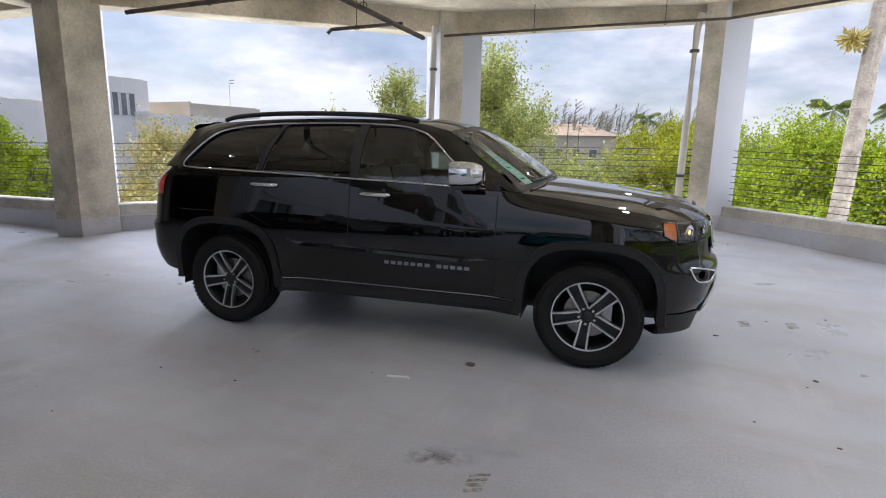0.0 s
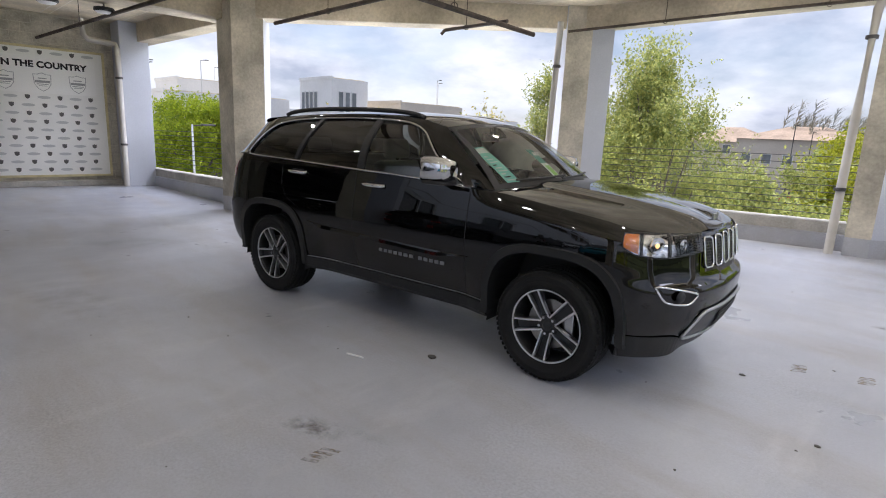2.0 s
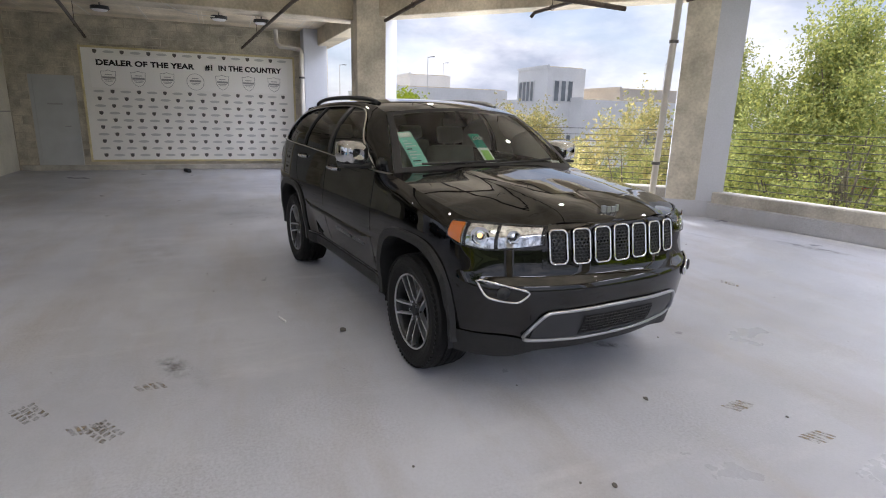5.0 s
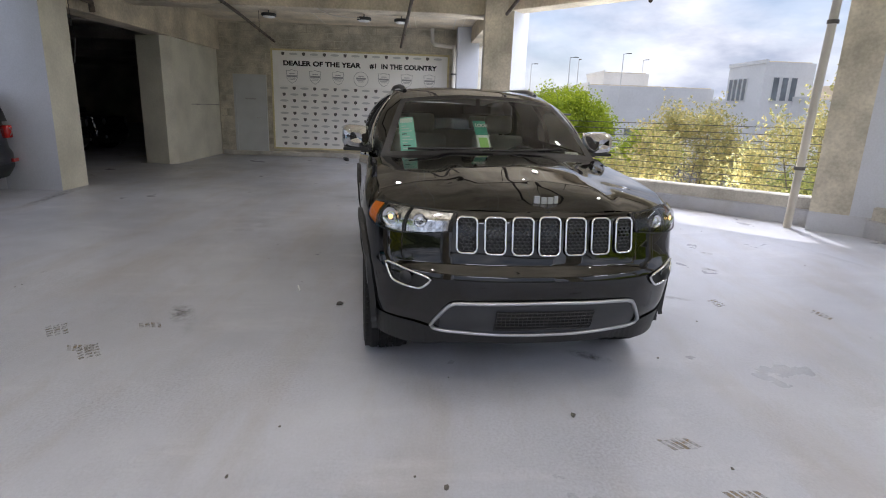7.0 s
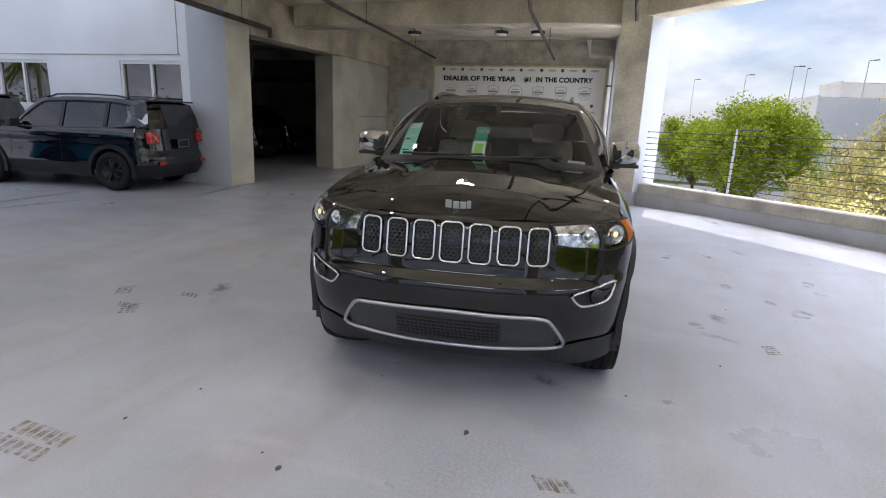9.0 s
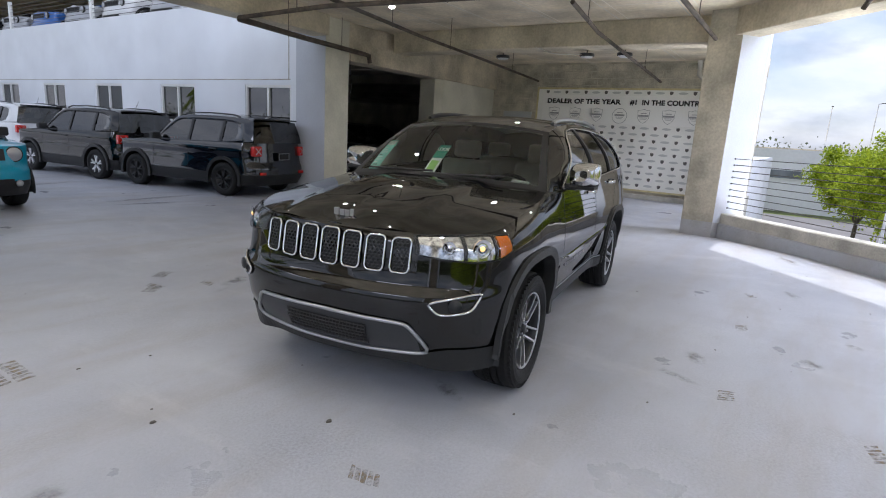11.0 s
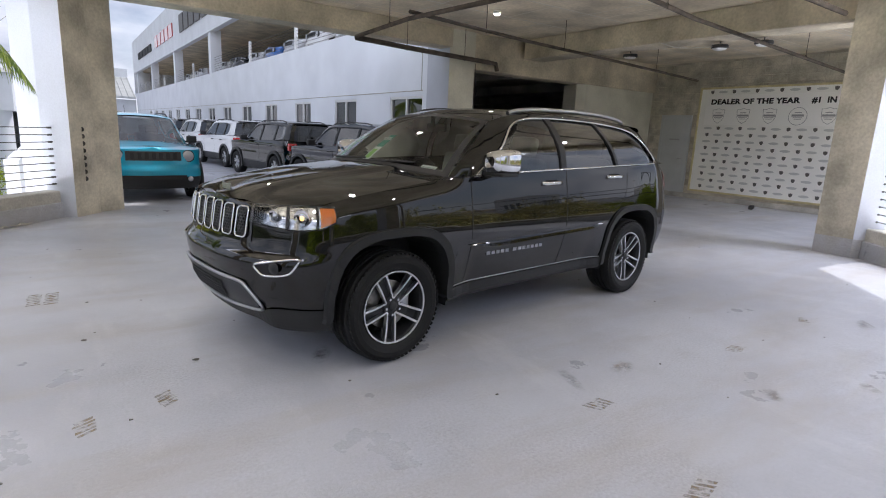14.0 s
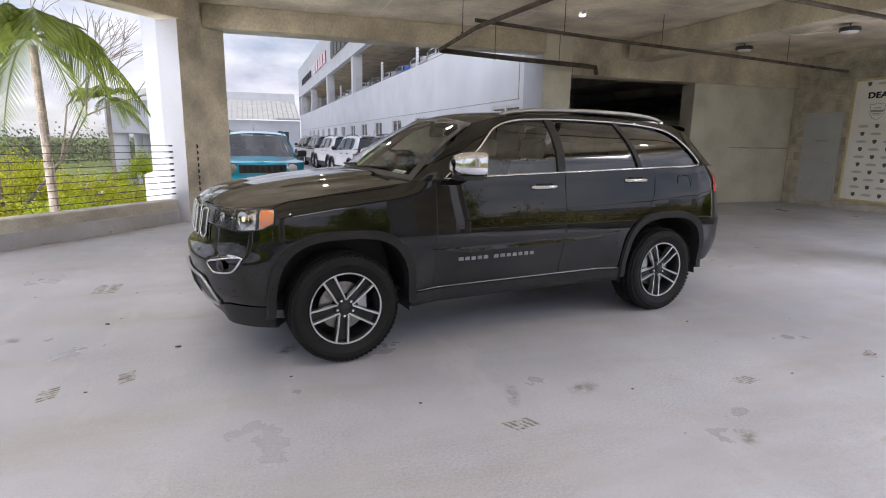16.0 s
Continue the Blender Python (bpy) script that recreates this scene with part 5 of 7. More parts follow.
def compact(name, paint, m, label, rim_mat, group="parked compact cars", detail=True):
    """Boxy small sport utility car."""
    c = tagged(empty(name, m), label, "car", group)

    def cut(x, z, a=.41):
        return min(math.hypot(x - cx, z - C_R) for cx in (C_WB, -C_WB)) / a

    def band(zlo, zhi, K):
        rows = []
        for k in range(K + 1):
            r = []
            for px, py in C_PLAN:
                z = zlo + (zhi(px) - zlo) * k / K
                p = list(c_skin(px, py, z))
                for cx in (C_WB, -C_WB):
                    d_ = math.hypot(p[0] - cx, p[2] - C_R) / .41
                    if p[1] > .55 and .9 < d_ < 1.08:
                        p[0], p[2] = cx + (p[0] - cx) / d_, C_R + (p[2] - C_R) / d_
                r.append(p)
            rows.append(r)

        def skip(i, k):
            q = (rows[i][k], rows[i][k + 1], rows[i + 1][k], rows[i + 1][k + 1])
            x, y, z = (sum(p[a] for p in q) / 4 for a in range(3))
            return y > .55 and cut(x, z) < 1
        g = mirrored(lambda g_, s: sheet(g_, flip(rows, s), skip=skip))
        bmesh.ops.remove_doubles(g, verts=g.verts, dist=.0005)
        return g
    part("body", band(.46, c_top, 14), paint, c, smooth=True)
    part("lower_cladding", band(.24, lambda x: .47, 5), M_TRIM, c, "dark grey lower cladding", True)
    ed = [c_skin(px, py, c_top(px)) for px, py in C_PLAN if px > .78 or (px > 0 and py < .3)]

    def hood(g, s):
        rows = []
        for q in np.linspace(0, 1, 9):
            rows.append([(x + ((.95 + (ed[-1][0] - .95) * i / (len(ed) - 1)) - x) * q, s * y * (1 - q), z + .05 * (1 - (1 - q) ** 2.5)) for i, (x, y, z) in enumerate(ed)])
        sheet(g, rows)
    g = mirrored(hood)
    bmesh.ops.remove_doubles(g, verts=g.verts, dist=.0005)
    part("bonnet", g, paint, c, smooth=True)
    inner = [(x, c_gy(x, z), z) for x, z in C_DLO]
    outer = [tuple(p) for p in C_OUT] + [(x, c_side(x, c_top(x)), c_top(x)) for x, z in C_DLO[11:]]

    def ring(g, s):
        rows = [[(a[0], s * (a[1] - .03), a[2]) for a in inner], [(a[0], s * a[1], a[2]) for a in inner], [((a[0] + b[0]) / 2, s * ((a[1] + b[1]) / 2 + .014), (a[2] + b[2]) / 2) for a, b in zip(inner, outer)], [(b[0], s * b[1], b[2]) for b in outer]]
        sheet(g, rows, closed=True)
    part("window_surround", mirrored(ring), paint, c, smooth=True)
    for s in (1, -1):
        for top, low, mm in (([(-.28, 1.525), (-.05, 1.51), (.10, 1.485), (.22, 1.415), (.61, 1.088)], [(-.28, 1.09), (0, 1.085), (.3, 1.082), (.5, 1.082), (.61, 1.084)], M_CGLASS),
                             ([(-1.15, 1.52), (-.75, 1.528), (-.34, 1.527)], [(-1.15, 1.11), (-.75, 1.10), (-.34, 1.09)], M_PRIV),
                             ([(-1.59, 1.33), (-1.55, 1.45), (-1.49, 1.488), (-1.21, 1.518)], [(-1.58, 1.22), (-1.54, 1.17), (-1.4, 1.13), (-1.21, 1.113)], M_PRIV)):
            a_, b_ = curve(top, 8), curve(low, 8)
            g = bmesh.new()
            sheet(g, [[(x, s * (c_gy(x, z) - .012), z) for x, z in (p + (q - p) * t_ for p, q in zip(b_, a_))] for t_ in np.linspace(0, 1, 4)])
            if s > 0:
                bmesh.ops.reverse_faces(g, faces=g.faces)
            part("side_window", g, mm, c, smooth=True)
        for xx in (-.31, -1.18):
            g = bmesh.new()
            sheet(g, [[(xx + dx, s * (c_gy(xx, z) + .003), z) for dx in (-.035, .035)] for z in (1.09, 1.3, 1.525)])
            part("door_pillar", g, M_BLACKPL, c)
    g = bmesh.new()
    sheet(g, [[((1.0 - .14 * q * q) * (1 - t_) + (.27 - .05 * q * q) * t_, q * (.76 + (.645 - .76) * t_), (1.09 - .03 * q * q) * (1 - t_) + (1.575 - .025 * q * q) * t_) for q in np.linspace(-1, 1, 13)] for t_ in np.linspace(0, 1, 6)])
    part("windscreen", g, M_CSCREEN, c, smooth=True)
    red = curve(C_OUT[3:9], 14)
    g = mirrored(lambda g_, s: sheet(g_, [[(x, s * y * (1 - q), z + .045 * (1 - (1 - q) ** 2.2)) for x, y, z in red] for q in np.linspace(0, 1, 7)]))
    bmesh.ops.remove_doubles(g, verts=g.verts, dist=.0005)
    part("roof", g, paint, c, smooth=True)
    g = bmesh.new()
    sheet(g, [[(-1.88 - .05 * (1 - q * q) - .11 * t_, q * (.64 + .12 * t_), 1.55 - .44 * t_) for q in np.linspace(-1, 1, 9)] for t_ in np.linspace(0, 1, 5)])
    part("rear_window", g, M_PRIV, c, "dark rear window", True)
    g = bmesh.new()
    box(g, (-1.90, 0, 1.592), (.20, 1.12, .03), bevel=.012)
    part("roof_spoiler", g, M_BLACKPL, c)
    for s in (1, -1):
        g = bmesh.new()
        tube(g, [(x, s * .60, z) for x, z in ((.05, 1.60), (-.1, 1.645), (-.7, 1.665), (-1.3, 1.655), (-1.5, 1.62))], .016, 6)
        part("roof_rail", g, M_BLACKPL, c)
        for cx in (C_WB, -C_WB):
            g = bmesh.new()
            P = [(cx + .40 * math.cos(a), C_R + .40 * math.sin(a)) for a in np.linspace(-.25, math.pi + .25, 26)]
            Q = [(cx + .47 * math.cos(a), C_R + .47 * math.sin(a)) for a in np.linspace(-.25, math.pi + .25, 26)]
            sheet(g, [[(x, s * (.895 - .06), z) for x, z in P], [(x, s * .915, z) for x, z in P], [(x, s * .918, z) for x, z in Q], [(x, s * .88, z) for x, z in Q]])
            part("wheel_arch_trim", g, M_TRIM, c, "dark grey wheel arch trim")
        # tail lamp: red square with a pale cross
        tl = empty("tail_lamp"); tl.parent = c
        g = bmesh.new()
        box(g, (-2.0, s * .70, .95), (.10, .24, .20), pose(0, 0, 0), bevel=.02)
        part("lens", g, M_RED, tl, "red square tail lamp", True)
        g = bmesh.new()
        for a in (40, -40):
            box(g, (0, 0, 0), (.012, .20, .014), Matrix.Translation((-2.052, s * .70, .95)) @ pose(0, 0, 0, a, 0, 0))
        part("cross", g, M_SATIN, tl)
        g = bmesh.new()
        box(g, (-2.085, s * .60, .50), (.03, .16, .06), bevel=.01)
        part("reflector", g, M_RED, c, "red bumper reflector")
        # headlamp
        hl = empty("headlamp"); hl.parent = c
        xf = c_front(.60, .85)
        g = bmesh.new()
        lathe(g, [(.115, -.03), (.115, .015), (.10, .02)], 24, "x", Matrix.Translation((xf, s * .60, .86)))
        part("bezel", g, M_BLACKPL, hl)
        g = bmesh.new()
        lathe(g, [(.10, .018), (.06, .032), (.001, .036)], 24, "x", Matrix.Translation((xf, s * .60, .86)))
        part("lens", g, M_SATIN, hl, "round headlamp", True)
        g = bmesh.new()
        lathe(g, [(.05, .0), (.045, .03), (.001, .034)], 18, "x", Matrix.Translation((c_front(.62, .42), s * .62, .43)))
        part("fog_lamp", g, M_SATIN, c, smooth=True)
        g = bmesh.new()
        box(g, (.52, s * .98, 1.14), (.12, .20, .15), bevel=.035)
        box(g, (.55, s * .88, 1.09), (.08, .12, .04))
        part("door_mirror", g, M_BLACKPL, c)
        for xh in (-.18, -1.02):
            g = bmesh.new()
            box(g, (xh, s * (c_side(xh, .95) + .015), .95), (.20, .03, .03), bevel=.008)
            part("door_handle", g, M_BLACKPL, c)
        for xg in (.72, -.30):
            g = bmesh.new()
            sheet(g, [[(xg - .004, s * (c_side(xg, z) + .002), z), (xg + .004, s * (c_side(xg, z) + .002), z)] for z in np.linspace(.46, 1.05, 7)])
            part("door_gap", g, M_INK, c)
    gr = empty("grille"); gr.parent = c
    g = bmesh.new()
    sheet(g, [[(c_front(y, z) + .006, y, z) for y in np.linspace(-.47, .47, 11)] for z in (.77, .85, .94)])
    part("grille_panel", g, M_BLACKPL, gr)
    for k in range(7):
        g = bmesh.new()
        y = -.36 + .12 * k
        box(g, (c_front(y, .86) + .012, y, .86), (.012, .065, .13), bevel=.004)
        part("grille_slot", g, M_INK, gr)
    g = bmesh.new()
    sheet(g, [[(c_front(y, z) + .008, y, z) for y in np.linspace(-.55, .55, 11)] for z in (.32, .42, .50)])
    part("lower_intake", g, M_INK, c)
    g = bmesh.new()
    box(g, (-2.105, 0, .84), (.02, .34, .17), bevel=.005)
    part("plate_holder", g, M_INK, c)
    g = bmesh.new()
    for dy in (-.155, .155):
        box(g, (-2.118, dy, .84), (.006, .012, .13))
    for dz in (-.065, .065):
        box(g, (-2.118, 0, .84 + dz), (.006, .32, .012))
    part("plate_frame", g, M_SATIN, c)
    g = bmesh.new()
    rows = [[(x, s * .80, .40) for s in (-1, 1)] for x in (-1.95, 0, 1.9)]
    sheet(g, rows)
    part("floor_pan", g, M_INNER, c)
    for x, y in ((-.05, .36), (-.05, -.36), (-.95, .36), (-.95, -.36)):
        g = bmesh.new()
        box(g, (0, 0, .28), (.13, .48, .58), pose(x - .2, y, .66, 0, -12, 0), bevel=.05)
        box(g, (0, 0, .66), (.10, .26, .16), pose(x - .2, y, .66, 0, -12, 0), bevel=.04)
        part("seat", g, M_INNER, c)
    for cx in (C_WB, -C_WB):
        for s in (1, -1):
            w = empty("wheel"); w.parent = c
            w.matrix_local = Matrix.Translation((cx, s * .785, C_R)) @ (pose(0, 0, 0) if s > 0 else pose(0, 0, 0, 0, 0, 180))
            g = bmesh.new()
            lathe(g, [(.215, .09), (.24, .115), (.30, .118), (C_R - .01, .10), (C_R, .07), (C_R, -.07), (C_R - .01, -.10), (.24, -.11), (.215, -.09)], 40)
            part("tyre", g, M_RUBBER, w, smooth=True)
            g = bmesh.new()
            lathe(g, [(.218, .10), (.212, .108), (.20, .10), (.195, .05), (.001, .045)], 36)
            rim = part("rim", g, M_RIMDARK, w, smooth=True)
            g = bmesh.new()
            for k in range(5):
                a = radians(90 + 72 * k)
                for sg in (-1, 1):
                    rows = []
                    for rr, aa, hw, yy in ((.03, a, .02, .10), (.12, a + sg * .12, .014, .10), (.205, a + sg * .22, .012, .10)):
                        ce, t_ = Vector((rr * math.cos(aa), yy, rr * math.sin(aa))), Vector((-math.sin(aa), 0, math.cos(aa)))
                        rows.append([ce - t_ * hw * 1.3 - Vector((0, .03, 0)), ce - t_ * hw, ce + t_ * hw, ce + t_ * hw * 1.3 - Vector((0, .03, 0))])
                    sheet(g, rows)
            part("spokes", g, rim_mat, rim)
            g = bmesh.new()
            sheet(g, [[(cx + .42 * math.cos(a), s * yy, C_R + .42 * math.sin(a)) for a in np.linspace(0, math.pi, 14)] for yy in (.88, .50)])
            part("wheel_well", g, M_BLACKPL, c)
    if detail:
        g = bmesh.new()
        tube(g, [(-1.55, 0, 1.65), (-1.68, 0, 1.84)], .006, 5, r2=.003)
        part("aerial", g, M_BLACKPL, c)
    return c


P_NAVY = mat("navy_car_paint", (0.004, 0.006, 0.011), .36, coat=1.0, spec=.0, fine=.1, fscale=900)
P_WHITE = mat("white_car_paint", (0.72, 0.73, 0.74), .35, coat=1.0, fine=.02, fscale=900)
P_TEAL = mat("teal_car_paint", (0.0, 0.30, 0.46), .28, .2, coat=1.0, fine=.06, fscale=900)
P_SILVER = mat("silver_car_paint", (0.42, 0.43, 0.45), .35, .4, coat=1.0, fine=.05, fscale=900)
P_BLUE = mat("blue_car_paint", (0.02, 0.12, 0.42), .3, .2, coat=1.0, fine=.05, fscale=900)
P_REDC = mat("red_car_paint", (0.42, 0.02, 0.015), .3, coat=1.0, fine=.05, fscale=900)
P_NAVY.node_tree.nodes["Principled BSDF"].inputs["Coat IOR"].default_value = 1.8

compact("compact_car", P_NAVY, pose(-5.30, -4.40, 0, 0, 0, -80), "dark navy compact car with black wheels beside a white wall", M_BLACKPL)
compact("compact_car", M_PAINT, pose(-4.66, -8.25, 0, 0, 0, -81.5), "black compact car with silver wheels beside a white wall", M_RIM)
white_car = compact("compact_car", P_WHITE, pose(-4.5, -13.2, 0, 0, 0, -83), "white compact sport utility car, parked in the row", M_RIM)
copy_thing(white_car, pose(-4.35, -18.0, 0, 0, 0, -84))
navy2 = compact("compact_car", P_NAVY, pose(-4.2, -22.8, 0, 0, 0, -85), "dark compact sport utility car at the end of the row", M_RIM)
copy_thing(navy2, pose(-4.1, -27.6, 0, 0, 0, -86))
compact("compact_car", P_TEAL, pose(-.40, -4.85, 0, 0, 0, 92), "teal blue compact car facing out of the drive", M_BLACKPL)

# cars on the upper deck, noses to the rail
UP = 3.98
silver_car = compact("compact_car", P_SILVER, pose(-9.0, -9.0, UP, 0, 0, 0), "silver compact car on the upper deck", M_RIM, "upper deck cars", False)
red_car = compact("compact_car", P_REDC, pose(-9.0, -6.1, UP, 0, 0, 0), "red compact car on the upper deck", M_RIM, "upper deck cars", False)
blue_car = compact("compact_car", P_BLUE, pose(-9.2, -17.6, UP, 0, 0, 0), "blue compact car on the upper deck", M_RIM, "upper deck cars", False)
for k, src in enumerate((white_car, silver_car, silver_car, navy2, white_car, red_car, silver_car, white_car, white_car, silver_car)):
    y = -11.8 - 2.85 * k if k < 2 else -11.8 - 2.85 * (k + 1)
    o = copy_thing(src, pose(-9.0 - .1 * (k % 3), y, UP, 0, 0, (k * 37 % 5) - 2))
    o["group"], o["label"] = "upper deck cars", o["label"].split(" ")[0] + " compact car parked on the upper deck"
# dark pick-up shape in the unlit garage
d1 = copy_thing(navy2, pose(-11.2, -6.6, 0, 0, 0, 100))
d1["label"], d1["group"] = "dark car parked in the unlit garage", "garage cars"
d2 = copy_thing(navy2, pose(-13.9, -7.0, 0, 0, 0, 92))
d2["label"], d2["group"] = "dark car parked in the unlit garage", "garage cars"


# ---------------------------------------------------------------- banner, door, pipes, lamps
BY0, BY1, BZ0, BZ1 = -.33, 4.76, .26, 3.02
banner = tagged(empty("advertising_banner"), "white vinyl banner with logo pattern in a timber frame", "banner")
part("sheet", boxed((WALLX, BY0, BZ0), (WALLX + .035, BY1, BZ1)), M_BANNER, banner)
for lo, hi in (((BY0 - .05, BZ0 - .05), (BY1 + .05, BZ0)), ((BY0 - .05, BZ1), (BY1 + .05, BZ1 + .05)), ((BY0 - .05, BZ0), (BY0, BZ1)), ((BY1, BZ0), (BY1 + .05, BZ1))):
    part("frame_rail", boxed((WALLX, lo[0], lo[1]), (WALLX + .06, hi[0], hi[1])), M_TIMBER, banner)
part("heading_panel", boxed((WALLX + .035, BY0 + .16, 2.07), (WALLX + .041, BY1 - .16, 2.86)), mat("banner_panel", (.92, .91, .87), .6, fine=.02, fscale=40), banner)
TX = WALLX + .043
tmx = lambda y, z, w=1.22: Matrix.Translation((TX, y, z)) @ pose(0, 0, 0, 90, 0, 90) @ Matrix.Diagonal((w, 1, 1, 1))
text_mesh("heading", "DEALER OF THE YEAR", .182, M_INK, banner, tmx(BY0 + .30, 2.62), bold=.008, spacing=1.03)
text_mesh("heading", "#1  IN THE COUNTRY", .182, M_INK, banner, tmx(BY0 + 2.82, 2.62, 1.05), bold=.008, spacing=1.03)


def shield(g, y, z, w, h, x, fill=True):
    pts = [(-.5, .42), (-.25, .42), (0, .5), (.25, .42), (.5, .42), (.46, -.12), (.28, -.36), (0, -.5), (-.28, -.36), (-.46, -.12)]
    P = [(x, y + a * w, z + b * h) for a, b in pts]
    if fill:
        g.faces.new([g.verts.new(p) for p in P])
    else:
        sheet(g, [P, [(x, y + a * w * .93, z + b * h * .94) for a, b in pts]], closed=True)


for k in range(7):
    y = BY0 + .55 + .67 * k
    g = bmesh.new()
    if k == 3:
        ring = lambda r: [(TX, y + r * math.cos(a), 2.30 + r * math.sin(a)) for a in np.linspace(0, 2 * math.pi, 33)[:-1]]
        sheet(g, [ring(.215), ring(.203)], closed=True)
    else:
        shield(g, y, 2.31, .34, .40, TX, False)
    for dz, w, h in ((.07, .16, .02), (.0, .28, .05), (-.055, .22, .016), (-.09, .16, .012)):
        box(g, (TX, y, 2.32 + dz), (.003, w, h))
    part("award_mark", g, M_GREYINK, banner, "grey outlined award shield")
rows_z = [2.94] + [1.98 - .178 * k for k in range(10)]
g, g2 = bmesh.new(), bmesh.new()
for j, z in enumerate(rows_z):
    for k in range(9):
        y = BY0 + .30 + .60 * k - (.30 if j % 2 else 0)
        if BY0 + .07 < y < BY1 - .07:
            shield(g, y, z, .095, .10, WALLX + .038)
        y += .30
        if BY0 + .17 < y < BY1 - .17:
            ell = [(WALLX + .038, y + .125 * math.cos(a), z + .032 * math.sin(a)) for a in np.linspace(0, 2 * math.pi, 15)[:-1]]
            g2.faces.new([g2.verts.new(p) for p in ell])
part("logo_pattern", g, mat("logo_grey", (.13, .12, .11), .7, fine=.05, fscale=60), banner, "small dark shield marks")["kind"] = "stuff"
part("logo_pattern", g2, M_LIGHTINK, banner, "small pale grey oval marks")["kind"] = "stuff"

door = tagged(empty("door_1"), "grey painted steel service door in a steel frame, closed", "door", kind="structure")
part("leaf", boxed((WALLX, -1.42, .13), (WALLX + .045, -.62, 2.25), bevel=.004), M_DOOR, door)
for lo, hi in (((-1.50, .13), (-1.42, 2.33)), ((-.62, .13), (-.54, 2.33)), ((-1.42, 2.25), (-.62, 2.33))):
    part("door_frame", boxed((WALLX, lo[0], lo[1]), (WALLX + .06, hi[0], hi[1])), M_DOOR, door)
part("sign_bar", boxed((WALLX + .045, -1.17, 1.62), (WALLX + .05, -.85, 1.66)), M_GREYINK, door)
g = bmesh.new()
tube(g, [(WALLX + .05, -.72, 1.10), (WALLX + .11, -.72, 1.10), (WALLX + .11, -.84, 1.10)], .011, 8)
part("door_handle", g, M_CHROME, door)


def pipe(name, pts, r, material, label, hang=(), clamps=()):
    p = tagged(empty(name), label, "pipe", "ceiling pipes" if hang else "drain pipes")
    g = bmesh.new()
    tube(g, pts, r, 12)
    part("run", g, material, p, smooth=True)
    for x, y, z in hang:
        g = bmesh.new()
        tube(g, [(x, y, z), (x, y, CEIL)], .006, 6)
        part("hanger_rod", g, M_PIPE, p)
        g = bmesh.new()
        tube(g, [(x + (r + .008) * math.cos(a) * .7, y + (r + .008) * math.cos(a) * .7, z + (r + .008) * math.sin(a)) for a in np.linspace(0, 2 * math.pi, 13)[:-1]], .006, 5, closed=True)
        part("hanger_ring", g, M_PIPE, p)
    for x, y, z in clamps:
        g = bmesh.new()
        lathe(g, [(r + .002, -.025), (r + .016, -.022), (r + .016, .022), (r + .002, .025)], 16, "z", Matrix.Translation((x, y, z)))
        part("clamp", g, M_STEEL, p)
    return p


SP = "rusty dark sprinkler pipe hung under the ceiling"
pipe("sprinkler_pipe", [(-3.86, 7.97, 3.06), (-3.75, 4.6, 3.14), (-3.6, 1.0, 3.20), (-3.75, -1.15, 3.20)], .034, M_PIPE, SP, [(-3.78, 6.2, 3.13), (-3.68, 3.0, 3.17), (-3.6, .4, 3.2)])
pipe("sprinkler_pipe", [(-3.9, 7.4, 3.16), (-5.0, 7.25, 3.12), (-5.05, 7.22, 3.06)], .026, M_PIPE, SP, [(-4.6, 7.3, 3.13)])
pipe("sprinkler_pipe", [(-7.1, 5.55, 3.16), (-3.95, 5.55, 3.18), (1.6, 5.6, 3.22)], .03, M_PIPE, SP, [(-5.6, 5.55, 3.17), (-1.5, 5.58, 3.2)])
pipe("sprinkler_pipe", [(-3.5, 1.2, 3.26), (-6.2, .75, 3.24), (-9.0, .45, 3.22), (-13.2, -.05, 3.18)], .03, M_PIPE, SP, [(-5.2, .9, 3.25), (-7.4, .62, 3.23), (-11, .2, 3.2)])
pipe("sprinkler_pipe", [(-4.6, 4.25, 3.24), (-6.5, 3.95, 3.22), (-9.0, 3.75, 3.2), (-13.2, 3.42, 3.16)], .03, M_PIPE, SP, [(-5.6, 4.1, 3.23), (-10.6, 3.65, 3.19)])
pipe("sprinkler_pipe", [(-3.75, -1.15, 3.18), (-5.4, -1.45, 3.17), (-7.35, -1.70, 3.16), (-7.6, -1.72, 3.15), (-7.66, -1.74, 3.0)], .05, M_PIPE, SP, [(-5.0, -1.4, 3.17), (-6.6, -1.6, 3.16)])
pipe("sprinkler_pipe", [(-4.1, 9.25, 3.32), (-1.5, 9.75, 3.42), (.3, 10.15, 3.48), (3.4, 8.1, 3.42)], .022, M_PIPE, SP, [(-2.6, 9.55, 3.37), (-.6, 9.95, 3.44)])
DP = "pale painted drain pipe strapped to a concrete column"
pipe("drain_pipe", [(-4.38, 9.26, .12), (-4.34, 9.28, 1.9), (-4.30, 9.30, 3.5)], .052, M_PVC, DP, (), [(-4.37, 9.27, .95), (-4.31, 9.29, 2.78)])
pipe("drain_pipe", [(-.17, 10.32, .12), (-.15, 10.33, 2.0), (-.13, 10.34, 3.4), (-.08, 10.40, 3.62)], .058, M_PVC, DP, (), [(-.17, 10.32, 1.05), (-.14, 10.34, 3.05)])
pipe("drain_pipe", [(-13.25, 4.92, .02), (-13.25, 4.92, 3.12), (-13.27, 4.90, 3.22), (-13.35, 4.6, 3.27), (-13.36, 4.38, 3.28), (-13.36, 4.30, 3.36), (-13.36, 4.29, 3.7)], .062, M_PVC, DP, (), [(-13.25, 4.92, 1.0), (-13.25, 4.92, 2.5)])
g = bmesh.new()
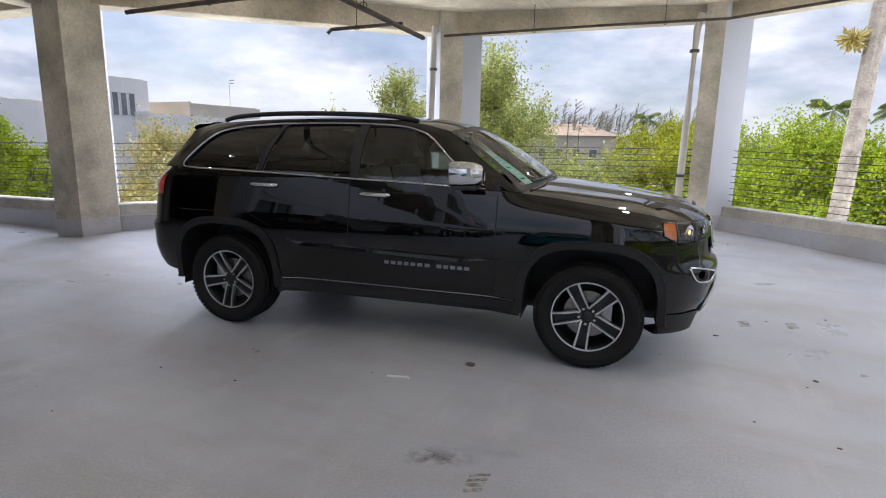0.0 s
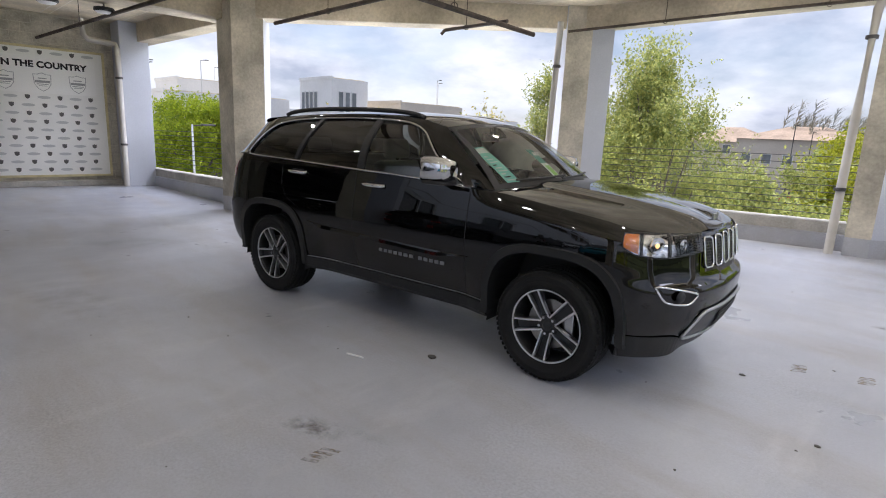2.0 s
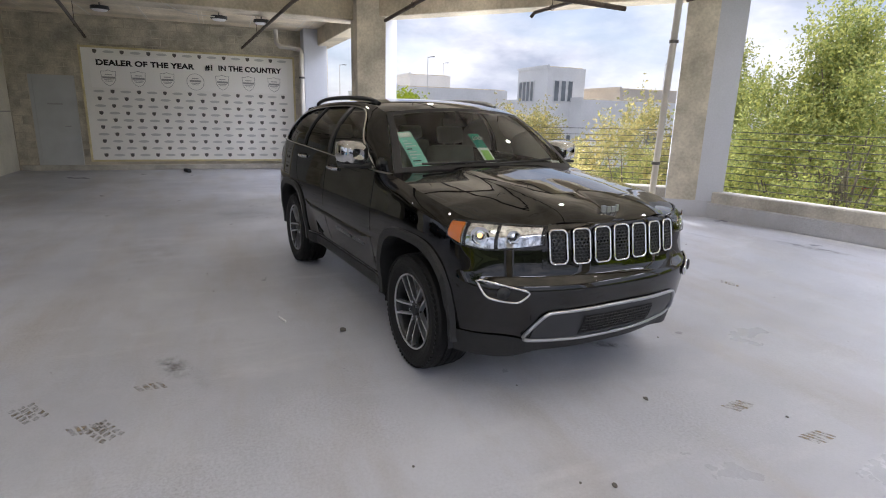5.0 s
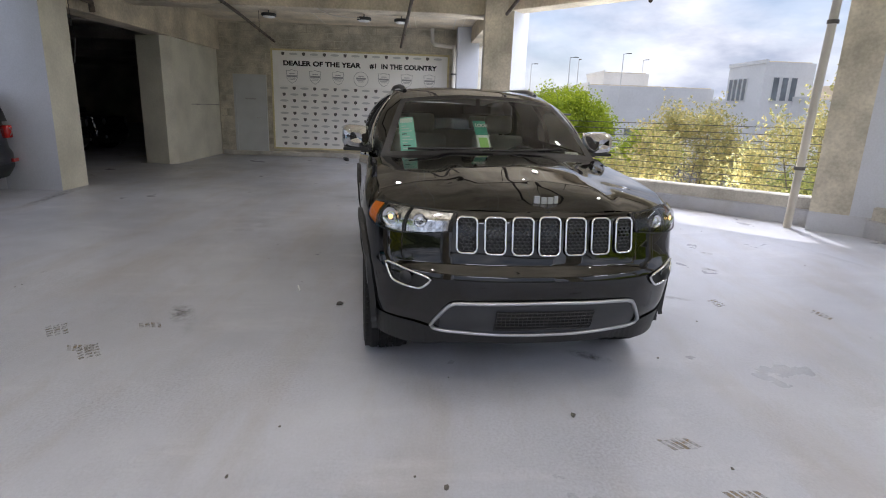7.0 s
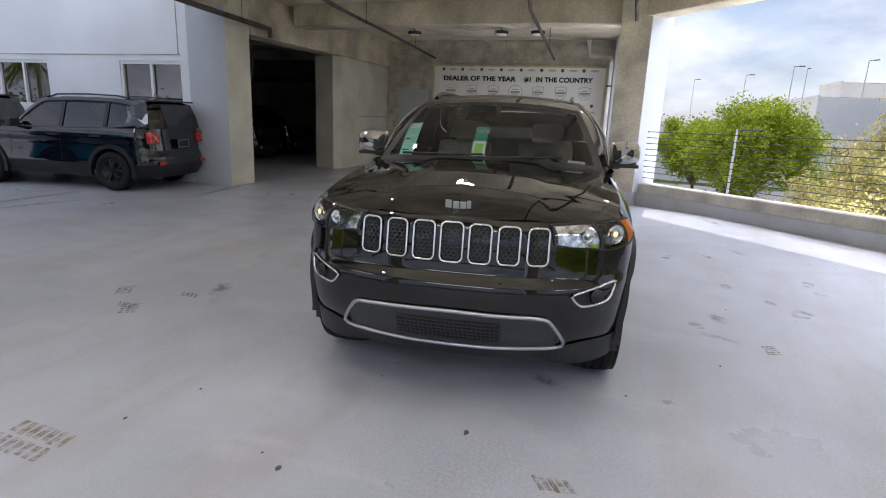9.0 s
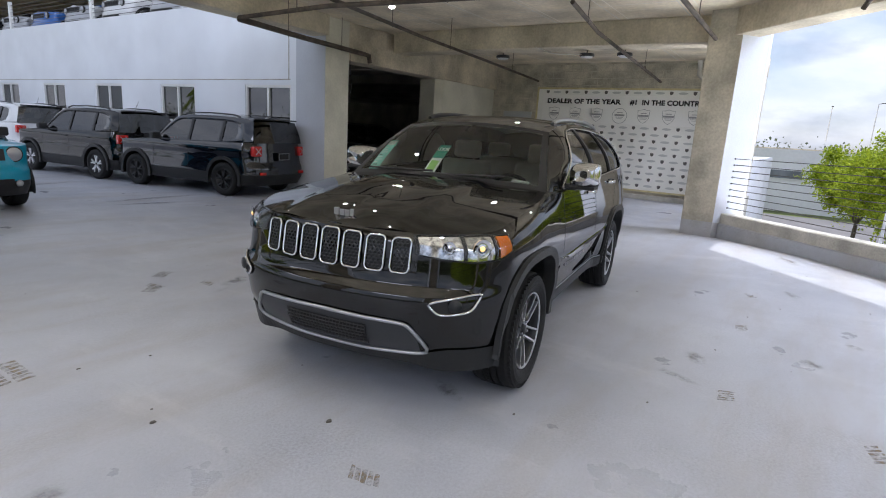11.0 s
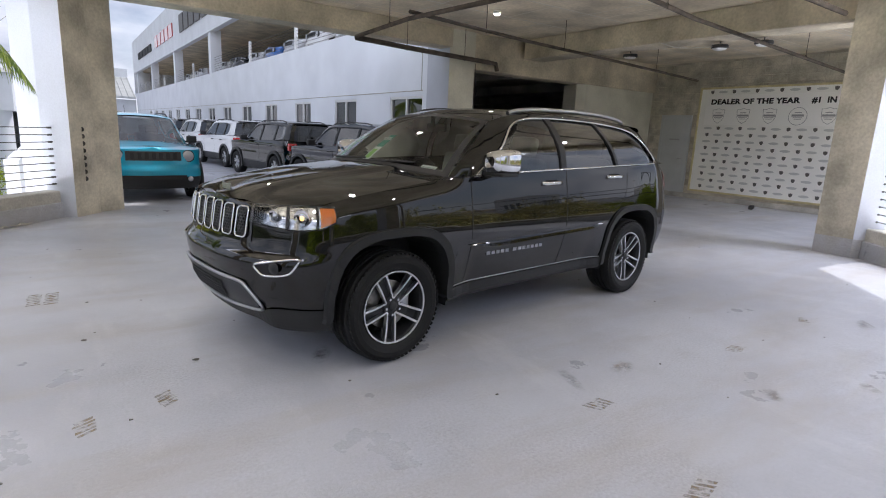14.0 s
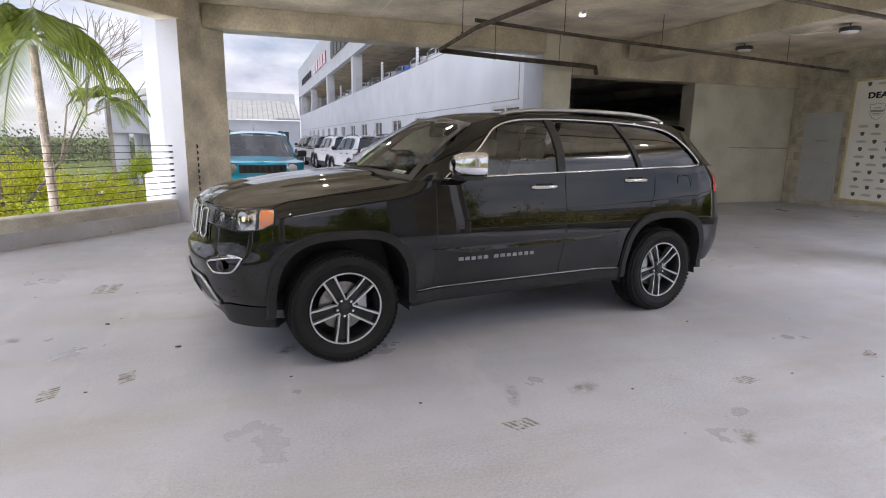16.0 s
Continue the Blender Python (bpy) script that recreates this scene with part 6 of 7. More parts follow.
tube(g, [(-7.05, -1.78, 3.1), (-7.06, -1.77, 2.7), (-7.10, -1.76, 2.5), (-7.04, -1.78, 2.1)], .008, 6)
tagged(obj("loose_cable", g, M_STEEL), "thin cable hanging on the concrete pier", "cable")
g = bmesh.new()
tube(g, [tuple(p) for p in curve([(-8.45, 2.0, 3.36), (-8.6, 2.3, 3.25), (-8.8, 2.75, 3.24), (-9.0, 3.0, 3.26)], 14)], .009, 6)
tagged(obj("loose_cable", g, M_PVC), "white cable running to a ceiling lamp", "cable")


def ceiling_lamp(x, y, z, lit, label):
    l = tagged(empty("ceiling_lamp", pose(x, y, z)), label, "lamp", "ceiling lamps")
    g = bmesh.new()
    k_ = .45 if lit else 1.0
    lathe(g, [(.14 * k_, .06), (.15 * k_, .02), (.13 * k_, 0.0)], 20, "z")
    g.faces.new([v for v in list(g.verts)[:20]])
    part("housing", g, M_BLACKPL if not lit else M_ALU, l)
    g = bmesh.new()
    lathe(g, [(.125 * k_, .003), (.10 * k_, -.02), (.001, -.03)], 20, "z")
    part("diffuser", g, M_LAMP if lit else M_ALU, l, "round lamp glass", True)
    g = bmesh.new()
    tube(g, [(0, 0, .05), (0, 0, CEIL - z)], .012, 6)
    part("stem", g, M_STEEL, l)
    return l


for x, y in ((-8.95, 1.0), (-8.98, 2.9), (-9.02, 3.65)):
    ceiling_lamp(x, y, 3.22, False, "unlit round lamp hung from the ceiling")
LIT = [(-2.6, 6.9), (.9, 6.3), (-5.6, 3.2), (-1.9, 2.6), (1.8, 2.9), (-5.9, .3), (-1.2, -.3), (2.4, 8.0), (-6.3, 6.2), (-.4, 8.6), (.2, 4.2)]
for x, y in LIT:
    ceiling_lamp(x, y, CEIL - .07, True, "lit round lamp fixed under the ceiling")
    la = new("lamp_light", bpy.data.lights.new("lamp_light", "AREA"))
    la.data.shape, la.data.size, la.data.energy, la.data.color = "DISK", .10, LAMP_W, (1.0, .95, .87)
    la.matrix_world = pose(x, y, CEIL - .11)

# holes in the drive column
for k in range(8):
    g = bmesh.new()
    c_ = Vector((.655, -1.495, .57 + .108 * k))
    m_ = Matrix.Translation(c_) @ pose(0, 0, 0, 90, 0, 139.8)
    lathe(g, [(.036, .004), (.030, .003), (.001, -.002)], 14, "z", m_)
    tagged(obj("cable_anchor", g, M_STEEL), "dark round cable anchor in the concrete column", "anchor", "cable anchors")

# ---------------------------------------------------------------- marks on the floor
def stain_mat(name, colour, most, scale, falloff):
    """Thin dirt film: patchy by noise, fading towards the rim of its sheet where falloff is set."""
    m = mat(name, colour, .75, var=.3, vscale=25, fine=.2, fscale=150)
    t = m.node_tree
    tr = t.nodes.new("ShaderNodeBsdfTransparent")
    mx_ = t.nodes.new("ShaderNodeMixShader")
    n = t.nodes.new("ShaderNodeTexNoise")
    n.inputs["Scale"].default_value, n.inputs["Detail"].default_value, n.inputs["Roughness"].default_value = scale, 7.0, .65
    geo = t.nodes.new("ShaderNodeNewGeometry")
    t.links.new(geo.outputs["Position"], n.inputs["Vector"])
    r = t.nodes.new("ShaderNodeMapRange")
    r.inputs["From Min"].default_value, r.inputs["From Max"].default_value, r.inputs["To Max"].default_value = .38, .66, most
    t.links.new(n.outputs["Fac"], r.inputs["Value"])
    fac = r.outputs[0]
    if falloff:
        co = t.nodes.new("ShaderNodeTexCoord")
        ce = t.nodes.new("ShaderNodeVectorMath"); ce.operation = "MULTIPLY_ADD"
        ce.inputs[1].default_value, ce.inputs[2].default_value = (2, 2, 0), (-1, -1, 0)
        t.links.new(co.outputs["Generated"], ce.inputs[0])
        ln = t.nodes.new("ShaderNodeVectorMath"); ln.operation = "LENGTH"
        t.links.new(ce.outputs[0], ln.inputs[0])
        r2 = t.nodes.new("ShaderNodeMapRange")
        r2.inputs["From Min"].default_value, r2.inputs["From Max"].default_value = 1.0, .25
        t.links.new(ln.outputs["Value"], r2.inputs["Value"])
        mu = t.nodes.new("ShaderNodeMath"); mu.operation = "MULTIPLY"
        t.links.new(fac, mu.inputs[0]); t.links.new(r2.outputs[0], mu.inputs[1])
        fac = mu.outputs[0]
    t.links.new(fac, mx_.inputs[0])
    t.links.new(tr.outputs[0], mx_.inputs[1])
    t.links.new(t.nodes["Principled BSDF"].outputs[0], mx_.inputs[2])
    t.links.new(mx_.outputs[0], t.nodes["Material Output"].inputs[0])
    return m


M_STAIN = stain_mat("stain_brown", (.32, .255, .17), .85, 22, False)
M_DARKST = stain_mat("stain_dark", (.24, .20, .145), .85, 30, False)
M_SMUDGE = stain_mat("smudge_dark", (.21, .195, .18), .65, 14, True)
M_SMUDGEB = stain_mat("smudge_brown", (.24, .20, .155), .7, 16, True)
M_DUST = stain_mat("smudge_grey", (.25, .245, .24), .2, 4, True)
M_CRUMB = mat("crumb_dark", (.10, .092, .08), .8, fine=.2, fscale=150)


def tread_print(x, y, rot, l=.17, w=.11, n=5, mm=M_STAIN, split=1):
    g = bmesh.new()
    rnd = random.Random(int(x * 100 + y * 10))
    m_ = pose(x, y, deck_z(x, y) + .0015, 0, 0, rot)
    for k in range(n):
        for j in range(split):
            cx, cy = -l / 2 + l * (k + .5) / n, -w / 2 + w * (j + .5) / split
            wd, hh = l / n * rnd.uniform(.30, .40), w / split * rnd.uniform(.36, .46)
            sl = .02 if split == 1 else .008
            pts = [(cx - wd + rnd.uniform(-.004, .004) + sl, cy - hh), (cx + wd + sl, cy - hh + rnd.uniform(-.006, .006)), (cx + wd - sl, cy + hh), (cx - wd - sl, cy + hh + rnd.uniform(-.006, .006))]
            g.faces.new([g.verts.new(m_ @ Vector((*p, 0))) for p in pts])
    tagged(obj("tyre_print", g, mm), "faint brown tyre tread print on the painted floor", "stain", "floor stains", "stuff")


for x, y, r in ((.57, 5.56, 100), (.955, 5.69, 95), (-1.53, 6.83, 5), (-3.17, 6.76, 10), (-4.4, 6.73, 20), (-.36, 2.10, 95)):
    tread_print(x, y, r)
for x, y, r in ((-.63, 1.78, 35), (-.31, 2.18, 35)):
    tread_print(x, y, r, .22, .13, 5, M_DARKST, 3)
tread_print(1.17, 3.22, 88, .36, .24, 7, M_STAIN, 2)
tread_print(-.75, 2.35, 95, .16, .10, 4)
tread_print(-1.3, 7.6, 15, .2, .1, 5)


def blotch(x, y, l, w, rot, mm):
    """Smudge on the paint: a thin sheet whose film fades out towards its rim."""
    g = bmesh.new()
    bmesh.ops.create_circle(g, cap_ends=True, segments=24, radius=.5, matrix=Matrix.Diagonal((l, w, 1, 1)))
    o = tagged(obj("floor_stain", g, mm), "soft dark smudge on the painted floor", "stain", "floor stains")
    o.matrix_world = pose(x, y, deck_z(x, y) + .0012, 0, 0, rot)


for x, y, l, w, r, mm in ((-1.0, 2.46, .45, .22, 20, M_SMUDGE), (-.78, 2.62, .4, .12, 12, M_DUST), (-.41, 5.38, .34, .14, 60, M_SMUDGE), (-1.64, 6.5, .36, .10, 70, M_SMUDGE), (1.5, 4.62, .2, .16, 0, M_SMUDGE),
                          (-1.84, 9.6, 1.1, .35, 15, M_SMUDGE), (-3.3, 7.6, .24, .16, 0, M_SMUDGEB), (-2.6, 7.3, .2, .14, 40, M_SMUDGEB), (-2.1, 6.55, .28, .16, 20, M_SMUDGEB), (-4.7, 7.1, .45, .16, 10, M_SMUDGEB),
                          (-6.4, 7.0, .7, .2, 20, M_SMUDGEB), (-2.9, 8.9, 1.6, .22, 18, M_DUST), (-4.2, 2.0, 2.2, .9, 10, M_DUST), (-6.4, 3.2, 1.6, .8, 60, M_DUST),
                          (-5.8, -1.6, 2.4, .25, 10, M_SMUDGE), (-3.4, -3.3, 2.6, .3, 4, M_SMUDGE), (-2.2, -6.2, 3.0, .35, 12, M_SMUDGE), (-3.0, -2.7, 1.6, .22, -12, M_SMUDGE), (.9, 7.3, .35, .15, 30, M_SMUDGE)):
    blotch(x, y, l, w, r, mm)

rnd = random.Random(5)
for x, y, s_ in [(-1.27, 3.6, .035), (.33, 5.09, .022), (.92, 4.4, .02)] + [(rnd.uniform(-7, 2.5), rnd.uniform(.8, 8.4), rnd.uniform(.005, .013)) for _ in range(60)]:
    g = bmesh.new()
    P = [(x + s_ * (.6 + .6 * rnd.random()) * math.cos(a), y + s_ * (.4 + .5 * rnd.random()) * math.sin(a)) for a in np.linspace(0, 2 * math.pi, 8)[:-1]]
    z = deck_z(x, y)
    prism(g, P, z, z + s_ * .35)
    tagged(obj("debris_speck", g, M_CRUMB), "small dark crumb of dirt on the floor", "debris", "floor debris")
g = bmesh.new()
tube(g, [(-1.70, 3.17, .006), (-1.63, 3.19, .008), (-1.585, 3.21, .005), (-1.555, 3.205, .006)], .007, 6)
tagged(obj("paper_scrap", g, M_PAPERW), "thin white scrap lying on the floor", "scrap")
g = bmesh.new()
box(g, (0, 0, .05), (.30, .11, .09), pose(-13.1, 1.9, 0, 0, 0, 20), bevel=.03)
box(g, (.12, 0, .03), (.14, .10, .05), pose(-13.1, 1.9, 0, 0, 0, 20), bevel=.02)
tagged(obj("shoe", g, M_INK), "small black shoe-like object lying by the banner", "clutter")
# ravelled rope along the kerb
rr = random.Random(9)
g = bmesh.new()
pts = []
for k in range(60):
    f = k / 59
    x, y = 2.95 + (1.35 - 2.95) * f, .95 + (-.85 - .95) * f
    pts.append((x + rr.uniform(-.05, .05), y + rr.uniform(-.05, .05), .012 + .03 * rr.random()))
tube(g, pts, .011, 5)
tagged(obj("rope", g, M_PVC), "tangled pale rope lying along the kerb", "rope")


# ---------------------------------------------------------------- outside: upper deck, neighbours, ground
GZ = -4.5
bm = boxed((-30, -62, UP - .3), (WX - .3, -2.8, UP))
tagged(obj("upper_deck", bm, M_CEIL), "concrete upper parking deck behind the white wall", "deck", kind="structure")
bm = boxed((-30, -62, 6.55), (WX + .05, -19.5, 6.95))
tagged(obj("upper_roof", bm, M_CEIL), "concrete roof slab over the upper deck", "roof", kind="structure")
bm = bmesh.new()
prism(bm, [(-30, -3.0), (-30, -19.5), (-7.6, -19.5), (-7.6, -3.0)], 6.7, 7.0)
tagged(obj("upper_roof", bm, M_CEIL), "set-back concrete roof slab over the upper deck", "roof", kind="structure")
# unseen block added above the roof so that the drive stays shaded
tagged(obj("sun_block", boxed((-30, -19, 7.0), (-7.6, -1.4, 15.0)), M_WHITE), "white upper storeys of the garage", "wall", kind="structure")
bm = boxed((WX - .2, -62, 6.4), (WX + .12, -19.4, 9.6))
tagged(obj("fascia", bm, M_WHITE), "tall white fascia carrying dealer signs", "fascia", kind="structure")
for k, y in enumerate((-25.4, -37, -49, -60)):
    tagged(obj("column_%d" % (11 + k), boxed((WX - .55, y - .3, UP), (WX + .02, y + .3, 6.55)), M_WHITE), "white column on the upper deck edge", "column", kind="structure")
bm = boxed((WX - 24, -62.3, UP), (WX + .1, -62, 9.6))
tagged(obj("wall_far", bm, M_WHITE), "white end wall of the upper deck", "wall", kind="structure")
rail = tagged(empty("cable_railing"), "steel rods and posts on the white wall", "railing", "railings")
for k in range(7):
    g = bmesh.new()
    tube(g, [(WX - .15, -2.9, ZT + .10 + .12 * k), (WX - .15, -61.8, ZT + .10 + .12 * k)], .008, 5)
    part("rod", g, M_STEEL, rail)
for y in (-6.5, -12, -18, -31, -43, -55):
    part("post", boxed((WX - .2, y - .05, ZT), (WX - .1, y + .05, ZT + .95)), M_ALU, rail)
sign = tagged(empty("fascia_sign"), "raised brand sign shapes on the white fascia", "sign")
for y0, y1, z0, z1, mm in ((-57, -47, 7.4, 8.0, M_INK), (-45, -36, 7.4, 8.3, P_REDC), (-33.5, -25, 7.3, 8.4, M_STEEL)):
    n = 5
    for k in range(n):
        a, b = y0 + (y1 - y0) * (k + .08) / n, y0 + (y1 - y0) * (k + .86) / n
        part("sign_block", boxed((WX + .12, a, z0), (WX + .2, b, z1)), mm, sign)

# end building with a seamed metal roof, and its porch
eb = tagged(empty("end_building"), "pale building with a grey seamed metal roof", "building")
part("wall", boxed((-6.3, -72, -4.5), (9.0, -62.5, 3.6)), M_WHITE, eb)
part("parapet_wall", boxed((-6.3, -72, 6.0), (3.0, -70, 7.4)), M_WHITE, eb)
M_METAL = mat("metal_roof", (.42, .43, .42), .45, .3, var=.12, vscale=1.0)
g = bmesh.new()
g.faces.new([g.verts.new(p) for p in ((-6.3, -61.8, 3.7), (9.4, -61.8, 3.7), (9.0, -70, 6.4), (-6.3, -70, 6.4))])
ro = part("roof", g, M_METAL, eb)
for k in range(26):
    g = bmesh.new()
    x = -6.2 + .6 * k
    tube(g, [(x, -61.8, 3.74), (x, -70, 6.44)], .04, 4)
    part("roof_seam", g, M_METAL, ro)
for k in range(4):
    w = part("window", boxed((-5 + 2.8 * k, -62.5, .6), (-3.4 + 2.8 * k, -62.44, 2.4)), M_ALU, eb)
    part("pane", boxed((-4.9 + 2.8 * k, -62.44, .7), (-3.5 + 2.8 * k, -62.42, 2.3)), M_WINDARK, w)
po = tagged(empty("entrance_porch"), "white porch on round columns with a hipped roof", "porch")
part("canopy", boxed((3.2, -46, 1.7), (9.3, -36, 4.0)), M_WHITE, po)
g = bmesh.new()
P = [g.verts.new(p) for p in ((3.0, -46.2, 4.0), (9.5, -46.2, 4.0), (9.5, -35.8, 4.0), (3.0, -35.8, 4.0), (6.2, -41, 5.6))]
for i in range(4):
    g.faces.new((P[i], P[(i + 1) % 4], P[4]))
part("roof", g, M_METAL, po)
for x, y in ((8.6, -36.8), (7.3, -41.0), (5.6, -36.8), (3.9, -36.8), (8.6, -45)):
    g = bmesh.new()
    lathe(g, [(.55, GZ), (.55, 1.7)], 24, "z", Matrix.Translation((x, y, 0)))
    part("round_column", g, M_WHITE, po, smooth=True)
part("glass_front", boxed((2.3, -45.5, GZ), (6.2, -45.2, 1.7)), M_WINDARK, po)

# west building return wall and the ramp beside it
tagged(obj("wall_west_outer", boxed((-24, 4.6, GZ), (-14.3, 5.7, 1.3)), M_WHITE), "white outer wall of the garage beside the ramp", "wall", kind="structure")
# darker than pale concrete: the ramp's shade is put into its colour
M_RAMP = mat("ramp_concrete_shade", (.22, .215, .23), .9, var=.2, vscale=1.5, fine=.25, fscale=18, bump=.3, bscale=20)
bm = bmesh.new()
sheet(bm, [[(-10.5, 6.6, -.55), (-10.5, 10.0, -.55)], [(-20, 6.0, -1.6), (-20, 10.0, -1.6)], [(-36, 6.0, GZ + .02), (-36, 10.0, GZ + .02)]])
tagged(obj("ramp", bm, M_RAMP), "pale concrete ramp going down beside the garage", "ramp", kind="structure")
bm = bmesh.new()
prism(bm, [(-36, 10.0), (-10.5, 10.0), (-10.5, 10.25), (-36, 10.25)], GZ, -.2)
for v in bm.verts:
    if v.co.z > -1 and v.co.x < -30:
        v.co.z = -3.4
tagged(obj("ramp_wall", bm, M_WHITE), "low white wall along the ramp", "wall", kind="structure")
# wall face below the deck edge
bm = bmesh.new()
prism(bm, [(-14.3, 5.7), (-8.45, 5.95), (-4.5, 10.05), (.2, 11.0), (4.75, 8.05), (4.85, 2.8), (1.1, -1.7), (1.6, -3), (1.6, -62), (-14.3, -62)][::-1], GZ, -.36)
tagged(obj("lower_storey", bm, M_WHITE), "white storey under the parking deck", "wall", kind="structure")
bm = boxed((1.55, -62, -.3), (1.75, -2.9, .75))
tagged(obj("drive_parapet", bm, M_WHITE), "white parapet along the drive", "parapet", kind="structure")

M_GRASS = mat("grass_ground", (.12, .15, .045), .95, var=.35, vscale=.15, fine=.3, fscale=3)
M_ASPH = mat("asphalt", (.085, .083, .08), .9, var=.25, vscale=.25, fine=.2, fscale=8)
M_PAVE = mat("grey_paving", (.20, .195, .20), .9, var=.15, vscale=.4, fine=.1, fscale=5)
bm = bmesh.new()
bmesh.ops.create_grid(bm, x_segments=24, y_segments=24, size=1600, matrix=Matrix.Translation((0, 0, GZ)))
tagged(obj("ground", bm, M_GRASS), "flat green ground reaching the horizon", "ground", kind="structure")


def patch(name, x0, y0, x1, y1, dz, material, label):
    g = bmesh.new()
    g.faces.new([g.verts.new(p) for p in ((x0, y0, GZ + dz), (x1, y0, GZ + dz), (x1, y1, GZ + dz), (x0, y1, GZ + dz))])
    return tagged(obj(name, g, material), label, "road", kind="structure")


patch("road", -80, 22, 60, 128, .02, M_ASPH, "grey asphalt car park below the deck")
patch("road", -60, 3.5, -10, 22, .024, M_PAVE, "grey paved yard beside the garage")
patch("road", 5.5, -75, 30, 20, .028, M_ASPH, "asphalt drive below the deck")
patch("pavement", -80, 20.5, 60, 22, .05, M_PAVE, "pale pavement strip")


# ---- plants
def leaf_mat(name, c, t_=.35):
    """Two-sided leaf: diffuse and some light through it, varied leaf by leaf."""
    m = bpy.data.materials.new(name)
    m.use_nodes = True
    t = m.node_tree
    b = t.nodes["Principled BSDF"]
    out_ = t.nodes["Material Output"]
    geo = t.nodes.new("ShaderNodeNewGeometry")
    r = t.nodes.new("ShaderNodeValToRGB")
    el = r.color_ramp.elements
    el[0].position, el[0].color = 0, (c[0] * .55, c[1] * .62, c[2] * .6, 1)
    el[1].position, el[1].color = 1, (c[0] * 1.5, c[1] * 1.3, c[2] * 1.2, 1)
    t.links.new(geo.outputs["Random Per Island"], r.inputs[0])
    t.links.new(r.outputs[0], b.inputs["Base Color"])
    b.inputs["Roughness"].default_value = .55
    tl = t.nodes.new("ShaderNodeBsdfTranslucent")
    t.links.new(r.outputs[0], tl.inputs[0])
    mx_ = t.nodes.new("ShaderNodeMixShader")
    mx_.inputs[0].default_value = t_
    t.links.new(b.outputs[0], mx_.inputs[1]); t.links.new(tl.outputs[0], mx_.inputs[2])
    t.links.new(mx_.outputs[0], out_.inputs[0])
    return m


L_GREEN = leaf_mat("leaf_bright_green", (.36, .47, .03), .4)
L_TAN = leaf_mat("leaf_dry_olive", (.46, .44, .19), .4)
L_OLIVE = leaf_mat("leaf_olive", (.34, .39, .12), .4)
L_DARK = leaf_mat("leaf_dark_green", (.16, .20, .13), .3)
L_YELL = leaf_mat("leaf_yellow_green", (.44, .49, .04), .45)
L_GREY = leaf_mat("leaf_grey_green", (.36, .38, .33), .3)
L_PALM = leaf_mat("palm_green", (.20, .28, .06), .4)
M_BARK = mat("bark", (.20, .17, .13), .95, var=.3, vscale=6, fine=.2, fscale=40, bump=.5, bscale=30)
M_PALMB = mat("palm_bark", (.42, .36, .30), .9, var=.3, vscale=5, fine=.2, fscale=30, bump=.5, bscale=25)


def leaves(pts, size, rng, name, material, parent, long=1.8):
    """One mesh of small folded leaves at the given points."""
    n = len(pts)
    d = rng.normal(size=(n, 3)); d /= np.linalg.norm(d, axis=1)[:, None]
    e = rng.normal(size=(n, 3)); e -= d * (e * d).sum(1)[:, None]; e /= np.linalg.norm(e, axis=1)[:, None]
    sz = size * rng.uniform(.6, 1.3, n)[:, None]
    p = np.asarray(pts)
    up = np.cross(d, e) * sz * .25
    v = np.stack([p - d * sz * long / 2, p + e * sz / 2 + up, p + d * sz * long / 2, p - e * sz / 2 + up], 1).reshape(-1, 3)
    i = np.arange(n) * 4
    f = np.concatenate([np.stack([i, i + 1, i + 2], 1), np.stack([i, i + 2, i + 3], 1)])
    me = bpy.data.meshes.new(name)
    me.from_pydata(v.tolist(), [], f.tolist())
    me.materials.append(material)
    ob = new(name, me)
    ob.parent = parent
    return ob


